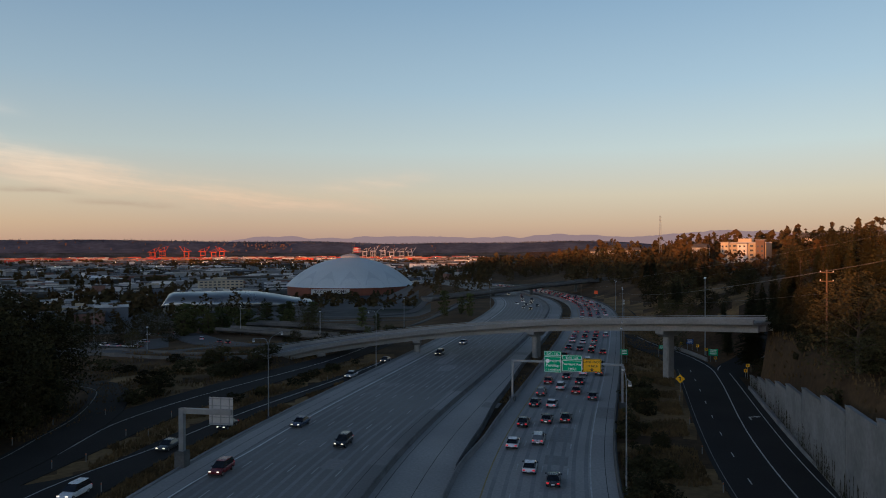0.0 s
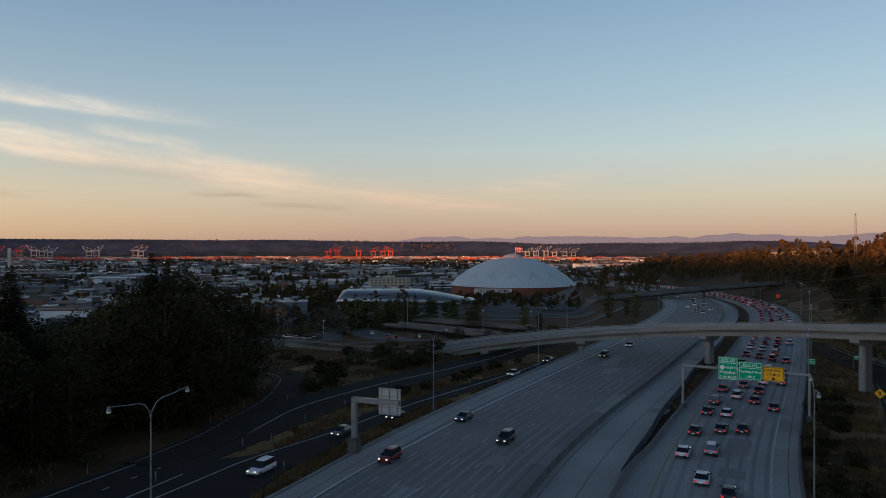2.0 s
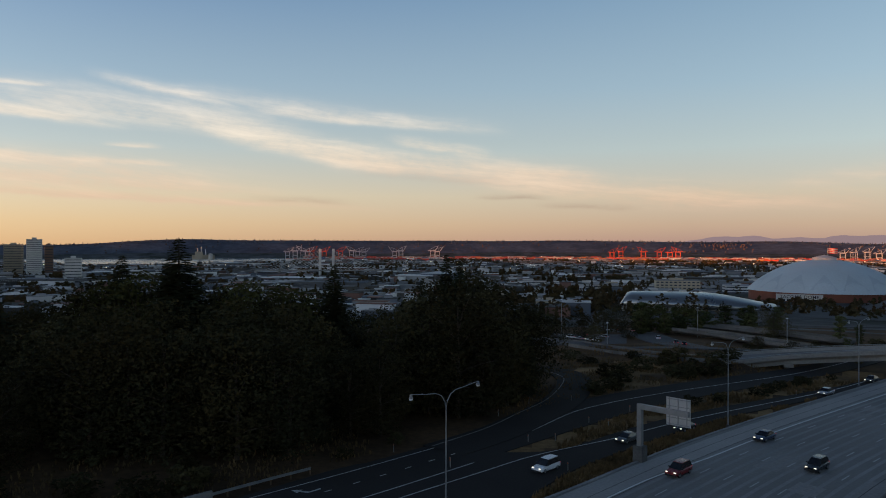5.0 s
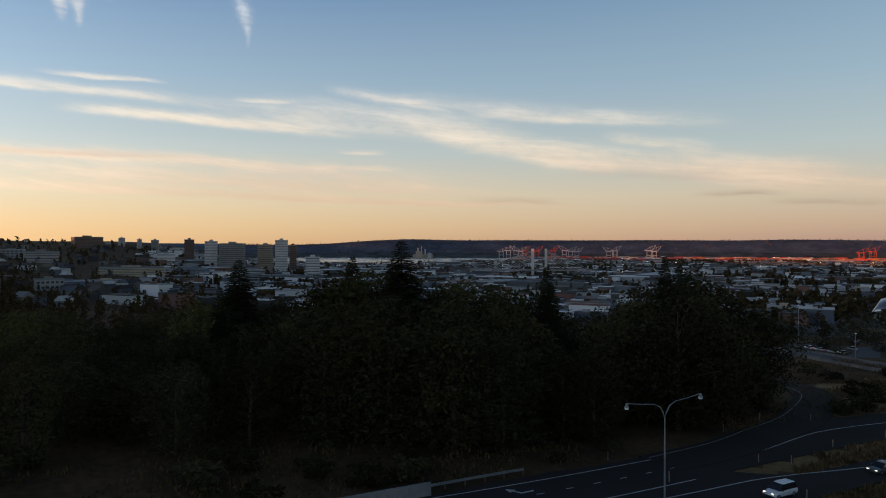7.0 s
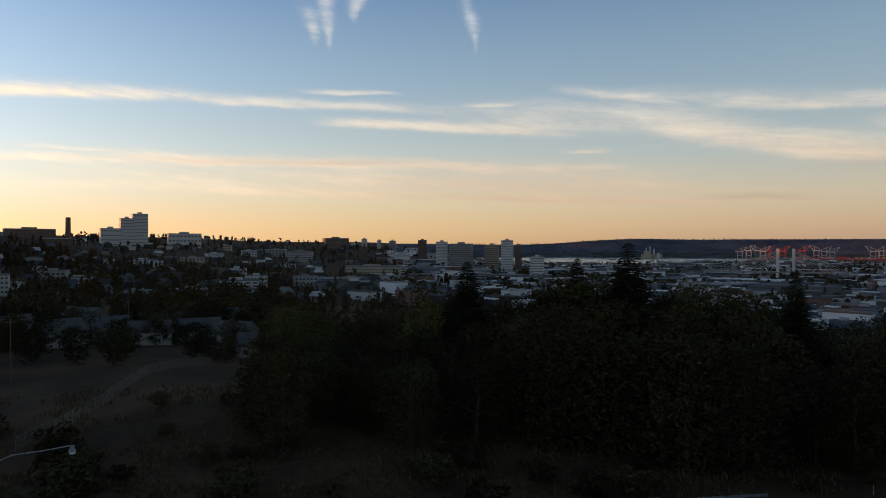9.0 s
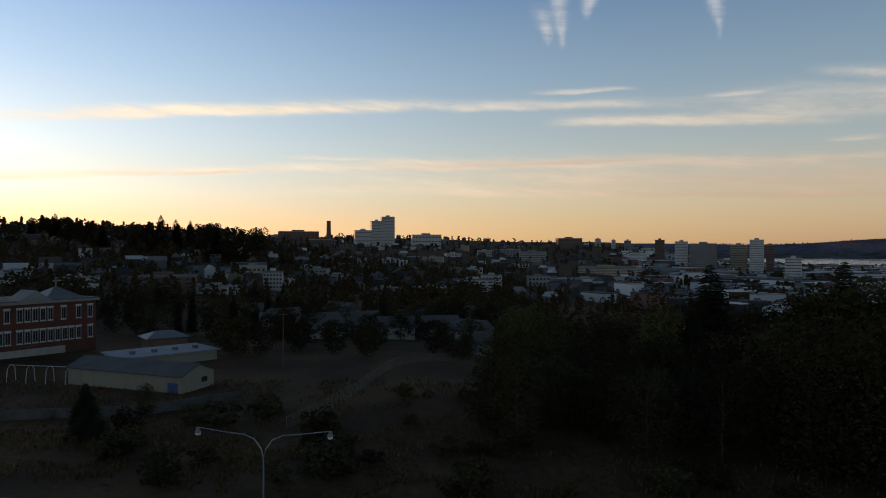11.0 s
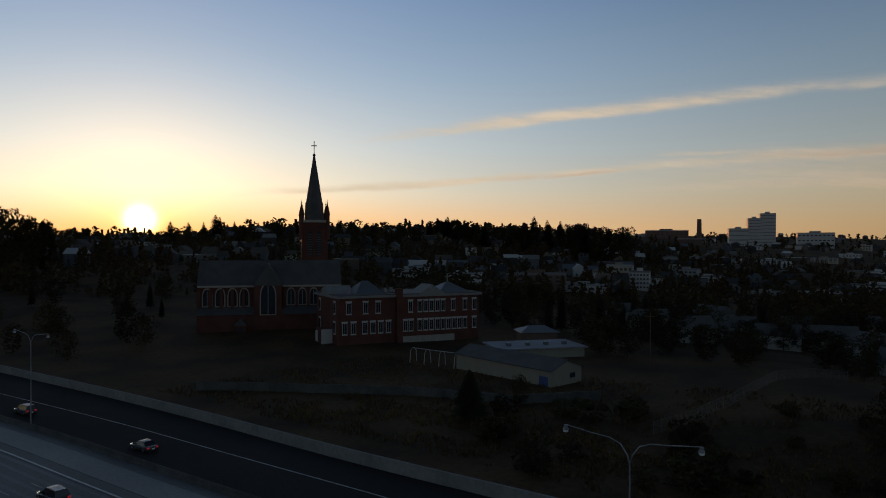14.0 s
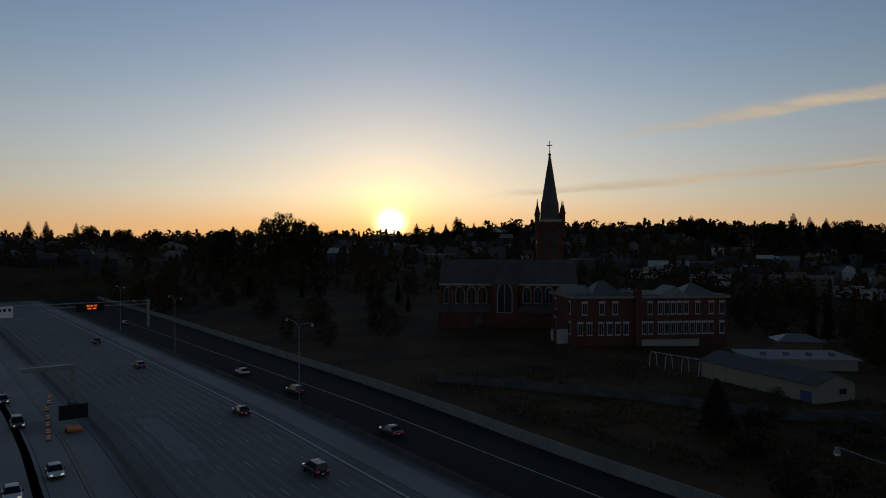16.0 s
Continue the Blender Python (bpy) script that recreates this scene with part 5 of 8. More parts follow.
def hip(g, x0, y0, x1, y1, z0, z1, inset):
    xm0, xm1, ym = x0 + inset, x1 - inset, (y0 + y1) / 2
    vs = [(x0, y0, z0), (x1, y0, z0), (x1, y1, z0), (x0, y1, z0), (xm0, ym, z1), (xm1, ym, z1)]
    return g.add(vs, [(3, 2, 1, 0), (0, 1, 5, 4), (1, 2, 5), (2, 3, 4, 5), (3, 0, 4)])


def make_dome():
    d = thing("domed_arena", site(7.57, 898, -25), "large pale blue-grey domed arena with red wooden ring wall", "arena")
    R, Hh = 80.5, 35.0
    rs = (R * R + Hh * Hh) / (2 * Hh)

    def ring(f):
        a = math.asin(R / rs) * (1 - f)
        return rs * math.sin(a), 9 + rs * math.cos(a) - (rs - Hh)
    prof = [ring(i / 14 * 0.9) for i in range(15)]
    part("roof", Geo().spin(prof, 72), M_DOME, d, "pale blue-grey shallow dome roof", True)
    r0, z0 = ring(0.9)
    cap = part("crown_ring", Geo().spin([(r0 + 3, z0 - 0.3), (r0 + 3, z0 + 2.2), (r0 * 0.9, z0 + 3.4), (0.05, z0 + 5.2)], 48), M_TRIM, d)
    part("ring_wall", Geo().spin([(78.5, -6), (78.5, 9.2)], 72), M_REDWOOD, d, "red-brown wooden ring wall")
    part("base_band", Geo().spin([(79.5, -6), (79.5, -3.0), (78.6, -3.0)], 72), M_OLDCONC, d)
    # darker triangular patterns laid over the lower roof
    for k in range(16):
        g = Geo()
        a0 = 2 * math.pi * k / 16
        for (fa, wa), (fb, wb) in (((0.05, 0.17), (0.2, 0.09)), ((0.2, 0.09), (0.34, 0.0))):
            vs = []
            for f, w in ((fa, -wa), (fa, wa), (fb, wb), (fb, -wb)):
                r, z = ring(f)
                n = Vector((r, 0, z - (9 - (rs - Hh)))).normalized()
                vs.append(((r + n.x * 0.3) * math.cos(a0 + w), (r + n.x * 0.3) * math.sin(a0 + w), z + n.z * 0.3))
            g.add(vs, [(0, 1, 2, 3)])
        part("roof_panel", g, M_DOME2, d, "slightly darker blue triangular roof panel")
    m = Matrix.Translation((-23, -79, 0))
    part("name_board", Geo().box(-22, -0.6, 0.5, 22, 0.6, 8.0, m), M_TRIM, d, "white board with the arena's name")
    text("lettering", "TACOMA DOME", M_DARKPAINT, d, Matrix.Translation((-23, -79.75, 3.6)) @ pose(0, 0, 0, 90, 0, 0), 5.0, 0.1)
    for k in range(5):
        part("door_bay", Geo().box(-20 + 8.4 * k, -0.7, 0.6, -13.5 + 8.4 * k, -0.55, 2.8, m), M_GLASS, d)
    fl = thing("flagpole", site(7.35, 898, 16.0), "tall pole with a large red and white striped flag", "flag")
    part("pole", Geo().tube([(0, 0, 0), (0, 0, 16)], [0.4, 0.25], 8), M_STEEL, fl)
    g = Geo()
    for i in range(9):
        for zz in (9.5, 16):
            g.v.append((0.3 + i * 1.15, 0.9 * math.sin(i * 0.9), zz - 0.12 * i))
    g.f += [(2 * i, 2 * i + 2, 2 * i + 3, 2 * i + 1) for i in range(8)]
    fob = part("flag", g, M_FLAGRED, fl, "waving flag of red and white stripes")
    md = fob.modifiers.new("thick", 'SOLIDIFY')
    md.thickness = 0.06
    for j in range(3):
        gg = Geo()
        for i in range(9):
            for zz in (10.3 + 2.0 * j, 11.2 + 2.0 * j):
                gg.v.append((0.3 + i * 1.15, 0.9 * math.sin(i * 0.9) - 0.15, zz - 0.12 * i))
        gg.f += [(2 * i, 2 * i + 2, 2 * i + 3, 2 * i + 1) for i in range(8)]
        part("flag_stripe", gg, M_TRIM, fl, "white flag stripe")


M_DOME = surface("painted_dome_roof", (0.51, 0.57, 0.6), 0.6, 0.1, 0.03, 0.6, 0.02)
M_DOME2 = surface("painted_dome_panels", (0.45, 0.51, 0.55), 0.6, 0.1, 0.03, 0.6, 0.02)
M_REDWOOD = surface("red_brown_boards", (0.2, 0.07, 0.045), 0.8, 0.25, 0.1, 1.0, 0.1)
M_DARKPAINT = surface("dark_paint", (0.03, 0.03, 0.035), 0.6, 0.2, 0.5, 4.0, 0.0)
M_FLAGRED = surface("red_flag_cloth", (0.5, 0.05, 0.05), 0.9, 0.2, 0.5, 4.0, 0.0)
M_SILVER = surface("brushed_silver_roof", (0.34, 0.34, 0.33), 0.32, 0.04, 0.01, 0.05, 0.0, metal=0.85)
M_STONE = surface("grey_building_concrete", (0.3, 0.29, 0.275), 0.9, 0.2, 0.05, 0.7, 0.05, spread=0.25)
M_PALE = surface("pale_rendered_wall", (0.58, 0.56, 0.53), 0.9, 0.15, 0.05, 0.7, 0.05, spread=0.2)
M_TAN = surface("tan_rendered_wall", (0.42, 0.36, 0.27), 0.9, 0.15, 0.05, 0.7, 0.05, spread=0.2)
M_BROWNWALL = surface("brown_brick_wall", (0.17, 0.11, 0.085), 0.9, 0.2, 0.05, 0.9, 0.05, spread=0.2)
M_FLATROOF = surface("flat_roof_membrane", (0.3, 0.31, 0.33), 0.9, 0.25, 0.03, 0.4, 0.05, spread=0.4)
M_CREAMWALL = surface("pale_cream_cladding", (0.4, 0.38, 0.34), 0.8, 0.15, 0.1, 1.0, 0.02)
M_CREAM = surface("cream_metal_siding", (0.3, 0.27, 0.21), 0.7, 0.12, 0.3, 3.0, 0.05)
M_TOWERGLASS = surface("tower_window_glass", (0.06, 0.07, 0.085), 0.25, 0.2, 0.05, 0.5, 0.0, spec=0.5)
make_dome()


def make_silver_hall():
    """A long rounded metal roof, swelling and tapering along its length."""
    h = thing("silver_hall", site(16.3, 640, -27), "long silver hall with a rounded tapering metal roof", "hall")
    rings, base = [], []
    n = 28
    for i in range(n + 1):
        t = i / n
        x = -62 + 124 * t
        top = 11 + 9.2 * min(1.0, (t / 0.05)) ** 0.5 - 9.6 * sstep(0.52, 1.12, t)
        low = 8.6 - 1.6 * sstep(0.5, 1.0, t)
        dep = 20 + 8 * math.sin(math.pi * t)
        sec = []
        for j in range(13):
            a = math.pi * j / 12
            sec.append((x, -dep * math.cos(a) * (1 if j not in (0, 12) else 1.02), low + (top - low) * math.sin(a) ** 0.7))
        sec += [(x, dep * 0.9, low - 0.6), (x, -dep * 0.9, low - 0.6)]
        rings.append(sec)
        base.append((x, dep, top))
    part("roof", Geo().loft(rings), M_SILVER, h, "brushed silver metal roof", True)
    poly = [(x, -d * 0.93) for x, d, _ in base] + [(x, d * 0.93) for x, d, _ in reversed(base)]
    part("wall", Geo().prism(poly, -4, 7.2), M_CREAMWALL, h, "pale wall under the roof edge")
    for i in range(12):
        x = -56 + 9.6 * i
        part("window", Geo().box(x, -27.2, 0.6, x + 7.5, -26.2, 3.0), M_GLASS, h)


make_silver_hall()


def arch(w, z0, z1, n=5):
    """Outline of a pointed window, in x and z."""
    pts = [(-w / 2, z0), (w / 2, z0)]
    spring = z1 - w * 0.85
    for i in range(n + 1):
        a = i / n
        pts.append((w / 2 * math.cos(a * math.pi / 2) ** 0.8 if a < 1 else 0.0, spring + (z1 - spring) * math.sin(a * math.pi / 2)))
    pts += [(-x, z) for x, z in reversed(pts[2:-1])]
    return pts


def panel(g, outline, y0, y1, x=0.0):
    n = len(outline)
    vs = [(x + a, y0, b) for a, b in outline] + [(x + a, y1, b) for a, b in outline]
    fs = [tuple(range(n)), tuple(range(2 * n - 1, n - 1, -1))] + [((i + 1) % n, i, n + i, n + (i + 1) % n) for i in range(n)]
    return g.add(vs, fs)


def make_church():
    c = thing("church", site(133.2, 240, 4.5), "dark red brick gothic church with a tall slender steeple", "church")
    part("nave", Geo().box(-24, -7, -1, 20, 9, 15.2), M_BRICK, c)
    part("nave_roof", gable(Geo(), -24.6, -7.9, 20.6, 9.9, 15.2, 23.0), M_SLATE, c)
    part("transept", Geo().box(-7.0, -11, -1, 1.5, -7, 15.2), M_BRICK, c)
    part("transept_roof", gable(Geo(), -7.5, -11.3, 2.0, 1, 15.2, 22.2, False), M_SLATE, c)
    part("transept_gable", Geo().add([(-7.0, -11.05, 15.2), (1.5, -11.05, 15.2), (-2.75, -11.05, 22.0), (-7.0, -10.4, 15.2), (1.5, -10.4, 15.2), (-2.75, -10.4, 22.0)],
                                     [(0, 1, 2), (5, 4, 3), (0, 2, 5, 3), (1, 4, 5, 2), (0, 3, 4, 1)]), M_BRICK, c)
    part("aisle", Geo().box(-24, -11.5, -1, -7.0, -7, 6.2), M_BRICK, c)
    part("aisle_roof", Geo().add([(-24.3, -11.9, 6.2), (-7, -11.9, 6.2), (-7, -7, 8.4), (-24.3, -7, 8.4), (-24.3, -7, 6.2), (-7, -7, 6.2)],
                                 [(0, 1, 2, 3), (0, 3, 4), (1, 5, 2), (0, 4, 5, 1), (3, 2, 5, 4)]), M_SLATE, c)
    part("aisle", Geo().box(1.5, -11.5, -1, 20, -7, 6.2), M_BRICK, c)
    part("aisle_roof", Geo().add([(1.5, -11.9, 6.2), (20.3, -11.9, 6.2), (20.3, -7, 8.4), (1.5, -7, 8.4), (1.5, -7, 6.2), (20.3, -7, 6.2)],
                                 [(0, 1, 2, 3), (0, 3, 4), (1, 5, 2), (0, 4, 5, 1), (3, 2, 5, 4)]), M_SLATE, c)

    def window(x, y, w, z0, z1):
        fr = part("window", panel(Geo(), arch(w + 0.7, z0 - 0.3, z1 + 0.5), y - 0.18, y, x), M_PALESTONE, c, "pointed window with pale stone surround")
        part("pane", panel(Geo(), arch(w, z0, z1), y - 0.24, y - 0.17, x), M_GLASS, fr)
        part("mullion", Geo().box(x - 0.09, y - 0.3, z0, x + 0.09, y - 0.23, z1 - 0.4), M_PALESTONE, fr)
    for x in (-21.5, -17.6, -13.8, -10.2):
        window(x, -7, 2.5, 8.7, 13.9)
    window(-2.75, -11.05, 4.4, 6.2, 15.6)
    for x in (4.4, 8.0, 11.6, 15.2, 18.4):
        window(x, -7, 2.2, 8.9, 13.9)
    for i in range(6):
        x = -24 + 3.4 * i
        part("buttress", Geo().box(x - 0.5, -8.2, -1, x + 0.5, -7, 14.0), M_BRICK, c)
    for x in (2.4, 6.2, 9.8, 13.4, 16.9, 20.0):
        part("buttress", Geo().box(x - 0.45, -8.1, -1, x + 0.45, -7, 14.0), M_BRICK, c)
    part("cornice", Geo().box(-24.4, -8.0, 14.6, -7.1, -7, 15.2), M_PALESTONE, c, "pale stone cornice")
    part("cornice", Geo().box(1.6, -8.0, 14.6, 20.4, -7, 15.2), M_PALESTONE, c, "pale stone cornice")
    porch = part("porch", Geo().box(-12.6, -13.6, -1, -9.4, -11.5, 3.0), M_BRICK, c)
    part("porch_roof", gable(Geo(), -13, -14, -9, -11.5, 3.0, 5.2, False), M_SLATE, porch)
    part("porch_door", panel(Geo(), arch(1.8, -0.5, 2.6), -13.75, -13.6, -11.0), M_DARKPAINT, porch)
    # steeple behind the nave
    tx, ty, hw = 12.6, 13.2, 4.5
    part("tower", Geo().box(tx - hw, ty - hw, -1, tx + hw, ty + hw, 36.6), M_BRICK, c, "square brick bell tower")
    for dx in (-1.5, 1.5):
        b = part("belfry_opening", panel(Geo(), arch(1.7, 24.5, 33.0), ty - hw - 0.12, ty - hw, tx + dx), M_DARKPAINT, c)
        for k in range(9):
            z = 24.8 + 0.85 * k
            part("louvre", Geo().box(tx + dx - 0.75, ty - hw - 0.3, z, tx + dx + 0.75, ty - hw - 0.12, z + 0.35), M_SLATE, b)
    part("tower_cornice", Geo().box(tx - hw - 0.5, ty - hw - 0.5, 36.0, tx + hw + 0.5, ty + hw + 0.5, 36.9), M_PALESTONE, c)
    part("spire", Geo().spin([(3.65, 36.9), (3.3, 43.0), (3.05, 43.3), (0.3, 60.0)], 8, Matrix.Translation((tx, ty, 0)) @ Matrix.Rotation(radians(22.5), 4, 'Z')), M_SLATE, c, "tall eight-sided slate spire")
    for sx in (-1, 1):
        for sy in (-1, 1):
            m = Matrix.Translation((tx + sx * 4.4, ty + sy * 4.4, 0))
            p = part("pinnacle", Geo().spin([(0.8, 30), (0.8, 38.6), (1.0, 38.8), (0.06, 42.8)], 8, m), M_BRICK, c)
            part("finial", Geo().spin([(0.05, 42.5), (0.25, 42.8), (0.07, 43.1), (0.07, 44.0)], 6, m), M_PALESTONE, p)
    cr = part("cross", Geo().box(tx - 0.13, ty - 0.13, 60, tx + 0.13, ty + 0.13, 65.0).box(tx - 0.95, ty - 0.12, 63.2, tx + 0.95, ty + 0.12, 63.5), M_DARKPAINT, c)
    part("orb", Geo().spin([(0.05, 59.4), (0.5, 59.8), (0.5, 60.3), (0.05, 60.7)], 8, Matrix.Translation((tx, ty, 0))), M_DARKPAINT, cr)


M_PALESTONE = surface("pale_stone_dressing", (0.4, 0.36, 0.31), 0.85, 0.2, 0.5, 5.0, 0.1)
make_church()


def make_school():
    """Two-storey brick school with white trim and low pavilion roofs."""
    x, y = polar(128.3, 199)
    s = thing("school", pose(x, y, 5.0, 0, 0, 146.5), "two-storey red brick school with white trim and pavilion roofs", "school")
    L, D, Hh = 44.4, 22.0, 12.6
    part("wall", Geo().box(0, 0, -2, 18.0, D, Hh), M_BRICK, s)
    part("wall", Geo().box(18.0, -0.8, -2, L, D - 2, Hh), M_BRICK, s)
    part("chimney_breast", Geo().box(17.2, -1.4, -2, 19.0, 0.5, 15.0), M_BRICK, s)
    part("plinth", Geo().box(19.1, -0.95, -2, 36.0, -0.8, 1.0), M_PALESTONE, s)
    for a, b, c, d in ((-0.7, -0.7, 17.2, D + 0.7), (19.0, -1.5, L + 0.8, D - 1.3)):
        part("cornice", Geo().box(a, b, Hh - 0.1, c, d, Hh + 0.55), M_OLDTRIM, s, "white painted cornice")
        part("flat_roof", Geo().box(a + 0.3, b + 0.3, Hh + 0.56, c - 0.3, d - 0.3, Hh + 0.8), M_SLATE, s)
    part("pavilion_roof", hip(Geo(), 6.5, 4, 15.5, 14, Hh + 0.8, Hh + 4.4, 3.6), M_METALROOF, s)
    rf = part("pavilion_roof", hip(Geo(), 33, 3, 43.0, 13, Hh + 0.8, Hh + 3.6, 4.6), M_METALROOF, s)
    part("roof_cross", Geo().box(37.85, 7.85, Hh + 3.5, 38.15, 8.15, Hh + 6.2).box(37.2, 7.9, Hh + 5.0, 38.8, 8.1, Hh + 5.35), M_OLDTRIM, rf)
    part("pediment", gable(Geo(), 24.0, -1.6, 32.5, 6, Hh + 0.55, Hh + 3.4, False), M_OLDTRIM, s, "white triangular pediment")
    part("pediment", gable(Geo(), -0.8, 7.5, 7, 14.5, Hh + 0.55, Hh + 3.0, True), M_OLDTRIM, s, "white triangular pediment")
    for a, b in ((16.0, 6), (18.8, 8), (29.5, 9), (31.0, 7), (4.0, 4.0)):
        part("vent", Geo().box(a, b, Hh + 0.8, a + 0.8, b + 0.8, Hh + 2.2), M_OLDTRIM, s)

    def win(x, y, z, w, h, side=False):
        m = Matrix.Translation((x, y, z)) @ (Matrix.Rotation(radians(-90), 4, 'Z') if side else Matrix.Identity(4))
        f = part("window", FRAME_MESH, None, s)
        f.matrix_basis = m @ Matrix.Diagonal((w, 1, h, 1))
        p = part("pane", PANE_MESH, None, f)
        part("lintel", LINTEL_MESH, None, f)
        part("sill", SILL_MESH, None, f)
    for x in (2.2, 7.2, 11.0):
        win(x + 0.8, 0, 8.0, 1.5, 3.3)
    for x in (1.0, 3.6, 7.0, 9.4, 11.8, 14.2):
        win(x + 0.8, 0, 2.3, 1.5, 3.3)
    for x in (21.6, 24.6, 26.5, 28.4, 30.3, 32.2, 35.6, 39.6, 42.8):
        win(x, -0.8, 8.0, 1.35, 3.3)
    for x in (20.0, 21.8, 24.6, 26.5, 28.4, 30.3, 32.2, 34.0, 35.9, 37.7, 39.6, 42.8):
        win(x, -0.8, 2.5, 1.35, 3.2)
    for y in (3.5, 18.0):
        win(0, y, 8.0, 1.5, 3.3, True)
        win(0, y, 2.3, 1.5, 3.3, True)
    pr = part("entrance_porch", Geo().box(-3.2, 5.2, -1, 0, 11.8, 3.4), M_BRICK, s)
    part("porch_side", Geo().box(-3.4, 5.0, -1, -0.2, 5.25, 3.5), M_TRIM, pr)
    part("porch_door", Geo().box(-3.3, 9.4, -0.8, -3.18, 11.6, 2.8), M_TRIM, pr)


FRAME_MESH = Geo().box(-0.5, -0.12, 0, 0.5, 0.0, 1.0).mesh("window", M_TRIM)
PANE_MESH = Geo().box(-0.4, -0.16, 0.06, -0.03, -0.11, 0.94).box(0.03, -0.16, 0.06, 0.4, -0.11, 0.94).mesh("pane", M_GLASS)
LINTEL_MESH = Geo().box(-0.62, -0.2, 1.0, 0.62, 0.0, 1.12).mesh("lintel", M_TRIM)
SILL_MESH = Geo().box(-0.58, -0.22, -0.05, 0.58, 0.0, 0.0).mesh("sill", M_TRIM)
make_school()


def make_shed():
    x, y = polar(118.65, 163)
    x2, y2 = polar(110.95, 142)
    yaw = math.degrees(math.atan2(y2 - y, x2 - x))
    s = thing("storage_shed", pose(x, y, 4.0, 0, 0, yaw), "low cream metal shed with a shallow grey gable roof", "shed")
    L, D = 29.4, 9.0
    part("wall", Geo().box(0, 0, -2, L, D, 3.6), M_CREAM, s)
    part("gable_wall", gable(Geo(), 0.05, 0, L, D, 3.6, 5.3), M_CREAM, s)
    rf = Geo()
    for y0, y1, z0, z1 in ((-0.5, D / 2, 3.55, 5.45), (D / 2, D + 0.5, 5.45, 3.55)):
        rf.add([(-0.4, y0, z0), (L + 0.4, y0, z0), (L + 0.4, y1, z1), (-0.4, y1, z1), (-0.4, y0, z0 - 0.15), (L + 0.4, y0, z0 - 0.15), (L + 0.4, y1, z1 - 0.15), (-0.4, y1, z1 - 0.15)],
               [(0, 1, 2, 3), (7, 6, 5, 4), (0, 4, 5, 1), (1, 5, 6, 2), (2, 6, 7, 3), (3, 7, 4, 0)])
    part("roof", rf, M_SLATE, s, "grey shallow gable roof")
    part("window", Geo().box(L, 5.4, 1.6, L + 0.06, 7.0, 2.6), M_GLASS, s)
    part("door", Geo().box(L - 3.4, -0.06, -0.2, L - 1.0, 0.0, 2.2), M_BLUEPAINT, s, "blue steel door")
    for i in range(9):
        part("siding_rib", Geo().box(3.2 * i + 0.4, -0.05, -0.3, 3.2 * i + 0.5, 0, 3.5), M_CREAM, s)
    # neighbours: a flat pale roof and a small hut behind
    b = thing("flat_roof_annex", site(112.4, 182, 4.5, 22), "low building with a grey flat roof behind the shed", "building")
    part("wall", Geo().box(-11, -6, -1, 11, 7, 2.4), M_CREAM, b)
    part("roof", Geo().box(-11.6, -6.6, 2.4, 11.6, 7.6, 2.75), M_FLATROOF, b, "grey flat roof")
    for k in range(4):
        part("roof_vent", Geo().box(-8 + 5 * k, -2, 2.75, -7 + 5 * k, -0.8, 3.5), M_METALROOF, b)
    h = thing("small_hut", site(112.3, 205, 4.5, 15), "small hut with a pale grey hipped roof", "hut")
    part("wall", Geo().box(-5, -4, -1, 5, 4, 3.4), M_BROWNWALL, h)
    part("roof", hip(Geo(), -5.8, -4.8, 5.8, 4.8, 3.4, 5.0, 3.5), M_METALROOF, h)


M_BLUEPAINT = surface("blue_paint", (0.06, 0.1, 0.25), 0.6, 0.2, 0.5, 4.0, 0.0)
make_shed()


def make_schoolyard():
    w = tagged(new("yard_wall"), "low weathered concrete wall along the school yard", "wall", "", "structure")
    pts = [(139, 150, 5.2), (130, 141, 4.6), (122, 136, 4.0), (114, 128, 3.4), (107, 133, 3.2)]
    for (a0, r0, z0), (a1, r1, z1) in zip(pts, pts[1:]):
        n = 6
        for i in range(n):
            t0, t1 = i / n, (i + 0.985) / n
            p, q = polar(a0 + (a1 - a0) * t0, r0 + (r1 - r0) * t0), polar(a0 + (a1 - a0) * t1, r0 + (r1 - r0) * t1)
            d = Vector((q[0] - p[0], q[1] - p[1]))
            m = Matrix.Translation((p[0], p[1], 0)) @ Matrix.Rotation(math.atan2(d.y, d.x), 4, 'Z')
            zb = min(ground_z(*p), ground_z(*q))
            part("wall_panel", Geo().box(0, -0.15, zb - 1.0, d.length, 0.15, zb + 1.7, m), M_BARRIER, w)
    sw = thing("swing_set", site(120.4, 168, None, -40), "pale steel playground swing frame with arched ends", "swing set")
    zz = 3.4
    for i in range(4):
        x = -7 + 4.6 * i
        part("arch_leg", Geo().tube([(x, -1.3, -0.2), (x, -1.0, zz - 0.7), (x, -0.4, zz), (x, 0.4, zz), (x, 1.0, zz - 0.7), (x, 1.3, -0.2)], 0.09, 6), M_TRIM, sw)
    part("top_bar", Geo().tube([(-7, 0, zz), (6.8, 0, zz)], 0.08, 6), M_TRIM, sw)


make_schoolyard()


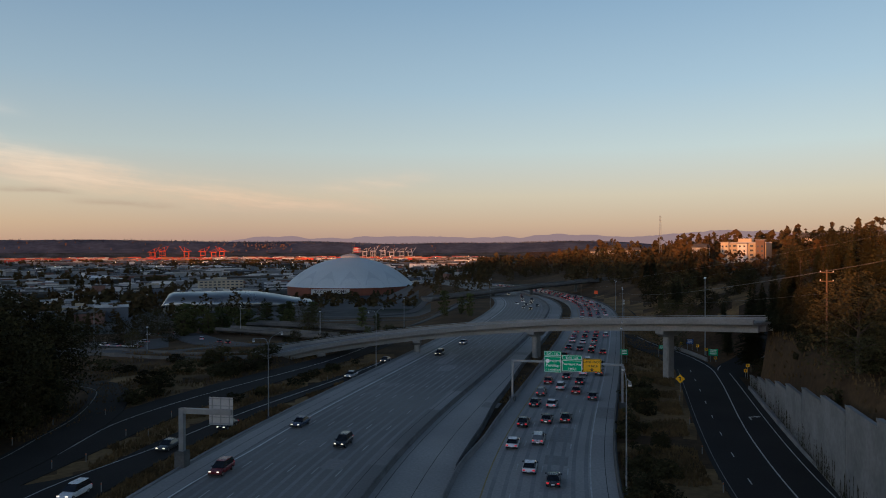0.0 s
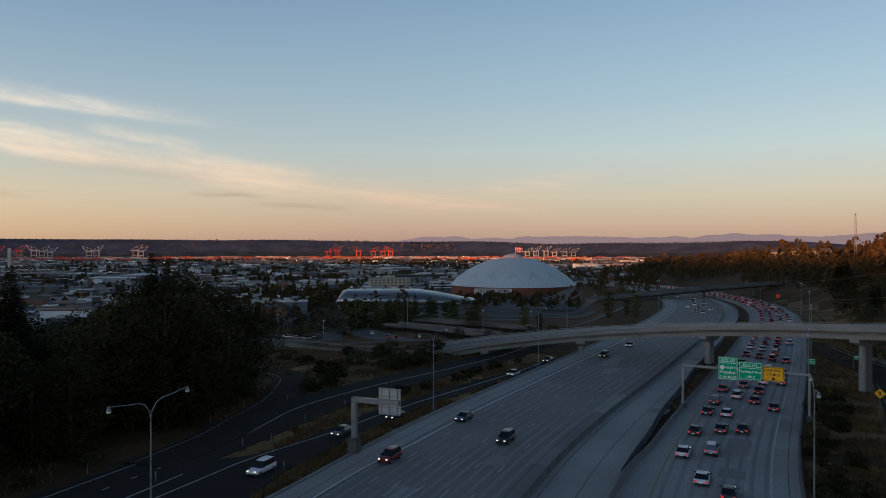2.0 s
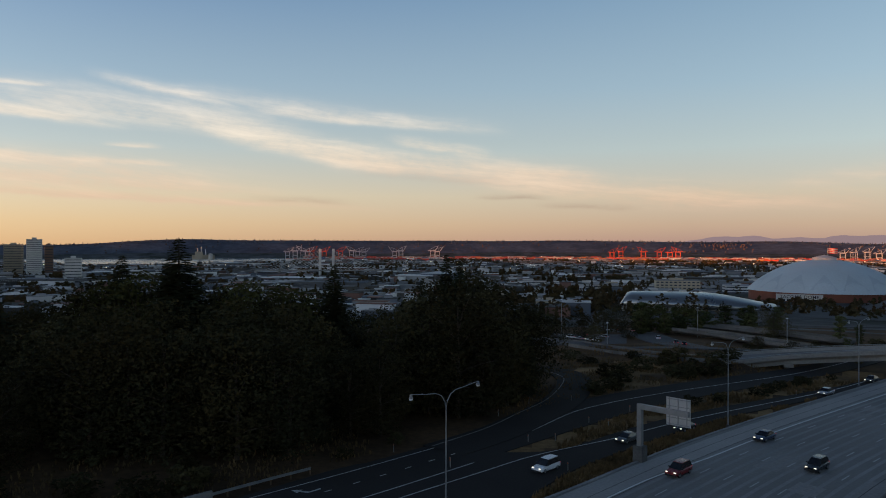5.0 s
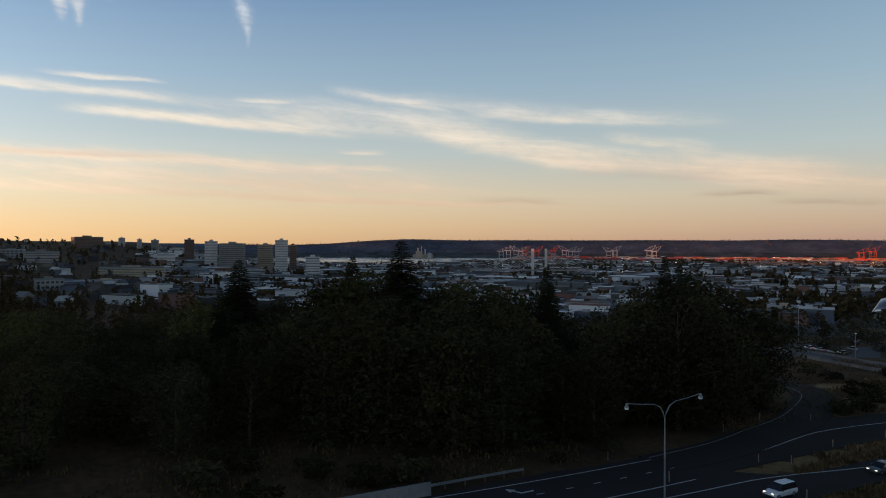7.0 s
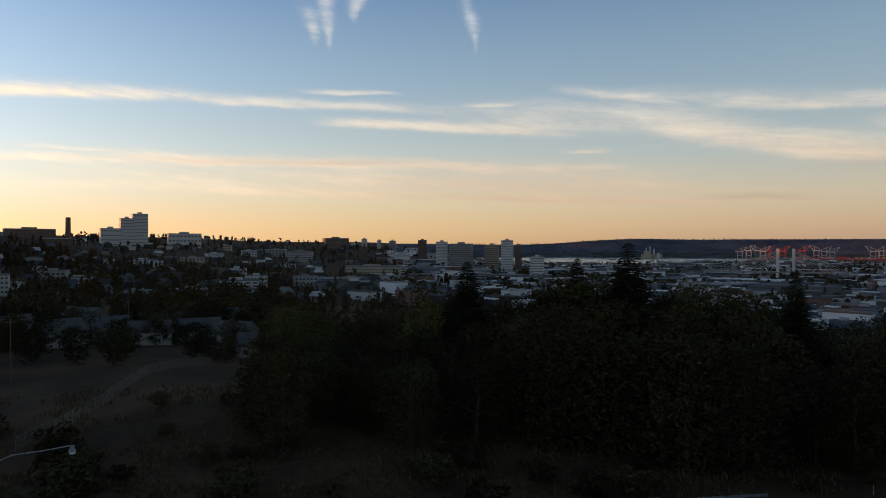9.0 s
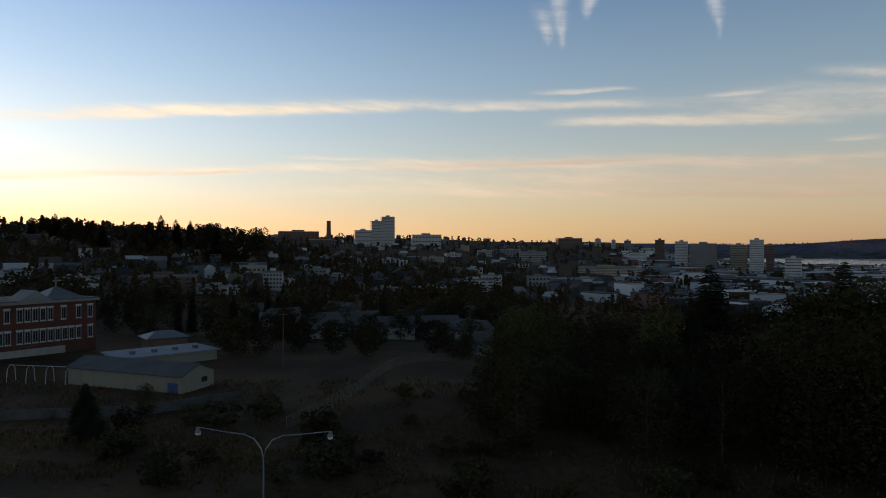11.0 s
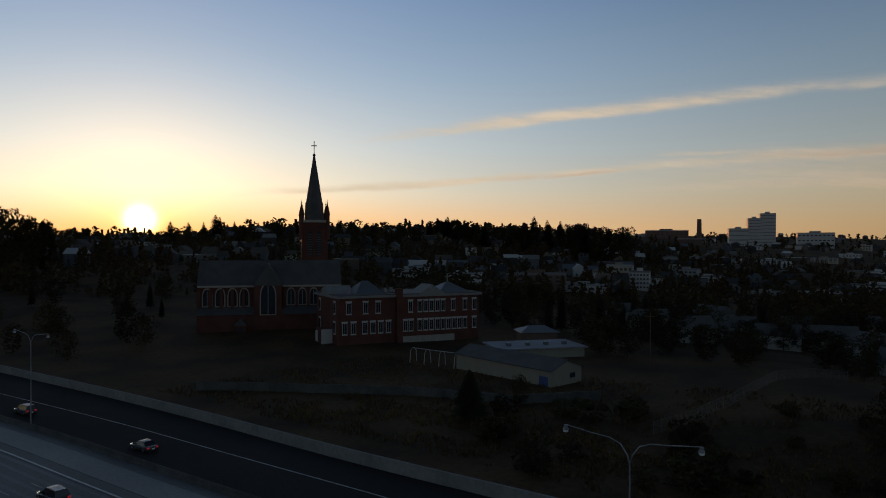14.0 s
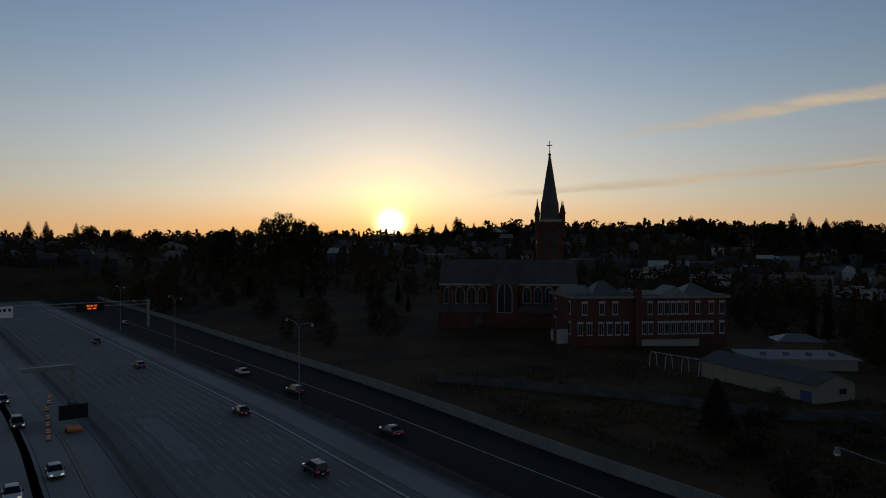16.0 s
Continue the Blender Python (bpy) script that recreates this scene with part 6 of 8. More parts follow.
def block(name, m, w, d, h, material, floors, label, category, group="", roof=None, slim=False, bays=0):
    """A flat-roofed building: body, roof with parapet, plant room, and its windows floor by floor."""
    b = thing(name, m, label, category, group)
    part("wall", Geo().box(-w / 2, -d / 2, -8, w / 2, d / 2, h), material, b)
    g = Geo().box(-w / 2 - 0.2, -d / 2 - 0.2, h, w / 2 + 0.2, d / 2 + 0.2, h + 0.3)
    for x0, y0, x1, y1 in ((-w / 2 - 0.2, -d / 2 - 0.2, w / 2 + 0.2, -d / 2 + 0.3), (-w / 2 - 0.2, d / 2 - 0.3, w / 2 + 0.2, d / 2 + 0.2)):
        g.box(x0, y0, h + 0.3, x1, y1, h + 1.1)
    part("roof", g, roof or M_FLATROOF, b)
    part("plant_room", Geo().box(-w * 0.16, -d * 0.15, h + 0.3, w * 0.14, d * 0.2, h + 0.3 + min(4.0, 0.09 * h + 1.6)), material, b)
    fh = (h - 1.0) / floors
    for k in range(floors):
        z0, z1 = 0.6 + k * fh + fh * (0.45 if slim else 0.34), 0.6 + k * fh + fh * (0.7 if slim else 0.76)
        if bays:
            for i in range(bays):
                x = -w / 2 + w * (i + 0.5) / bays
                part("window", Geo().box(x - 0.3 * w / bays, -d / 2 - 0.08, z0, x + 0.3 * w / bays, -d / 2 + 0.05, z1), M_TOWERGLASS, b)
        else:
            part("window_band", Geo().box(-w / 2 + 0.8, -d / 2 - 0.08, z0, w / 2 - 0.8, d / 2 + 0.08, z1).box(-w / 2 - 0.08, -d / 2 + 0.8, z0, w / 2 + 0.08, d / 2 - 0.8, z1), M_TOWERGLASS, b)
    return b


def make_landmarks():
    # downtown towers: azimuth of centre, range, width in degrees, top elevation, floors, material
    specs = [(71.95, 1500, 1.0, 0.42, 18, M_PALE, "pale slab tower"), (70.35, 1480, 1.95, 0.26, 15, M_STONE, "broad dark grey tower"), (66.6, 1500, 1.08, 0.54, 20, M_PALE, "white ribbed office tower"),
             (67.85, 1520, 1.2, 0.17, 13, M_TAN, "tan stepped tower"), (65.7, 1530, 0.6, 0.14, 12, M_BROWNWALL, "brown tower"), (73.55, 1700, 0.78, 0.55, 10, M_BROWNWALL, "brown brick tower"),
             (64.15, 1400, 1.2, -0.79, 7, M_PALE, "pale low office block"), (80.6, 1900, 2.1, 0.7, 7, M_BROWNWALL, "broad brown block on the rise"), (78.3, 2100, 0.5, 0.65, 9, M_PALE, "pale slim tower"),
             (76.0, 2000, 0.55, 0.5, 9, M_STONE, "grey slim tower"), (77.1, 2100, 0.35, 0.55, 9, M_PALE, "slim tower lit on one side"), (75.2, 1500, 1.4, -0.6, 6, M_PALE, "white stepped block"),
             (77.6, 1050, 5.0, -1.55, 4, M_TAN, "long tan four-storey block"), (79.3, 820, 2.6, -3.1, 3, M_TAN, "tan low block"), (81.8, 800, 2.4, -3.0, 3, M_BLUEGREY, "blue-grey low block"),
             (68.9, 1250, 2.2, -1.8, 3, M_STONE, "grey low block"), (83.5, 1300, 2.4, -0.35, 4, M_STONE, "grey block among trees"), (73.4, 1150, 2.8, -1.7, 2, M_BLUEGREY, "blue-roofed hall")]
    for az, r, wide, top, floors, mat_, label in specs:
        x, y = polar(az, r)
        w = r * math.tan(radians(wide)) * 0.9
        z = ground_z(x, y)
        h = 31 + r * math.tan(radians(top)) - z
        block("office_tower" if h > 30 else "city_block", site(az, r, z, random.Random(int(az * 10)).uniform(-14, 14)), w, w * 0.7, max(6.0, h), mat_, floors, label + " with rows of dark windows", "building", "downtown buildings", slim=True)
    # hospital, chimney and blocks on the ridge
    for az, r, wide, top, floors in ((95.35, 1500, 1.15, 2.45, 10), (96.25, 1495, 1.0, 2.1, 9), (97.35, 1480, 1.5, 1.35, 4), (92.2, 1500, 2.6, 1.0, 3), (102.5, 1300, 3.4, 1.25, 4), (100.8, 1200, 2.0, 0.6, 4)):
        x, y = polar(az, r)
        z = ground_z(x, y) - 3
        block("hospital_block", site(az, r, z, 8), r * math.tan(radians(wide)) * 0.92, 22, 31 + r * math.tan(radians(top)) - z, M_TRIM if az < 98 else M_BROWNWALL, floors, "pale hospital block on the ridge with window bands", "hospital", "hospital on the ridge", slim=True, bays=9)
    x, y = polar(100.1, 1250)
    ch = thing("brick_chimney", pose(x, y, ground_z(x, y)), "tall dark brick chimney on the ridge", "chimney")
    part("shaft", Geo().spin([(4.4, -4), (3.6, 31 + 1250 * math.tan(radians(2.15)) - ground_z(x, y)), (0.1, 31 + 1250 * math.tan(radians(2.15)) - ground_z(x, y))], 12), M_BROWNWALL, ch)
    # mid-distance blocks on the hillside opposite
    for az, r, wide, el0, floors, mat_ in ((88.3, 620, 3.4, -2.6, 3, M_PALE), (91.8, 560, 2.8, -3.3, 2, M_TAN), (95.5, 520, 3.5, -3.3, 2, M_STONE), (99.4, 640, 2.2, -2.2, 3, M_PALE), (104.4, 470, 1.5, -1.9, 4, M_PALE),
                                           (112.5, 430, 4.6, -2.1, 3, M_BROWNWALL), (118.5, 420, 3.0, -3.2, 1, M_PALE), (108.8, 430, 3.5, -3.3, 1, M_PALE), (123.2, 430, 2.0, -2.9, 1, M_PALE), (121.4, 460, 2.0, -1.5, 2, M_PALE), (106, 560, 2.0, -1.2, 2, M_TAN),
                                           (98.7, 950, 3.2, -1.00, 2, M_PALE), (95.1, 972, 2.2, -0.95, 2, M_PALE), (91.6, 1040, 1.7, -0.80, 3, M_TAN), (85.3, 1422, 1.6, 0.05, 3, M_STONE), (88.3, 815, 1.5, -1.30, 2, M_PALE), (102.3, 1737, 1.8, 0.75, 3, M_PALE), (101.0, 635, 1.9, -1.70, 2, M_STONE), (86.8, 680, 1.6, -1.60, 2, M_PALE), (90.0, 1175, 1.3, -0.50, 2, M_PALE),
                                           (93.5, 1445, 1.3, 0.10, 2, M_TAN), (97.0, 1602, 1.6, 0.45, 2, M_PALE), (99.5, 1670, 1.1, 0.60, 3, M_PALE), (83.0, 725, 1.8, -1.50, 2, M_STONE), (87.4, 1355, 1.2, -0.10, 2, M_PALE), (96.2, 1265, 1.2, -0.30, 2, M_PALE), (104.2, 1310, 1.4, -0.20, 2, M_PALE), (89.2, 1535, 1.0, 0.30, 2, M_TAN)):
        x, y = polar(az, r)
        w = r * math.tan(radians(wide))
        z = ground_z(x, y)
        block("hillside_block", site(az, r, z, random.Random(int(az * 7)).uniform(-20, 20)), w, min(w * 0.5, 16), min(4.2 * floors + 1.5, max(4.0, 31 + r * math.tan(radians(el0)) - z)), mat_, floors, "low flat-roofed block among dark trees", "building", "hillside buildings", bays=6)
    # valley: office block near the arena, apartment block on the lit hill
    x, y = polar(17.7, 980)
    block("office_block", site(17.7, 980, ground_z(x, y), 6), 56, 24, 31 + 980 * math.tan(radians(-2.5)) - ground_z(x, y), M_TAN, 4, "tan four-storey office block with window rows", "building", "valley buildings", bays=10)
    x, y = polar(-23.5, 600)
    z = 31 + 600 * math.tan(radians(-1.5))
    block("apartment_block", site(-23.5, 600, z - 3, -18), 34, 14, 600 * math.tan(radians(0.3)) + 34 - z, M_TAN, 6, "six-storey tan apartment block lit by low sun", "apartment block", "hill buildings", bays=8)
    apartment = bpy.data.objects["apartment_block"]
    top = 600 * math.tan(radians(0.3)) + 34 - z
    for x, wide, up, mat_ in ((-13.5, 6.0, 0.8, M_TAN), (13.2, 6.4, 2.4, M_BROWNWALL), (0.0, 7.0, -0.4, M_PALE)):
        bay = part("bay", Geo().box(x - wide / 2, -9.4, -8, x + wide / 2, -7.0, top + up), mat_, apartment)
        part("bay_roof", Geo().box(x - wide / 2 - 0.6, -10.2, top + up, x + wide / 2 + 0.6, -6.0, top + up + 0.5), M_FLATROOF, bay)
        for k in range(6):
            for q in (-0.25, 0.25):
                part("bay_window", Geo().box(x + q * wide - 0.7, -9.48, 1.4 + k * (top - 1) / 6, x + q * wide + 0.7, -9.36, 2.9 + k * (top - 1) / 6), M_TOWERGLASS, bay)
    for az, r, w in ((-20.3, 640, 12), (-28.2, 520, 16), (-30.4, 560, 18), (-31.6, 600, 14), (-15.2, 900, 18), (-12.2, 1000, 16), (-13.4, 940, 12)):
        x, y = polar(az, r)
        house(site(az, r, ground_z(x, y) + 6, 20), w, 9, 6.5, "pale house among trees on the lit hill", "hill houses")
    # radio mast on the hill
    m = thing("radio_mast", site(-17.3, 900), "slim red and white lattice radio mast", "mast")
    top = 31 + 900 * math.tan(radians(2.5)) - ground_z(*polar(-17.3, 900))
    for k in range(3):
        a = 2 * math.pi * k / 3
        part("mast_leg", Geo().tube([(1.6 * math.cos(a), 1.6 * math.sin(a), 0), (0.7 * math.cos(a), 0.7 * math.sin(a), top)], 0.22, 4), M_STEEL, m)
    for i in range(12):
        z0 = top * i / 12
        r_ = 1.6 - 0.9 * i / 12
        part("brace", Geo().tube([(r_, 0, z0), (-r_ * 0.5, r_ * 0.87, z0 + top / 12)], 0.12, 4), M_STEEL, m)


M_HOUSEWALL = surface("painted_house_wall", (0.3, 0.285, 0.26), 0.9, 0.15, 0.2, 2.0, 0.05, spread=0.6)
M_BLUEGREY = surface("blue_grey_wall", (0.16, 0.2, 0.26), 0.85, 0.15, 0.05, 0.7, 0.05)


def house(m, w, d, h, label, group):
    b = thing("house", m, label, "house", group)
    part("wall", Geo().box(-w / 2, -d / 2, -6, w / 2, d / 2, h), M_HOUSEWALL, b)
    part("roof", gable(Geo(), -w / 2 - 0.5, -d / 2 - 0.6, w / 2 + 0.5, d / 2 + 0.6, h, h + d * 0.38), M_SLATE, b)
    for k in range(max(2, int(w / 4))):
        x = -w / 2 + w * (k + 0.5) / max(2, int(w / 4))
        part("window", Geo().box(x - 0.6, -d / 2 - 0.06, h * 0.45, x + 0.6, -d / 2 + 0.05, h * 0.75), M_TOWERGLASS, b)
    return b


make_landmarks()


def make_slope_homes():
    """Houses, a pole and a fence on the slope below the ridge."""
    rng = random.Random(41)
    for az, r, w in ((86.5, 205, 11), (88.4, 232, 12), (91.0, 250, 13), (94.5, 240, 12), (97.5, 262, 14), (100.5, 235, 12), (103.5, 268, 13), (106, 300, 14), (84.0, 250, 11), (93, 300, 13), (99, 320, 15), (89, 330, 14)):
        house(site(az, r, None, rng.uniform(-50, 50)), w, 9, rng.uniform(3.5, 5.5), "small house with a gabled roof among dark trees", "slope houses")
    for az, r, top in ((103.4, 165, -4.9), (96.0, 300, -3.2), (110.2, 240, -6.0)):
        x, y = polar(az, r)
        z = ground_z(x, y)
        h = 31.5 + r * math.tan(radians(top)) - z
        p = thing("utility_pole", pose(x, y, z, 0, 0, az + 20), "weathered wooden utility pole with a cross-arm", "utility pole", "utility poles")
        part("pole", Geo().tube([(0, 0, -1), (0, 0, h)], [0.17, 0.11], 8), M_WOODPOLE, p)
        part("cross_arm", Geo().box(-1.1, -0.07, h - 0.8, 1.1, 0.07, h - 0.64), M_WOODPOLE, p)
    f = thing("chain_link_fence", pose(0, 0, 0), "grey chain-link fence climbing the dry slope", "fence")
    pts = [(103, 112), (100, 118), (97.5, 128), (96, 142), (94.5, 158), (92, 168), (89.5, 172)]
    last = None
    for (a0, r0), (a1, r1) in zip(pts, pts[1:]):
        for i in range(5):
            t = i / 5
            x, y = polar(a0 + (a1 - a0) * t, r0 + (r1 - r0) * t)
            z = ground_z(x, y)
            part("post", Geo().tube([(x, y, z - 0.4), (x, y, z + 2.1)], 0.035, 6), M_WIRE, f)
            if last:
                part("top_rail", Geo().tube([last, (x, y, z + 2.0)], 0.02, 5), M_WIRE, f)
                g = Geo()
                for q in range(9):
                    w0, w1 = q / 9, min(1.0, (q + 1.6) / 9)
                    pa = Vector(last).lerp(Vector((x, y, z + 2.0)), w0)
                    pb = Vector(last).lerp(Vector((x, y, z + 2.0)), w1)
                    g.tube([pa, pb - Vector((0, 0, 1.9))], 0.012, 3, False).tube([pb, pa - Vector((0, 0, 1.9))], 0.008, 3, False)
                part("wire_mesh", g, M_WIRE, f)
            last = (x, y, z + 2.0)


make_slope_homes()

# ---- the valley city, the port and the bay ----
M_CITY = islands("painted_walls_and_roofs", [(0.28, 0.285, 0.29), (0.12, 0.122, 0.125), (0.06, 0.06, 0.062), (0.5, 0.5, 0.5), (0.09, 0.086, 0.075), (0.17, 0.18, 0.195), (0.33, 0.33, 0.33), (0.68, 0.68, 0.67), (0.18, 0.1, 0.08), (0.11, 0.125, 0.15), (0.05, 0.049, 0.047)], 0.8)
M_HOUSES = islands("house_walls_and_roofs", [(0.18, 0.176, 0.168), (0.055, 0.053, 0.05), (0.075, 0.075, 0.08), (0.08, 0.065, 0.055), (0.46, 0.46, 0.44), (0.11, 0.12, 0.135), (0.04, 0.04, 0.042), (0.17, 0.14, 0.1), (0.055, 0.055, 0.055), (0.1, 0.086, 0.072)], 0.85)
M_PORTBOX = islands("port_containers", [(0.6, 0.08, 0.05), (0.55, 0.2, 0.06), (0.36, 0.06, 0.05), (0.5, 0.45, 0.4), (0.12, 0.15, 0.24), (0.68, 0.64, 0.6), (0.45, 0.1, 0.06), (0.2, 0.12, 0.09)], 0.7)
M_CRANERED = surface("orange_red_crane_paint", (0.68, 0.1, 0.04), 0.6, 0.15, 0.05, 0.5, 0.0)
M_CRANEPALE = surface("pale_crane_paint", (0.5, 0.5, 0.52), 0.6, 0.15, 0.05, 0.5, 0.0)
M_LAMP = glow("far_lamp", (1.0, 0.8, 0.5), 4.0)


def make_city():
    rng = random.Random(77)
    lots = Geo()
    # separate nearer halls first
    placed = []
    for i in range(120):
        a, r = rng.uniform(1, 36), rng.uniform(620, 1300)
        x, y = polar(a, r)
        if any((x - p) ** 2 + (y - q) ** 2 < 48 ** 2 for p, q in placed) or (x - polar(7.57, 898)[0]) ** 2 + (y - polar(7.57, 898)[1]) ** 2 < 150 ** 2:
            continue
        if (x - polar(16.3, 640)[0]) ** 2 + (y - polar(16.3, 640)[1]) ** 2 < 110 ** 2 or len(placed) > 34:
            continue
        if 1 < a < 13.5 and r < 1010 or 9 < a < 24 and r < 760:
            continue
        placed.append((x, y))
        w, d, h = rng.uniform(26, 60), rng.uniform(14, 26), rng.uniform(5, 9.5)
        if abs(a - 17.7) < 3 and r < 980:
            h = 6
        block("warehouse", pose(x, y, ground_z(x, y), 0, 0, 24 + rng.choice((0, 90)) * 0 + rng.uniform(-4, 4)), w, d, h, rng.choice((M_PALE, M_STONE, M_PALE, M_TAN, M_PALE)), max(1, int(h / 3.6)),
              "flat-roofed commercial hall with window bands in the valley", "building", "valley buildings")
    for i in range(3600):
        a = rng.uniform(-3, 76)
        r = 560 + 3500 * rng.random() ** 1.15
        x, y = polar(a, r)
        if any((x - p) ** 2 + (y - q) ** 2 < 45 ** 2 for p, q in placed) or (x - polar(7.57, 898)[0]) ** 2 + (y - polar(7.57, 898)[1]) ** 2 < 130 ** 2:
            continue
        if (x - polar(16.3, 640)[0]) ** 2 + (y - polar(16.3, 640)[1]) ** 2 < 95 ** 2 or in_bay(x, y):
            continue
        if a < 1.5 and r < 1100 or 1 < a < 13.5 and r < 1010 or 9 < a < 24 and r < 760:
            continue
        big = rng.random() < 0.14 and r > 1100
        w, d = (rng.uniform(60, 150), rng.uniform(25, 60)) if big else (rng.uniform(9, 34), rng.uniform(8, 20))
        h = rng.uniform(6, 12) if big else rng.uniform(4, 12)
        z = ground_z(x, y)
        m = pose(x, y, z, 0, 0, 24 + rng.choice((0, 0, 90)) + rng.uniform(-3, 3))
        lots.box(-w / 2, -d / 2, -3, w / 2, d / 2, h, m)
        lots.box(-w / 2 - 0.4, -d / 2 - 0.4, h, w / 2 + 0.4, d / 2 + 0.4, h + 0.6, m)
        if rng.random() < 0.5:
            lots.box(-w * 0.3, -d * 0.2, h + 0.6, -w * 0.1, d * 0.2, h + 2.4, m)
    tagged(part("valley_buildings", lots, M_CITY), "hundreds of low flat-roofed buildings on the valley floor", "buildings", "", "stuff")
    homes = Geo()
    for i in range(640):
        a = rng.uniform(76, 172)
        r = rng.uniform(430, 1100) if a > 100 else rng.uniform(540, 2300)
        x, y = polar(a, r)
        s, o = road_coords(x, y)
        if abs(o) < 70 and s > -450:
            continue
        w, d, h = rng.uniform(8, 14), rng.uniform(7, 10), rng.uniform(4, 7)
        if rng.random() < 0.14:
            w, d = w * 2.4, d * 1.6
        z = ground_z(x, y)
        m = pose(x, y, z, 0, 0, rng.choice((0, 90)) + 30 + rng.uniform(-8, 8))
        homes.box(-w / 2, -d / 2, -4, w / 2, d / 2, h, m)
        if w < 19:
            q = len(homes.v)
            gable(homes, -w / 2 - 0.4, -d / 2 - 0.5, w / 2 + 0.4, d / 2 + 0.5, h, h + d * 0.4)
            for k in range(q, len(homes.v)):
                homes.v[k] = tuple(m @ Vector(homes.v[k]))
        else:
            homes.box(-w / 2 - 0.3, -d / 2 - 0.3, h, w / 2 + 0.3, d / 2 + 0.3, h + 0.5, m)
    tagged(part("hillside_houses", homes, M_HOUSES), "many small houses and blocks on the hillside", "houses", "", "stuff")
    hill = Geo()
    for i in range(170):
        a, r = rng.uniform(12.2, 17.5) if i < 60 else rng.choice((3, 21, 27, 34, 41, 49, 57, 63)) + rng.gauss(0, 2.0), rng.uniform(4520, 4760)
        x, y = polar(a, r)
        z = ground_z(x, y)
        w = rng.uniform(4, 9)
        hill.box(-w / 2, -4, -4, w / 2, 4, 4.6, pose(x, y, z, 0, 0, a))
    tagged(part("hill_houses", hill, M_BROWNWALL), "tiny houses on the far wooded hills", "houses", "", "stuff")


def in_bay(x, y):
    r, a = math.hypot(x, y), math.degrees(math.atan2(-x, y))
    return 47.5 < a < 69 and r > 2450 + 110 * abs(a - 60) and r < 4420


def make_bay():
    g = Geo()
    pts = [polar(47.5, 3900)] + [polar(a, 2450 + 110 * abs(a - 60)) for a in (50, 55, 60, 64, 69)] + [polar(a, 4450) for a in (69, 64, 58, 53, 47.5)]
    g.prism(pts, -33.2, -32.2)
    setting("water", g, M_WATER, "calm pale blue bay water beyond the city", "water")


def crane_model(material, label):
    c = thing("container_crane", pose(0, 0, -400), label, "crane", "port cranes")
    for x in (-12, 12):
        for y in (-9, 9):
            part("crane_leg", Geo().box(x - 0.9, y - 0.9, 0, x + 0.9, y + 0.9, 44), material, c)
    part("cross_beam", Geo().box(-13, -10, 20, 13, -7, 23).box(-13, 7, 20, 13, 10, 23).box(-13, -10, 42, 13, 10, 45), material, c)
    part("boom", Geo().tube([(-26, 0, 46), (16, 0, 46)], 1.4, 4).tube([(16, 0, 46), (36, 0, 74)], 1.2, 4), material, c)
    part("mast", Geo().tube([(8, -7, 45), (10, 0, 66)], 0.8, 4).tube([(8, 7, 45), (10, 0, 66)], 0.8, 4).tube([(10, 0, 66), (-24, 0, 47)], 0.8, 4).tube([(10, 0, 66), (34, 0, 72)], 0.6, 4), material, c)
    return c


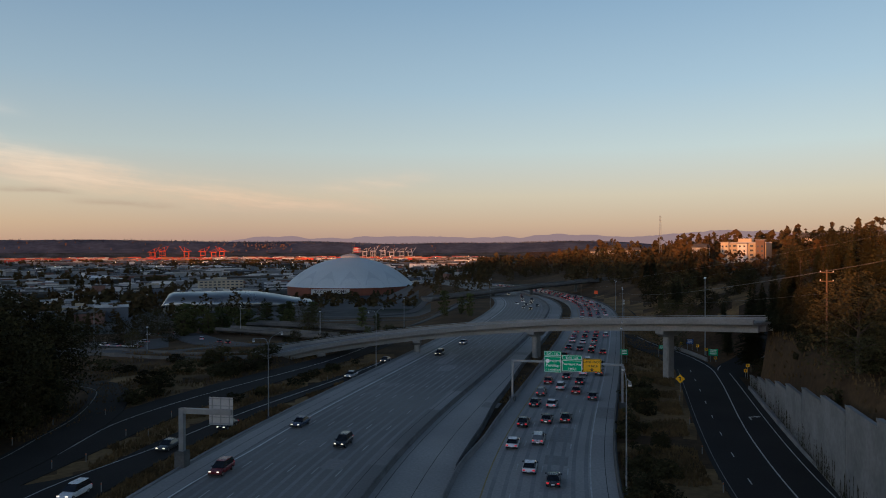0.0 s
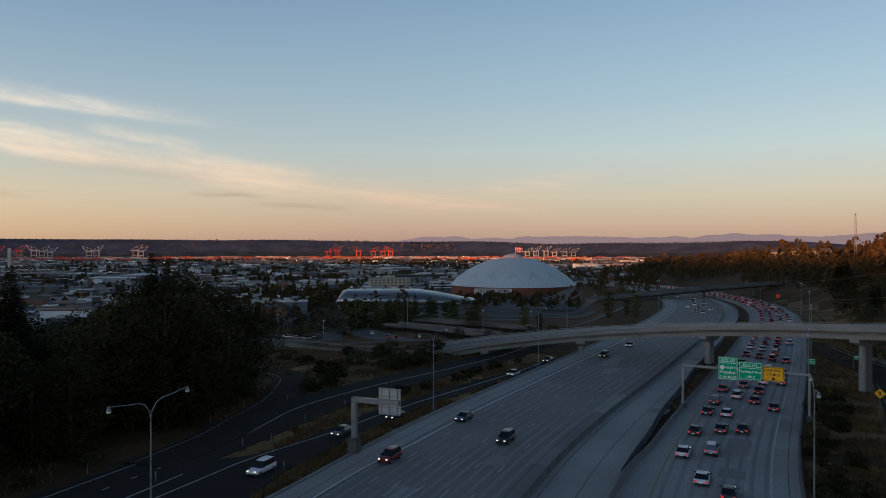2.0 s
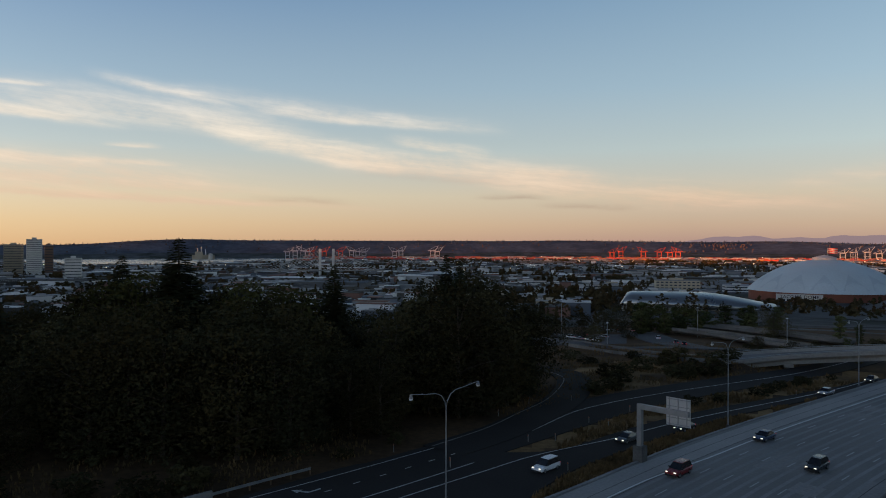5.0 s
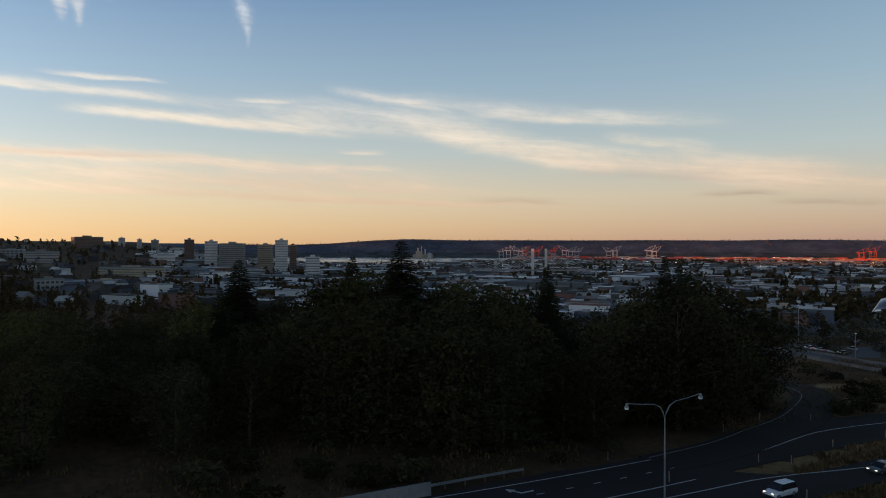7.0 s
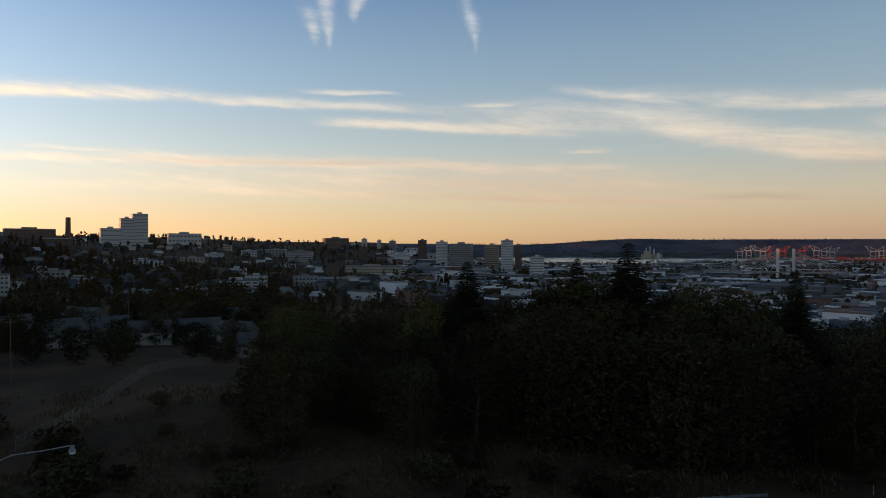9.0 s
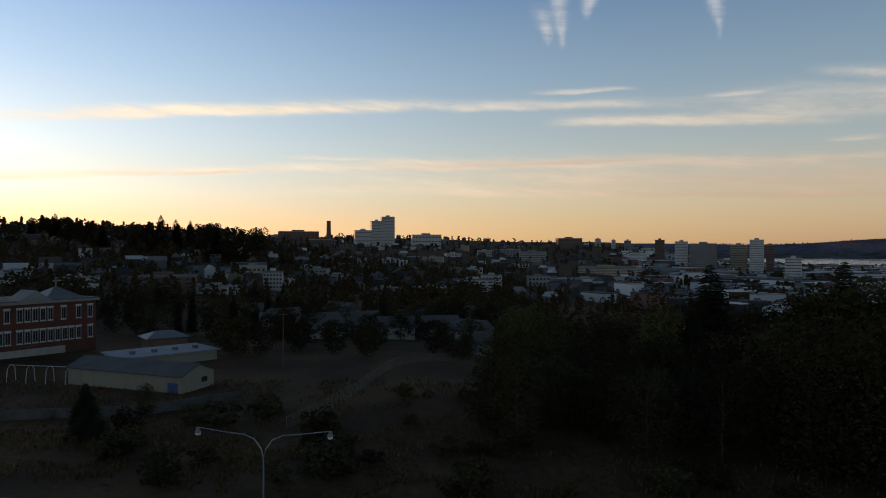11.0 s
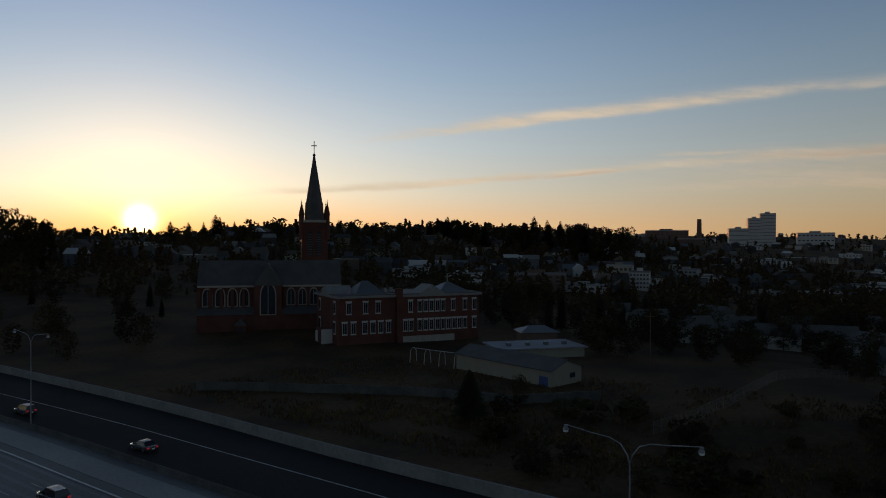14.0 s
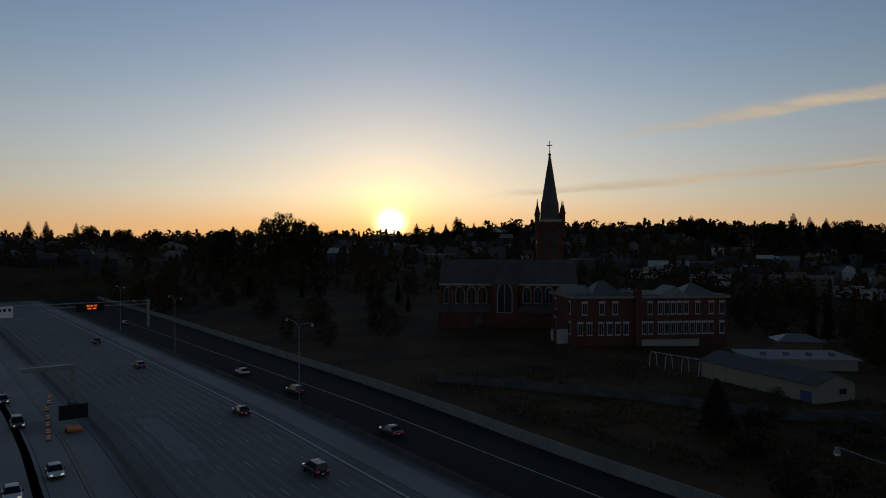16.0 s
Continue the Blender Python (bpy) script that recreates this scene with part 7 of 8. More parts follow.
def make_port():
    rng = random.Random(9)
    red, pale = crane_model(M_CRANERED, "orange-red container crane with raised boom"), crane_model(M_CRANEPALE, "pale steel container crane with raised boom")
    spots = [(22.6, red), (21.9, red), (20.2, red), (19.0, red), (18.2, red), (17.6, red), (6.4, pale), (5.7, pale), (4.9, pale), (4.2, pale), (3.4, pale), (2.7, pale), (48.8, pale), (48.2, pale), (47.6, pale),
             (46.9, red), (45.9, red), (44.6, red), (43.7, pale), (43.2, pale), (42.7, pale), (40.2, pale), (39.7, pale), (37.1, pale), (36.7, pale), (47.2, pale)]
    first = set()
    for az, model in spots:
        r = rng.uniform(4000, 4250)
        x, y = polar(az, r)
        m = pose(x, y, -33, 0, 0, az + rng.choice((0, 25, 180)) + rng.uniform(-10, 10)) @ Matrix.Diagonal((1, 1, rng.uniform(0.88, 1.06), 1))
        if model in first:
            copy_thing(model, m).matrix_basis = m
        else:
            first.add(model)
            model.matrix_basis = m
    g = Geo()
    for i in range(2600):
        a, r = rng.uniform(-3, 50), rng.uniform(3500, 4420)
        if rng.random() < 0.35:
            a = rng.choice((4, 12, 20, 30, 44)) + rng.gauss(0, 2.5)
        x, y = polar(a, r)
        if in_bay(x, y):
            continue
        n = rng.randint(1, 5)
        w = rng.choice((12, 24, 40, 60))
        g.box(-w / 2, -4, -2, w / 2, 4, 2.6 * n, pose(x, y, -33, 0, 0, a + rng.uniform(-8, 8)))
    tagged(part("containers", g, M_PORTBOX), "stacks of red and orange shipping containers in the port", "containers", "", "stuff")
    lamps = Geo()
    for i in range(120):
        a, r = rng.uniform(-4, 74), rng.uniform(1300, 4400)
        x, y = polar(a, r)
        if in_bay(x, y):
            continue
        z = ground_z(x, y) + rng.uniform(8, 16)
        s = r * 0.00024
        lamps.box(x - s, y - s, z - s, x + s, y + s, z + s)
    tagged(part("far_lamps", lamps, M_LAMP), "tiny warm lamps scattered over the port and valley", "lamps", "", "stuff")
    # pulp mill with stacks on the point
    p = thing("mill", site(55.2, 4150, -33), "mill with tall stacks on the shore", "factory")
    part("mill_hall", Geo().box(-60, -20, 0, 60, 20, 24), M_TAN, p)
    part("boiler_house", Geo().box(-44, -26, 0, -4, -20, 42), M_TAN, p)
    part("silo", Geo().spin([(11, 0), (11, 30), (0.1, 34)], 16, Matrix.Translation((38, -32, 0))), M_PALE, p)
    for x, h in ((-30, 60), (-10, 70), (12, 55)):
        part("stack", Geo().spin([(4, 0), (3, h), (0.1, h)], 10, Matrix.Translation((x, 0, 0))), M_PALE, p)


def make_stay_bridge():
    b = thing("cable_stayed_bridge", site(45.7, 1500, -33, -8), "white cable-stayed bridge with two tall towers", "bridge")
    for x in (-14, 14):
        for y in (-7, 7):
            part("tower_leg", Geo().box(x - 1.7, y - 1.7, -1, x + 1.7, y + 1.7, 62), M_PALE, b)
        part("tower_beam", Geo().box(x - 1.5, -7, 18, x + 1.5, 7, 21).box(x - 1.5, -7, 52, x + 1.5, 7, 54), M_PALE, b)
    part("deck", Geo().box(-150, -9, 15, 120, 9, 17.5), M_STONE, b)
    for i in range(11):
        part("cable", Geo().tube([(-14, -7, 58 - i * 2.6), (-128 + i * 10, -8, 17.5)], 0.28, 4, caps=False), M_PALE, b)
        part("cable", Geo().tube([(14, -7, 58 - i * 2.6), (110 - i * 8.5, -8, 17.5)], 0.28, 4, caps=False), M_PALE, b)
    for x in (-150, -100, -55, 60, 118):
        part("pier", Geo().box(x - 1.5, -6, -1, x + 1.5, 6, 15), M_STONE, b)


make_city()
make_bay()
make_port()
make_stay_bridge()

# ---- trees ----
def crown_leaves(g, rng, cx, cy, cz, rx, rz, n, size):
    """A clump of leaf cards scattered through a flattened ball, thick at its skin."""
    for i in range(n):
        u, w = rng.uniform(-1, 1), rng.uniform(0, 2 * math.pi)
        q = math.sqrt(1 - u * u)
        rr = rng.uniform(0.35, 1.0) ** 0.5
        p = Vector((cx + rx * rr * q * math.cos(w), cy + rx * rr * q * math.sin(w), cz + rz * rr * u))
        a = Vector((rng.uniform(-1, 1), rng.uniform(-1, 1), rng.uniform(-0.6, 0.6))).normalized()
        b = a.cross(Vector((rng.uniform(-1, 1), rng.uniform(-1, 1), rng.uniform(-1, 1)))).normalized()
        s = size * rng.uniform(0.6, 1.3)
        g.add([p - a * s, p - b * s * 0.55, p + a * s, p + b * s * 0.55], [(0, 1, 2, 3)])


def broadleaf_parts(seed, h, spread, clumps, leaves, size, low=0.25, leaf=None):
    """Trunk and crown meshes of a broad tree of height h."""
    rng = random.Random(seed)
    t, c = Geo(), Geo()
    t.tube([(0, 0, -0.5), (0.05 * h * 0.2, 0, h * 0.25), (0, 0.02 * h, h * 0.55), (0, 0, h * 0.85)], [h * 0.022, h * 0.017, h * 0.011, h * 0.003], 7)
    for i in range(clumps):
        f = low + (1 - low) * ((i + 0.5) / clumps)
        w = i * 2.4 + rng.uniform(-0.4, 0.4)
        env = math.sin(math.pi * min(1.0, max(0.08, (f - low * 0.6) / (1.06 - low * 0.6)))) ** 0.6
        rad = spread * env * rng.uniform(0.35, 1.0)
        zc = h * (f * 0.93 + rng.uniform(-0.04, 0.04))
        px, py = rad * math.cos(w), rad * math.sin(w)
        if i % 2 == 0:
            t.tube([(0, 0, zc * 0.72), (px * 0.55, py * 0.55, zc * 0.9), (px, py, zc)], [h * 0.007, h * 0.004, h * 0.0015], 4, caps=False)
        s = spread * rng.uniform(0.3, 0.5)
        crown_leaves(c, rng, px, py, min(zc, h - s * 0.5), s, s * 0.75, leaves, size)
    return t.mesh("trunk", M_BARK), c.mesh("crown", leaf or M_LEAF)


def conifer_parts(seed, h, spread, whorls, size, bare=0.12, ragged=0.25):
    """Trunk and drooping whorls of a fir."""
    rng = random.Random(seed)
    t, c = Geo(), Geo()
    t.tube([(0, 0, -0.5), (0, 0, h * 0.5), (0, 0, h)], [h * 0.016, h * 0.009, 0.03], 7)
    for i in range(whorls):
        f = bare + (1 - bare) * (i / whorls)
        z = h * f
        reach = spread * (1 - (f - bare) / (1 - bare)) ** 0.72 + 0.15
        n = 5 if f < 0.85 else 4
        for j in range(n):
            w = i * 1.3 + j * 2 * math.pi / n + rng.uniform(-0.3, 0.3)
            r = reach * rng.uniform(1 - 2 * ragged, 1.0 + ragged * 0.5)
            d = Vector((math.cos(w), math.sin(w), 0))
            side = Vector((-d.y, d.x, 0))
            steps = max(2, int(r / (size * 0.75)))
            for q in range(steps):
                a = (q + 0.6) / steps
                p = d * (r * a) + Vector((0, 0, z - 0.28 * r * a * a + rng.uniform(-0.1, 0.1)))
                wd = min(size, 0.16 + reach * 0.3) * (1.15 - 0.6 * a) * rng.uniform(0.7, 1.3)
                for sg in (-1, 1):
                    tip = p + side * (sg * wd * 1.5) + d * (wd * 0.8) + Vector((0, 0, -0.45 * wd))
                    c.add([p - d * wd * 0.3, p + side * (sg * wd * 0.6) - d * wd * 0.2 + Vector((0, 0, rng.uniform(-0.2, 0.2))), tip, p + d * wd], [(0, 1, 2, 3)])
    return t.mesh("trunk", M_BARK), c.mesh("crown", M_NEEDLE)


def tree_model(name, parts_, label, category, group, height):
    ob = thing(name, pose(0, 0, -400), label, category, group)
    part("trunk", parts_[0], None, ob)
    part("crown", parts_[1], None, ob)
    ob["height"] = float(height)
    return ob


BROAD = [tree_model("broadleaf_tree", broadleaf_parts(11 + i, 16, 5.2 + 0.6 * i, 36, 120, 0.26, low=0.07), "dense dark green broadleaf tree on the slope", "tree", "trees beside the freeway", 16) for i in range(4)]
OAKS = [tree_model("hillside_tree", broadleaf_parts(71 + i, 16, 5.0 + 0.8 * i, 26, 56, 0.44, low=0.14), "dark broadleaf tree among the houses", "tree", "trees on the far slopes", 16) for i in range(3)]
FIRS = [tree_model("fir_tree", conifer_parts(31 + i, 26, 4.6 + 0.5 * i, 62, 0.8, ragged=0.16 + 0.05 * i), "tall dark fir tree with drooping branches", "tree", "fir trees", 26) for i in range(3)]
POPLARS = [tree_model("poplar_tree", broadleaf_parts(51 + i, 14, 2.3, 26, 70, 0.34, low=0.06, leaf=M_POPLAR), "slim upright green poplar tree", "tree", "poplars by the ramps", 14) for i in range(2)]
SHRUBS = [tree_model("shrub", broadleaf_parts(61 + i, 3.0, 1.9, 9, 60, 0.24, low=0.1), "low dark green shrub on dry grass", "shrub", "shrubs on the verges", 3) for i in range(3)]
SKYLINE = [tree_model("ridge_tree", broadleaf_parts(91 + i, 16, 5.6 + 0.7 * i, 34, 90, 0.5, low=0.1), "broad dark tree standing on the skyline", "tree", "trees on the skyline", 16) for i in range(2)]
YELLOW = [tree_model("yellowing_tree", broadleaf_parts(81 + i, 16, 5.4 + 0.5 * i, 34, 110, 0.28, low=0.1, leaf=M_LEAF2), "broad tree with yellow-green leaves at the wood's edge", "tree", "trees beside the freeway", 16) for i in range(2)]
USED = set()


def plant(kind, rng, x, y, height, z=None, wide=1.0):
    ob = rng.choice(kind)
    s = height / ob["height"]
    z = ground_z(x, y) - 0.1 if z is None else z
    m = pose(x, y, z, 0, 0, rng.uniform(0, 360)) @ Matrix.Diagonal((s * wide, s * wide, s, 1))
    if ob not in USED:
        USED.add(ob)
        ob.matrix_basis = m
        return ob
    made = copy_thing(ob, m)
    made.matrix_basis = m
    return made


def envelope(az, knots):
    for (a, b), (c, d) in zip(knots, knots[1:]):
        if a <= az <= c:
            return b + (d - b) * (az - a) / (c - a)
    return knots[0][1] if az < knots[0][0] else knots[-1][1]


# the dark wood beside the ramps: how high its crowns stand, by azimuth
WOOD_TOP = [(26.5, -8.5), (28.5, -5.4), (30, -3.4), (32, -2.0), (34, -1.3), (37.5, -2.3), (40, -3.2), (42, -4.8), (46, -4.0), (49, -2.7), (54, -2.5), (59, -2.1), (63, -2.4),
            (66, -3.4), (70, -4.6), (75, -4.6), (80, -5.0), (84, -4.2), (87, -3.8), (90, -5.2), (96, -7.4)]


def make_wood():
    rng = random.Random(5)
    az = 28.7
    while az < 86.2:
        for r0, r1, drop in ((104, 118, 3.4), (120, 138, 1.5), (142, 172, 0.1)):
            a = az + rng.uniform(-0.9, 0.9)
            r = rng.uniform(r0, r1) + (26 if a < 40 and r0 < 110 else 8 if a < 46 else 0)
            x, y = polar(a, r)
            if road_coords(x, y)[1] < 66:
                continue
            top = envelope(a, WOOD_TOP) - drop - rng.uniform(0, 1.0)
            gz = ground_z(x, y)
            h = 31 + r * math.tan(radians(top)) - gz
            if h < 4:
                continue
            plant(BROAD if rng.random() < 0.86 else FIRS, rng, x, y, h, wide=max(1.0, 0.8 * 15 / h))
        az += 1.55
    # firs that stand out above it
    for a, r, top, wide in ((69.8, 150, -0.8, 1.7), (60.9, 165, -0.55, 1.3), (56.95, 140, 0.8, 1.6), (45.1, 150, -1.3, 1.25), (36.0, 150, -0.45, 0.9), (34.9, 140, -1.0, 0.9), (57.6, 146, -0.6, 1.0), (71.2, 140, -2.9, 1.1)):
        x, y = polar(a, r)
        gz = ground_z(x, y)
        plant(FIRS, rng, x, y, 31 + r * math.tan(radians(top)) - gz, wide=wide)
    for a, r, top in ((59.9, 146, -1.7), (61.4, 150, -2.4), (52.6, 148, -2.6), (84.6, 138, -4.0), (82.3, 140, -4.6), (72.6, 142, -3.9), (48.2, 150, -2.9)):
        x, y = polar(a, r)
        plant(YELLOW, rng, x, y, 31 + r * math.tan(radians(top)) - ground_z(x, y))
    # shrubs on the slope below the wood
    for i in range(70):
        a, r = rng.uniform(40, 118), rng.uniform(84, 125)
        x, y = polar(a, r)
        if road_coords(x, y)[1] < 60:
            continue
        plant(SHRUBS, rng, x, y, rng.uniform(1.5, 4.0), wide=1.3)


make_wood()


def make_right_hill():
    """Firs and broadleaf trees above the retaining wall."""
    rng = random.Random(8)
    for i in range(190):
        a, r = rng.uniform(-37, -16), rng.uniform(125, 560)
        x, y = polar(a, r)
        s, o = road_coords(x, y)
        if o > -66 and s < 200 or o > -45 or -26.2 < a < -20.8 and r > 230:
            continue
        gz = ground_z(x, y)
        h = rng.uniform(9, 17)
        top_max = 31 + r * math.tan(radians(1.0 if a > -28 else 1.6)) - gz
        plant((BROAD if r < 230 else OAKS) if rng.random() < 0.5 else FIRS, rng, x, y, min(h, max(5, top_max)))
    # the dark stand that hides the end of the overpass
    for i in range(46):
        a, r = rng.uniform(-31, -24.4), rng.uniform(112, 158)
        x, y = polar(a, r)
        if road_coords(x, y)[1] > -64 or -30.4 < a < -27.2 and r < 140:
            continue
        top = min(-1.6, -4.2 + 0.5 * (-24.4 - a)) - rng.uniform(0, 1.6)
        plant(BROAD if rng.random() < 0.5 else FIRS, rng, x, y, max(5, 31 + r * math.tan(radians(top)) - ground_z(x, y)), wide=1.2)
    for a, r, top in ((-28.6, 150, -0.3), (-26.6, 170, 0.3), (-31.5, 165, 1.6), (-30.4, 180, 0.9), (-25.4, 165, -1.6), (-24.6, 172, -2.6), (-23.9, 190, -2.4), (-26.0, 158, -2.2), (-32.2, 140, 0.4), (-29.6, 200, 1.0)):
        x, y = polar(a, r)
        plant(FIRS, rng, x, y, 31 + r * math.tan(radians(top)) - ground_z(x, y))
    for i in range(90):
        a, r = rng.uniform(-24, -12.5), rng.uniform(235, 430)
        x, y = polar(a, r)
        if road_coords(x, y)[1] > -56:
            continue
        plant(OAKS, rng, x, y, rng.uniform(4.5, 9), wide=1.3)
    for i in range(22):
        s, o = rng.uniform(60, 165), rng.uniform(-34, -39)
        x, y, _ = plan(s, median(s) + o)
        plant(SHRUBS, rng, x, y, rng.uniform(1.2, 2.6))
    for i in range(60):
        s, o = rng.uniform(60, 160), rng.uniform(-61.5, -80)
        x, y, _ = plan(s, median(s) + o)
        plant(SHRUBS, rng, x, y, rng.uniform(1.2, 3.0))


make_right_hill()


def make_near_rows():
    """Poplars and bushes along the ramps towards the arena."""
    rng = random.Random(14)
    for px, r, top in ((20.6, 372, -4.0), (20.2, 368, -4.3), (19.7, 376, -4.5), (19.0, 370, -4.4), (18.5, 374, -4.7), (17.9, 366, -4.5), (17.2, 372, -4.6), (16.6, 370, -4.4), (16.0, 378, -4.6), (15.5, 372, -4.4),
                       (12.9, 392, -4.1), (12.4, 398, -4.3), (14.2, 400, -4.4), (10.6, 400, -4.3)):
        x, y = polar(px, r)
        h = max(8, 31 + r * math.tan(radians(top)) - ground_z(x, y))
        plant(POPLARS, rng, x, y, h * rng.uniform(0.85, 1.1), wide=rng.uniform(1.2, 1.9))
        x, y = polar(px + rng.uniform(-0.5, 0.5), r - rng.uniform(8, 30))
        plant(POPLARS, rng, x, y, h * rng.uniform(0.5, 0.8), wide=2.0)
    for a, r, h in ((-0.1, 330, 13), (-2.2, 320, 11), (-1.5, 330, 9), (10.9, 330, 13), (6.6, 330, 12), (5.4, 330, 9), (27, 300, 11), (28.2, 320, 13), (25, 330, 12), (23.3, 360, 12), (22.3, 380, 14), (24, 280, 9), (21.4, 330, 9),
                    (9.6, 250, 5), (8.2, 240, 5), (12, 260, 6), (6.2, 235, 6)):
        x, y = polar(a, r)
        plant(POPLARS if a < 8 else BROAD, rng, x, y, h, wide=1.3)
    for i in range(60):
        a, r = rng.uniform(-2, 26), rng.uniform(190, 300)
        x, y = polar(a, r)
        if road_coords(x, y)[1] < 40 or a > 15 and r > 222:
            continue
        plant(SHRUBS, rng, x, y, rng.uniform(1.2, 3.2), wide=1.6)


make_near_rows()


def make_back_slope():
    rng = random.Random(21)
    # trees round the church and school and on the slope below the houses
    for i in range(120):
        a, r = rng.uniform(84, 131), rng.uniform(230, 330)
        x, y = polar(a, r)
        if 117 < a < 140 and r < 275:
            continue
        plant(OAKS if rng.random() < 0.75 else FIRS, rng, x, y, rng.uniform(7, 14))
    for i in range(44):
        a, r = rng.uniform(84, 109), rng.uniform(176, 240)
        x, y = polar(a, r)
        plant(OAKS, rng, x, y, rng.uniform(5, 10.5), wide=1.25)
    for i in range(60):
        a, r = rng.uniform(141, 172), rng.uniform(150, 330)
        x, y = polar(a, r)
        if road_coords(x, y)[1] < 70:
            continue
        plant(OAKS if rng.random() < 0.7 else FIRS, rng, x, y, rng.uniform(7, 13))
    # the two broad trees on the skyline and the fir before the shed
    for a, r, top, wide in ((153.2, 400, 2.5, 0.55), (151.9, 395, 2.75, 0.6), (150.7, 400, 2.4, 0.6), (149.7, 405, 2.1, 0.55), (154.7, 410, 1.35, 0.55), (156.5, 420, 1.55, 0.75), (157.3, 425, 1.4, 0.7)):
        x, y = polar(a, r)
        plant(SKYLINE, rng, x, y, 31 + r * math.tan(radians(top)) - ground_z(x, y), wide=wide)
    x, y = polar(117.4, 118)
    plant(FIRS, rng, x, y, 31 + 118 * math.tan(radians(-9.2)) - ground_z(x, y), wide=2.3)
    x, y = polar(113.4, 128)
    plant(BROAD, rng, x, y, 5.5)


make_back_slope()


def make_skyline_trees():
    """Single trees that stand out on the ridge, and bushes on the nearer banks."""
    rng = random.Random(29)
    firs = ((137.9, 2.3), (136.8, 1.95), (138.2, 2.45), (132.0, 2.1), (128.65, 2.15), (125.9, 1.95), (112.77, 2.45), (111.7, 2.15), (110.66, 2.05), (135.0, 1.9), (140.2, 1.85), (141.5, 1.9), (167.0, 1.75), (168.9, 1.8),
            (170.0, 1.8), (134.3, 1.95), (121.3, 2.0), (119.8, 2.45), (126.6, 1.8), (130.4, 1.8), (139.1, 1.9), (108.7, 1.9), (116.8, 1.7))
    for a, top in firs:
        r = rng.uniform(690, 800) if a > 104 else rng.uniform(1000, 1200)
        x, y = polar(a, r)
        plant(FIRS, rng, x, y, max(8.0, 32 + r * math.tan(radians(top)) - ground_z(x, y)), wide=rng.uniform(1.2, 1.9))
    broad = ((133.5, 1.8), (119.2, 2.2), (120.4, 2.15), (118.5, 1.9), (114.5, 1.7), (113.6, 1.65), (109.8, 1.75), (109.1, 1.8), (136.2, 1.7), (131.2, 1.75), (127.6, 1.7), (123.8, 1.7), (117.6, 1.75), (166.2, 1.5), (164.0, 1.3), (161.5, 1.2),
             (159.4, 1.15), (148.2, 1.3), (147.2, 1.25), (122.6, 1.65), (115.6, 1.6), (107.4, 1.6), (105.6, 1.5), (129.6, 1.75))
    for a, top in broad:
        r = rng.uniform(660, 780)
        x, y = polar(a, r)
        plant(SKYLINE, rng, x, y, max(7.0, 32 + r * math.tan(radians(top)) - ground_z(x, y)), wide=rng.uniform(0.8, 1.15))
    # thickets under the overpass and on the banks beside the ramps
    for i in range(95):
        a, r = rng.uniform(4, 24), rng.uniform(152, 205)
        x, y = polar(a, r)
        s, o = road_coords(x, y)
        if o < 47 or upper_right(s) - 3 < o < upper_left(s) + 3:
            continue
        if o > 62 and a > 12 and r > 182 and rng.random() < 0.7:
            continue
        plant(SHRUBS, rng, x, y, rng.uniform(2.0, 4.2), wide=1.5)
    for i in range(40):
        s, o = rng.uniform(120, 192), rng.uniform(37.5, 45)
        if o < ramp_outer(s) + 2.5 or o > upper_right(s) - 2.5:
            continue
        x, y, _ = plan(s, median(s) + o)
        plant(SHRUBS, rng, x, y, rng.uniform(1.2, 2.6), wide=1.4)
    # dark growth above the retaining wall
    for i in range(46):
        s, o = rng.uniform(104, 196), rng.uniform(-64.5, -92)
        x, y, _ = plan(s, median(s) + o)
        gz = ground_z(x, y)
        r = math.hypot(x, y)
        h = min(rng.uniform(4.5, 8.5), 31 - r * math.tan(radians(5.2)) - gz)
        if h > 2:
            plant(BROAD, rng, x, y, h, wide=1.35)
    for i in range(84):
        a, r = rng.uniform(-34, -24.6), rng.uniform(128, 190)
        x, y = polar(a, r)
        if road_coords(x, y)[1] > -64.5:
            continue
        h = min(rng.uniform(4.5, 9.0), 31 - r * math.tan(radians(4.2)) - ground_z(x, y))
        if h > 2.5:
            plant(BROAD, rng, x, y, h, wide=1.3)
    for i in range(46):
        s, o = rng.uniform(62, 168), rng.uniform(-38.6, -33.2)
        x, y, _ = plan(s, median(s) + o)
        plant(SHRUBS, rng, x, y, rng.uniform(1.0, 2.4), wide=1.3)


make_skyline_trees()


def far_tree(g, rng, x, y, z, h, w, cards):
    """A small uneven far tree: a spire or a dome of loose leafy faces."""
    spire = rng.random() < 0.5
    for i in range(cards):
        f = (i + rng.random()) / cards
        env = (1 - f) ** 0.8 * 0.42 if spire else math.sin(math.pi * (0.12 + 0.86 * f)) ** 0.7 * 0.62
        a, rr = rng.uniform(0, 6.283), w * env * rng.uniform(0.25, 1.0)
        cx, cy, cz = x + rr * math.cos(a), y + rr * math.sin(a), z + h * (0.08 + 0.9 * f)
        q = (h * 0.13 + w * 0.05) * rng.uniform(0.6, 1.25) * (0.55 if cards > 20 else 1.5 if cards > 9 else 1.1)
        b = rng.uniform(0, 6.283)
        ux, uy = q * math.cos(b), q * math.sin(b)
        vz, k = q * rng.uniform(0.35, 0.9), rng.uniform(-0.7, 0.7)
        n = len(g.v)
        g.v += [(cx - ux, cy - uy, cz - vz * 0.2), (cx + k * uy, cy - k * ux, cz - vz), (cx + ux, cy + uy, cz + vz * 0.1), (cx - k * uy, cy + k * ux, cz + vz)]
        g.f.append((n, n + 1, n + 2, n + 3))


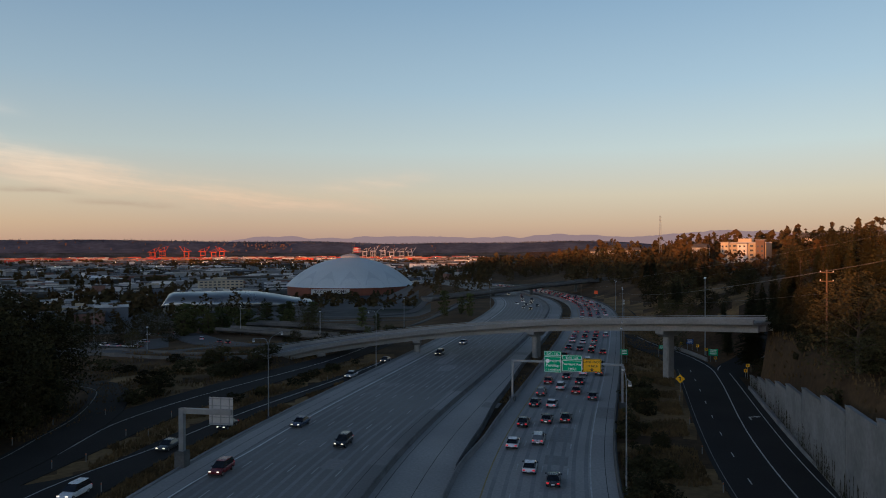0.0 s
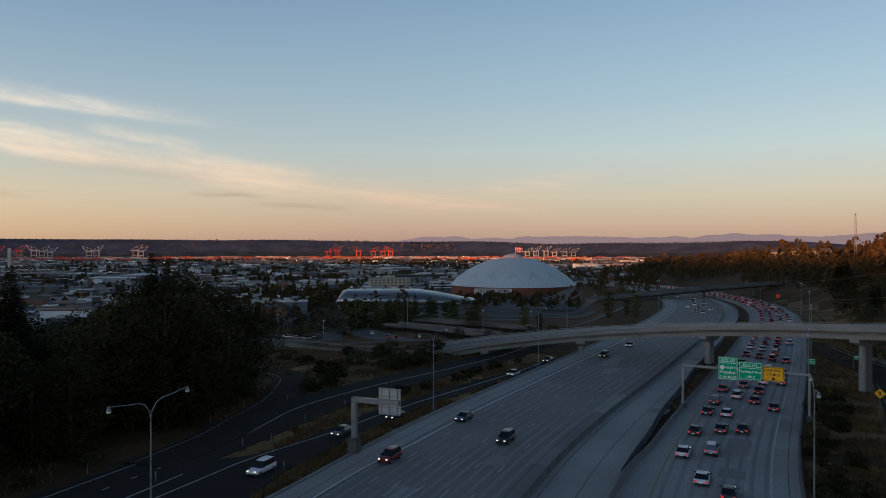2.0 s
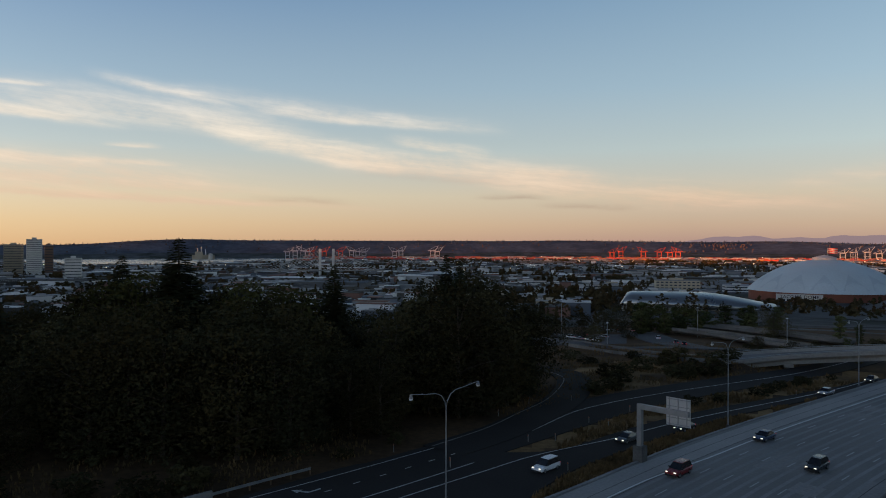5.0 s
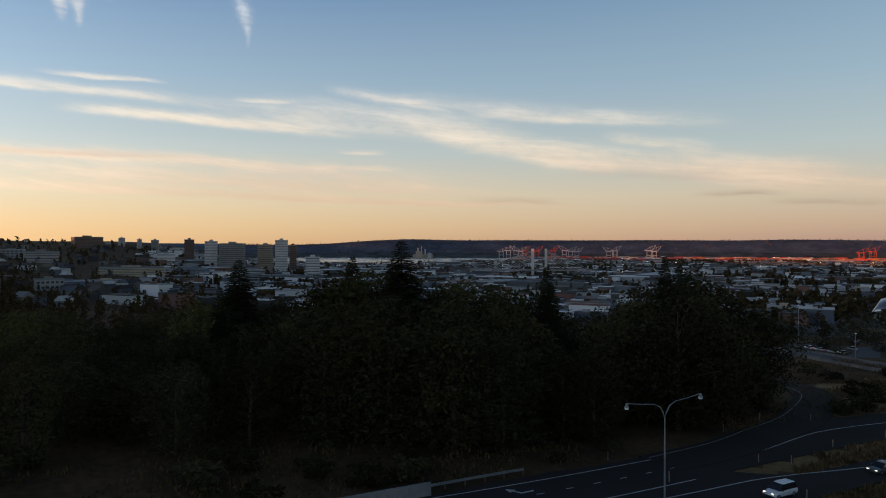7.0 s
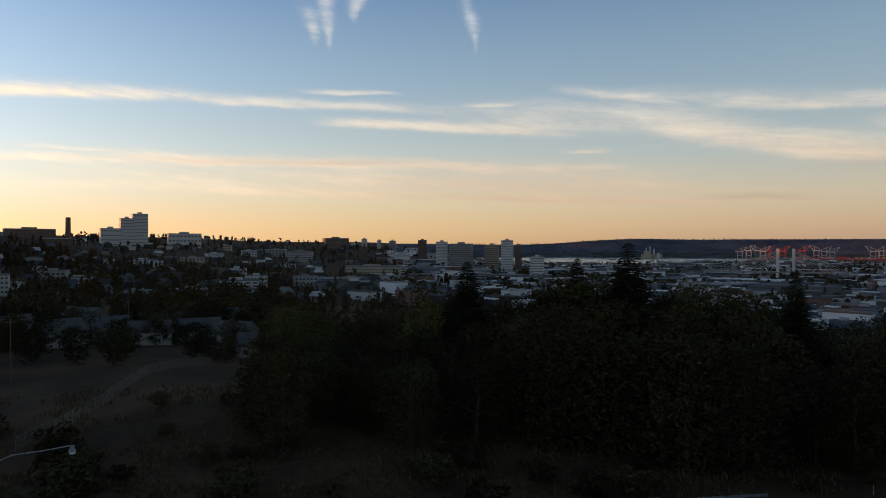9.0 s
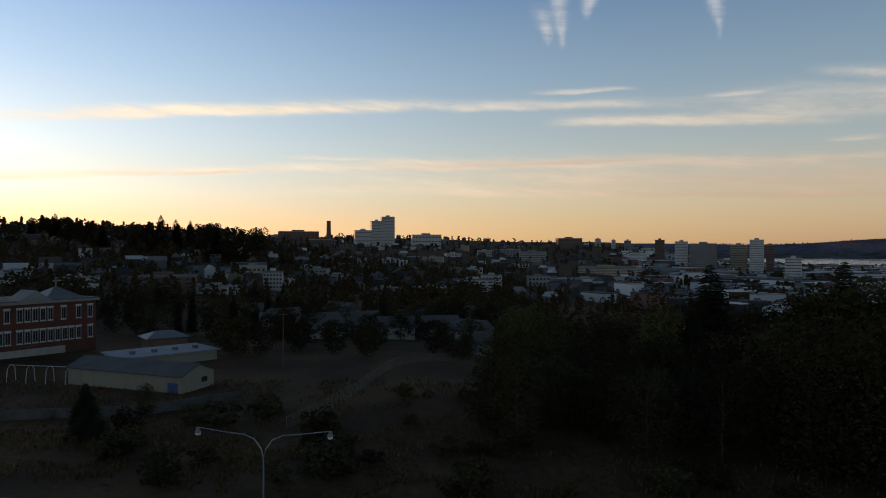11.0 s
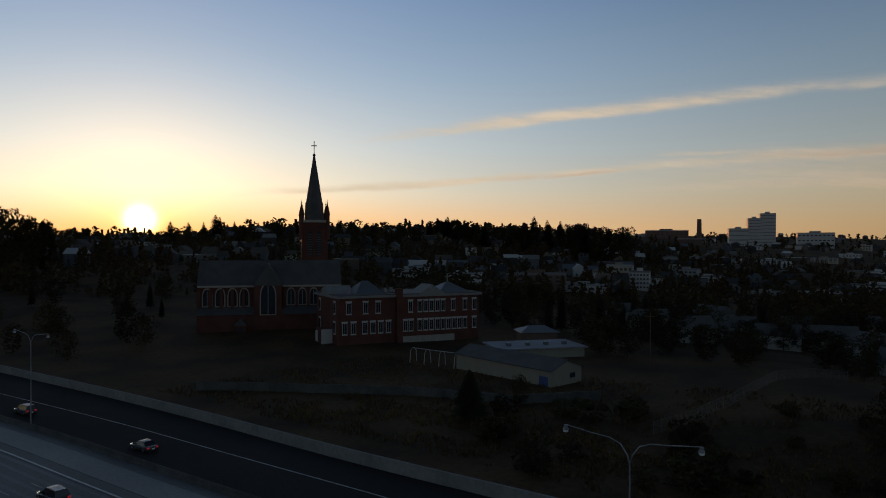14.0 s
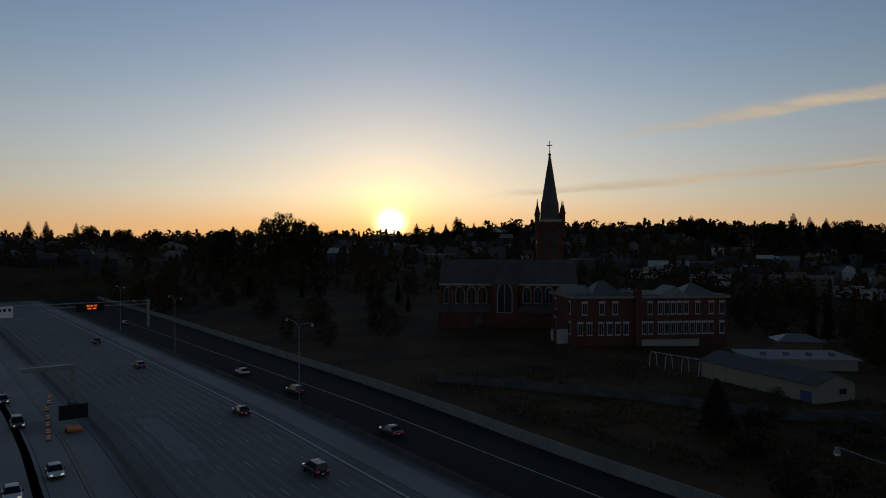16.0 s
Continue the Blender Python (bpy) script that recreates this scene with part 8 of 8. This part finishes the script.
def make_far_woods():
    rng = random.Random(33)

    def scatter(count, a0, a1, r0, r1, h0, h1, test=None, label="", power=1.0, cards=60):
        g = Geo()
        for i in range(count):
            a = rng.uniform(a0, a1)
            r = r0 + (r1 - r0) * rng.random() ** power
            x, y = polar(a, r)
            if test and not test(x, y, a, r):
                continue
            h = h0 * 0.5 + (h1 - h0 * 0.5) * rng.random() ** 1.8
            far_tree(g, rng, x, y, ground_z(x, y) - 0.5, h, h * rng.uniform(0.5, 0.85), cards if r < 1200 else 12)
        return tagged(part("woods", g, M_HAZYHILLWOOD if r0 > 4000 else M_FARWOOD), label, "woods", "", "stuff")

    def off_road(x, y, a, r):
        s, o = road_coords(x, y)
        return abs(o) > 62 or not -450 < s < 790
    def hill_ok(x, y, a, r):
        return off_road(x, y, a, r) and not (-26.2 < a < -20.8 and 380 < r < 640)
    scatter(2600, -38, -10, 330, 1250, 8, 15, hill_ok, "wooded hillside of mixed trees lit by low sun")
    scatter(420, -36, -3, 560, 1250, 17, 27, lambda x, y, a, r: hill_ok(x, y, a, r) and (a < -13 or r > 900), "taller trees rising over the lit hillside")
    scatter(1500, -13, -0.5, 700, 1500, 8, 13, lambda x, y, a, r: off_road(x, y, a, r) and r > 900 + 120 * (a + 13) / 12, "wooded ridge behind the freeway curve")
    scatter(4200, 84, 172, 320, 1000, 7, 14, off_road, "trees among the houses on the hillside")
    scatter(1900, 100, 172, 640, 1100, 8, 20, lambda x, y, a, r: noise.noise((x * 0.012, y * 0.012, 4.0)) > -0.2, "dark trees along the skyline ridge")
    scatter(1050, 71, 96, 300, 850, 6, 11, None, "dark trees between the houses below the wood")
    # added trees behind the skyline ridge keep the low sun off the dome
    scatter(500, 108, 130, 1250, 1800, 13, 19, None, "tall trees added along the farther ridge to shade the arena")
    scatter(900, 70, 104, 900, 2300, 8, 14, None, "trees among the houses below the skyline")
    scatter(10000, -4, 76, 480, 3300, 8, 17, lambda x, y, a, r: noise.noise((x * 0.0035, y * 0.012, 9.0)) > 0.02 and not in_bay(x, y) and not (1 < a < 13 and r < 1000), "scattered trees among the valley buildings")
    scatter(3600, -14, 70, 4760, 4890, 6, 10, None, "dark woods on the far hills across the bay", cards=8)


make_far_woods()


def make_tree_belts():
    """Rows of trees along the valley's streets, rail yards and river."""
    rng = random.Random(37)
    g = Geo()
    for a0, a1, r, deep, h in ((14, 22, 2350, 120, 17), (22, 27, 1900, 60, 15), (27.5, 33, 1480, 40, 14), (33, 37, 2500, 80, 16), (18, 30, 1350, 30, 13), (5, 13, 1700, 60, 15), (-1, 6, 1300, 120, 16), (37, 46, 2100, 50, 15),
                               (44, 56, 1750, 40, 14), (56, 66, 1350, 40, 13), (62, 74, 1050, 50, 12), (48, 60, 1150, 40, 12), (12, 20, 3000, 80, 17), (26, 36, 3150, 60, 17), (2, 12, 2700, 70, 16), (30, 40, 1150, 30, 12), (14, 33, 720, 50, 13), (20, 36, 900, 50, 13), (10, 20, 1150, 50, 13), (24, 36, 620, 40, 12), (36, 60, 850, 50, 12), (60, 76, 800, 50, 12), (1, 12, 788, 22, 8), (2, 12, 610, 30, 8), (0, 10, 700, 60, 6)):
        for i in range(int((a1 - a0) * r / 700) * 6):
            a, rr = rng.uniform(a0, a1), r + rng.gauss(0, deep * 0.5)
            x, y = polar(a, rr)
            if in_bay(x, y) or noise.noise((a * 0.7, r * 0.01, 3.0)) < -0.25:
                continue
            hh = h * rng.uniform(0.6, 1.1)
            far_tree(g, rng, x, y, ground_z(x, y) - 0.5, hh, hh * rng.uniform(0.7, 1.1), 14)
    tagged(part("tree_belts", g, M_FARWOOD), "dark belts of trees between the valley's yards", "woods", "", "stuff")


make_tree_belts()

# ---- vehicles ----
M_TYRE = surface("tyre_rubber", (0.02, 0.02, 0.021), 0.85, 0.2, 1.0, 20.0, 0.1)
M_RIM = surface("alloy_rim", (0.35, 0.36, 0.37), 0.4, 0.1, 1.0, 20.0, 0.0, metal=0.8)
M_CARGLASS = surface("car_window_glass", (0.012, 0.014, 0.017), 0.08, 0.1, 1.0, 10.0, 0.0, spec=0.7)
M_HEADLIGHT = glow("lit_headlight", (1.0, 0.9, 0.7), 1.3)
M_TAILLIGHT = glow("lit_tail_light", (0.9, 0.03, 0.04), 0.38)
M_BUMPER = surface("black_bumper_plastic", (0.025, 0.025, 0.026), 0.7, 0.2, 1.0, 10.0, 0.05)
PAINT = {
    "white": surface("white_car_paint", (0.72, 0.73, 0.74), 0.3, 0.05, 0.5, 5.0, 0.0, spec=0.6),
    "black": surface("black_car_paint", (0.012, 0.012, 0.014), 0.25, 0.1, 0.5, 5.0, 0.0, spec=0.6),
    "silver": surface("silver_car_paint", (0.4, 0.41, 0.43), 0.3, 0.05, 0.5, 5.0, 0.0, metal=0.5, spec=0.6),
    "grey": surface("dark_grey_car_paint", (0.07, 0.072, 0.076), 0.3, 0.1, 0.5, 5.0, 0.0, spec=0.6),
    "red": surface("dark_red_car_paint", (0.2, 0.015, 0.015), 0.3, 0.1, 0.5, 5.0, 0.0, spec=0.6),
    "blue": surface("dark_blue_car_paint", (0.03, 0.05, 0.1), 0.3, 0.1, 0.5, 5.0, 0.0, spec=0.6),
}


def car_body(tall):
    """Hull, glasshouse and roof shapes; local y runs towards the nose."""
    def ring(y, w, z0, z1, r=0.12):
        return [(-w + r, y, z0), (w - r, y, z0), (w, y, z0 + r), (w, y, z1 - r * 1.4), (w - r * 1.5, y, z1), (-w + r * 1.5, y, z1), (-w, y, z1 - r * 1.4), (-w, y, z0 + r)]
    belt = 1.02 if tall else 0.92
    hull = Geo().loft([ring(-2.32, 0.78, 0.42, belt - 0.22), ring(-2.22, 0.88, 0.32, belt - 0.02), ring(-1.5, 0.93, 0.26, belt + 0.02), ring(0.6, 0.93, 0.26, belt), ring(1.5, 0.92, 0.26, belt - 0.1), ring(2.15, 0.86, 0.3, belt - 0.24), ring(2.34, 0.74, 0.4, belt - 0.36)])
    top = 1.74 if tall else 1.45
    y0, y1, y2, y3 = (-2.2, -1.95, 0.25, 1.15) if tall else (-1.85, -1.05, 0.2, 1.15)

    def quad(y, w, z):
        return [(-w, y, z), (w, y, z)]
    glass = Geo().add([(-0.86, y0, belt), (0.86, y0, belt), (0.86, y3, belt - 0.04), (-0.86, y3, belt - 0.04), (-0.66, y1, top - 0.05), (0.66, y1, top - 0.05), (0.66, y2, top - 0.05), (-0.66, y2, top - 0.05)],
                      [(3, 2, 1, 0), (4, 5, 6, 7), (0, 1, 5, 4), (1, 2, 6, 5), (2, 3, 7, 6), (3, 0, 4, 7)])
    roof = Geo().loft([[(-0.62, y1 - 0.05, top - 0.05), (0.62, y1 - 0.05, top - 0.05), (0.6, y1, top), (-0.6, y1, top)], [(-0.69, -0.4, top - 0.05), (0.69, -0.4, top - 0.05), (0.66, -0.4, top + 0.04), (-0.66, -0.4, top + 0.04)],
                       [(-0.66, y2 + 0.05, top - 0.06), (0.66, y2 + 0.05, top - 0.06), (0.62, y2, top), (-0.62, y2, top)]])
    pillars = Geo()
    for sg in (-1, 1):
        pillars.tube([(sg * 0.87, y3, belt - 0.04), (sg * 0.67, y2, top - 0.03)], 0.045, 4, False).tube([(sg * 0.87, y0, belt), (sg * 0.67, y1, top - 0.03)], 0.07, 4, False).tube([(sg * 0.885, -0.45, belt), (sg * 0.685, -0.42, top - 0.03)], 0.05, 4, False)
    return hull, glass, roof, pillars


SHAPES = {}
for kind in (False, True):
    hull, glass, roof, pillars = car_body(kind)
    SHAPES[kind] = {c: (hull.mesh("body", PAINT[c]), roof.mesh("roof", PAINT[c]), pillars.mesh("pillars", PAINT[c])) for c in PAINT}
    SHAPES[kind]["glass"] = glass.mesh("glasshouse", M_CARGLASS)
WHEEL = Geo().spin([(0.2, -0.11), (0.31, -0.11), (0.34, -0.06), (0.34, 0.06), (0.31, 0.11), (0.2, 0.11)], 14, pose(0, 0, 0, 0, 90, 0)).mesh("wheel", M_TYRE)
RIM = Geo().spin([(0.01, -0.09), (0.2, -0.1), (0.2, 0.1), (0.01, 0.09)], 10, pose(0, 0, 0, 0, 90, 0)).mesh("rim", M_RIM)
HEAD = Geo().box(-0.15, -0.06, -0.06, 0.15, 0.05, 0.06).mesh("headlight", M_HEADLIGHT)
TAIL = Geo().box(-0.17, -0.05, -0.09, 0.17, 0.05, 0.09).mesh("tail_light", M_TAILLIGHT)
BUMP = Geo().box(-0.8, -0.1, -0.14, 0.8, 0.06, 0.1).mesh("bumper", M_BUMPER)
PLATE = Geo().box(-0.22, -0.02, -0.08, 0.22, 0.02, 0.08).mesh("number_plate", M_SIGNWHITE)
MIRROR = Geo().box(-0.12, -0.07, -0.08, 0.12, 0.05, 0.08).mesh("mirror", M_BUMPER)
MODELS = {}


def car_model(color, tall, far):
    key = (color, tall, far)
    if key in MODELS:
        return MODELS[key], False
    what = "sport utility vehicle" if tall else "sedan"
    shade = {"white": "white", "black": "black", "silver": "silver", "grey": "dark grey", "red": "dark red", "blue": "dark blue"}[color]
    c = thing("car", pose(0, 0, -500), "%s %s with its lamps lit on the freeway" % (shade, what), "car", "cars on the freeway")
    body, roof, pil = SHAPES[tall][color]
    b = part("body", body, None, c)
    part("glasshouse", SHAPES[tall]["glass"], None, c)
    part("roof", roof, None, c)
    for sg in (-1, 1):
        part("headlight", HEAD, None, c, m=pose(sg * 0.58, 2.2, 0.68 if not tall else 0.76))
        part("tail_light", TAIL, None, c, m=pose(sg * 0.66, -2.28, 0.74 if not tall else 0.86))
    if not far:
        for sg in (-1, 1):
            for y in (-1.4, 1.42):
                w = part("wheel", WHEEL, None, c, m=pose(sg * 0.82, y, 0.34))
                part("rim", RIM, None, w, m=pose(sg * 0.03, 0, 0))
            part("mirror", MIRROR, None, c, m=pose(sg * 1.0, 0.85, 1.0 if not tall else 1.1))
        part("bumper", BUMP, None, c, m=pose(0, -2.3, 0.45))
        part("bumper", BUMP, None, c, m=pose(0, 2.3, 0.42))
        part("number_plate", PLATE, None, c, "blank pale number plate", m=pose(0, -2.42, 0.6))
    MODELS[key] = c
    return c, True


def put_car(s, off, color, tall, away, far=False, z=0.0):
    c, fresh = car_model(color, tall, far)
    m = road_pose(s, off, 0.01 + z, 0 if away else 180)
    if fresh:
        c.matrix_basis = m
    else:
        copy_thing(c, m)


def put_car_on_ground(az, r, color, tall, yaw):
    c, fresh = car_model(color, tall, True)
    x, y = polar(az, r)
    m = pose(x, y, ground_z(x, y) + 0.45, 0, 0, yaw)
    if fresh:
        c.matrix_basis = m
    else:
        copy_thing(c, m)


def make_traffic():
    for az, r, col, yaw in ((20.3, 352, "white", 195), (21.0, 378, "silver", 15), (19.1, 318, "white", 20), (22.2, 408, "black", 15), (17.8, 288, "grey", 22), (22.9, 436, "white", 195), (17.2, 275, "black", 22),
                            (24.4, 318, "white", 60), (25.2, 322, "silver", 60), (23.8, 314, "white", 60), (25.9, 327, "white", 60), (24.9, 338, "grey", 60), (23.2, 332, "silver", 60)):
        put_car_on_ground(az, r, col, False, yaw)
    right = [(90, -23.0, "black", 0), (94.4, -19.6, "white", 0), (105.6, -16.0, "white", 0), (108.8, -19.7, "silver", 1), (119, -16, "black", 0), (122.4, -19.7, "grey", 0), (124, -22.9, "black", 0), (134.7, -16, "black", 0),
             (134.6, -19.3, "white", 0), (144.8, -16, "grey", 1), (148.9, -22.9, "red", 0), (152.1, -19.3, "white", 1), (143.9, -26.6, "grey", 0), (158.3, -15.9, "red", 0), (159.5, -22.8, "black", 0), (164.9, -19.4, "grey", 0),
             (172.1, -26.6, "grey", 1), (171, -22.9, "white", 0)]
    for s, off, col, tall in right:
        put_car(s + 2.2, off, col, bool(tall), True)
    rng = random.Random(12)
    cols = ["white", "black", "silver", "grey", "red", "grey", "black", "blue"]
    for off, gap in ((-16.0, 12), (-19.5, 12), (-23.0, 13), (-26.4, 26)):
        s = 186 + rng.uniform(0, 8)
        while s < 330:
            put_car(s, off, rng.choice(cols), rng.random() < 0.4, True, s > 235)
            s += gap * rng.uniform(0.8, 1.7)
    for off, gap in ((-16.0, 11), (-19.5, 11), (-23.0, 11), (-26.4, 14)):
        s = 332 + rng.uniform(0, 6)
        while s < 640:
            put_car(s, off, rng.choice(cols), rng.random() < 0.4, True, True)
            s += gap * rng.uniform(0.8, 1.6)
    for s, off, col, tall in ((101.4, 10.2, "black", 1), (193.5, 19.1, "black", 1), (218.2, 17.8, "silver", 0), (110.7, 21.9, "blue", 0), (84.5, 22.4, "red", 1)):
        put_car(s, off, col, bool(tall), False)
    for s, off, col, tall in ((71.6, 36.4, "white", 1), (155.4, 30.8, "silver", 0), (178.6, 30.4, "black", 0), (92.5, 36.2, "grey", 0), (106, 33.6, "black", 0)):
        put_car(s, off, col, bool(tall), False, z=-0.05)
    for s, off in ((345, 9), (352, 13), (366, 6), (372, 12), (380, 17), (386, 9), (398, 13), (410, 7), (428, 11), (452, 8), (470, 14), (500, 10)):
        put_car(s, off, rng.choice(cols), rng.random() < 0.4, False, True)
    # behind the first view
    for s, off, col, tall in ((-97.9, -8.1, "white", 0), (-126.6, -10.0, "grey", 1), (-147.4, -10.2, "grey", 0), (-91, -13.0, "white", 0)):
        put_car(s - 2, off, col, bool(tall), True)
    for s, off, col, tall in ((-122.9, 22.1, "black", 0), (-87.1, 19.2, "black", 1), (-180.2, 20.1, "grey", 0), (-229.4, 20.5, "black", 1)):
        put_car(s, off, col, bool(tall), False)
    for s, off, col, tall in ((-161.1, 36.5, "white", 0), (-136, 37.0, "grey", 1), (-100.4, 36.6, "grey", 0), (-281.3, 40.3, "grey", 0)):
        put_car(s, off, col, bool(tall), False, z=-0.05)


make_traffic()
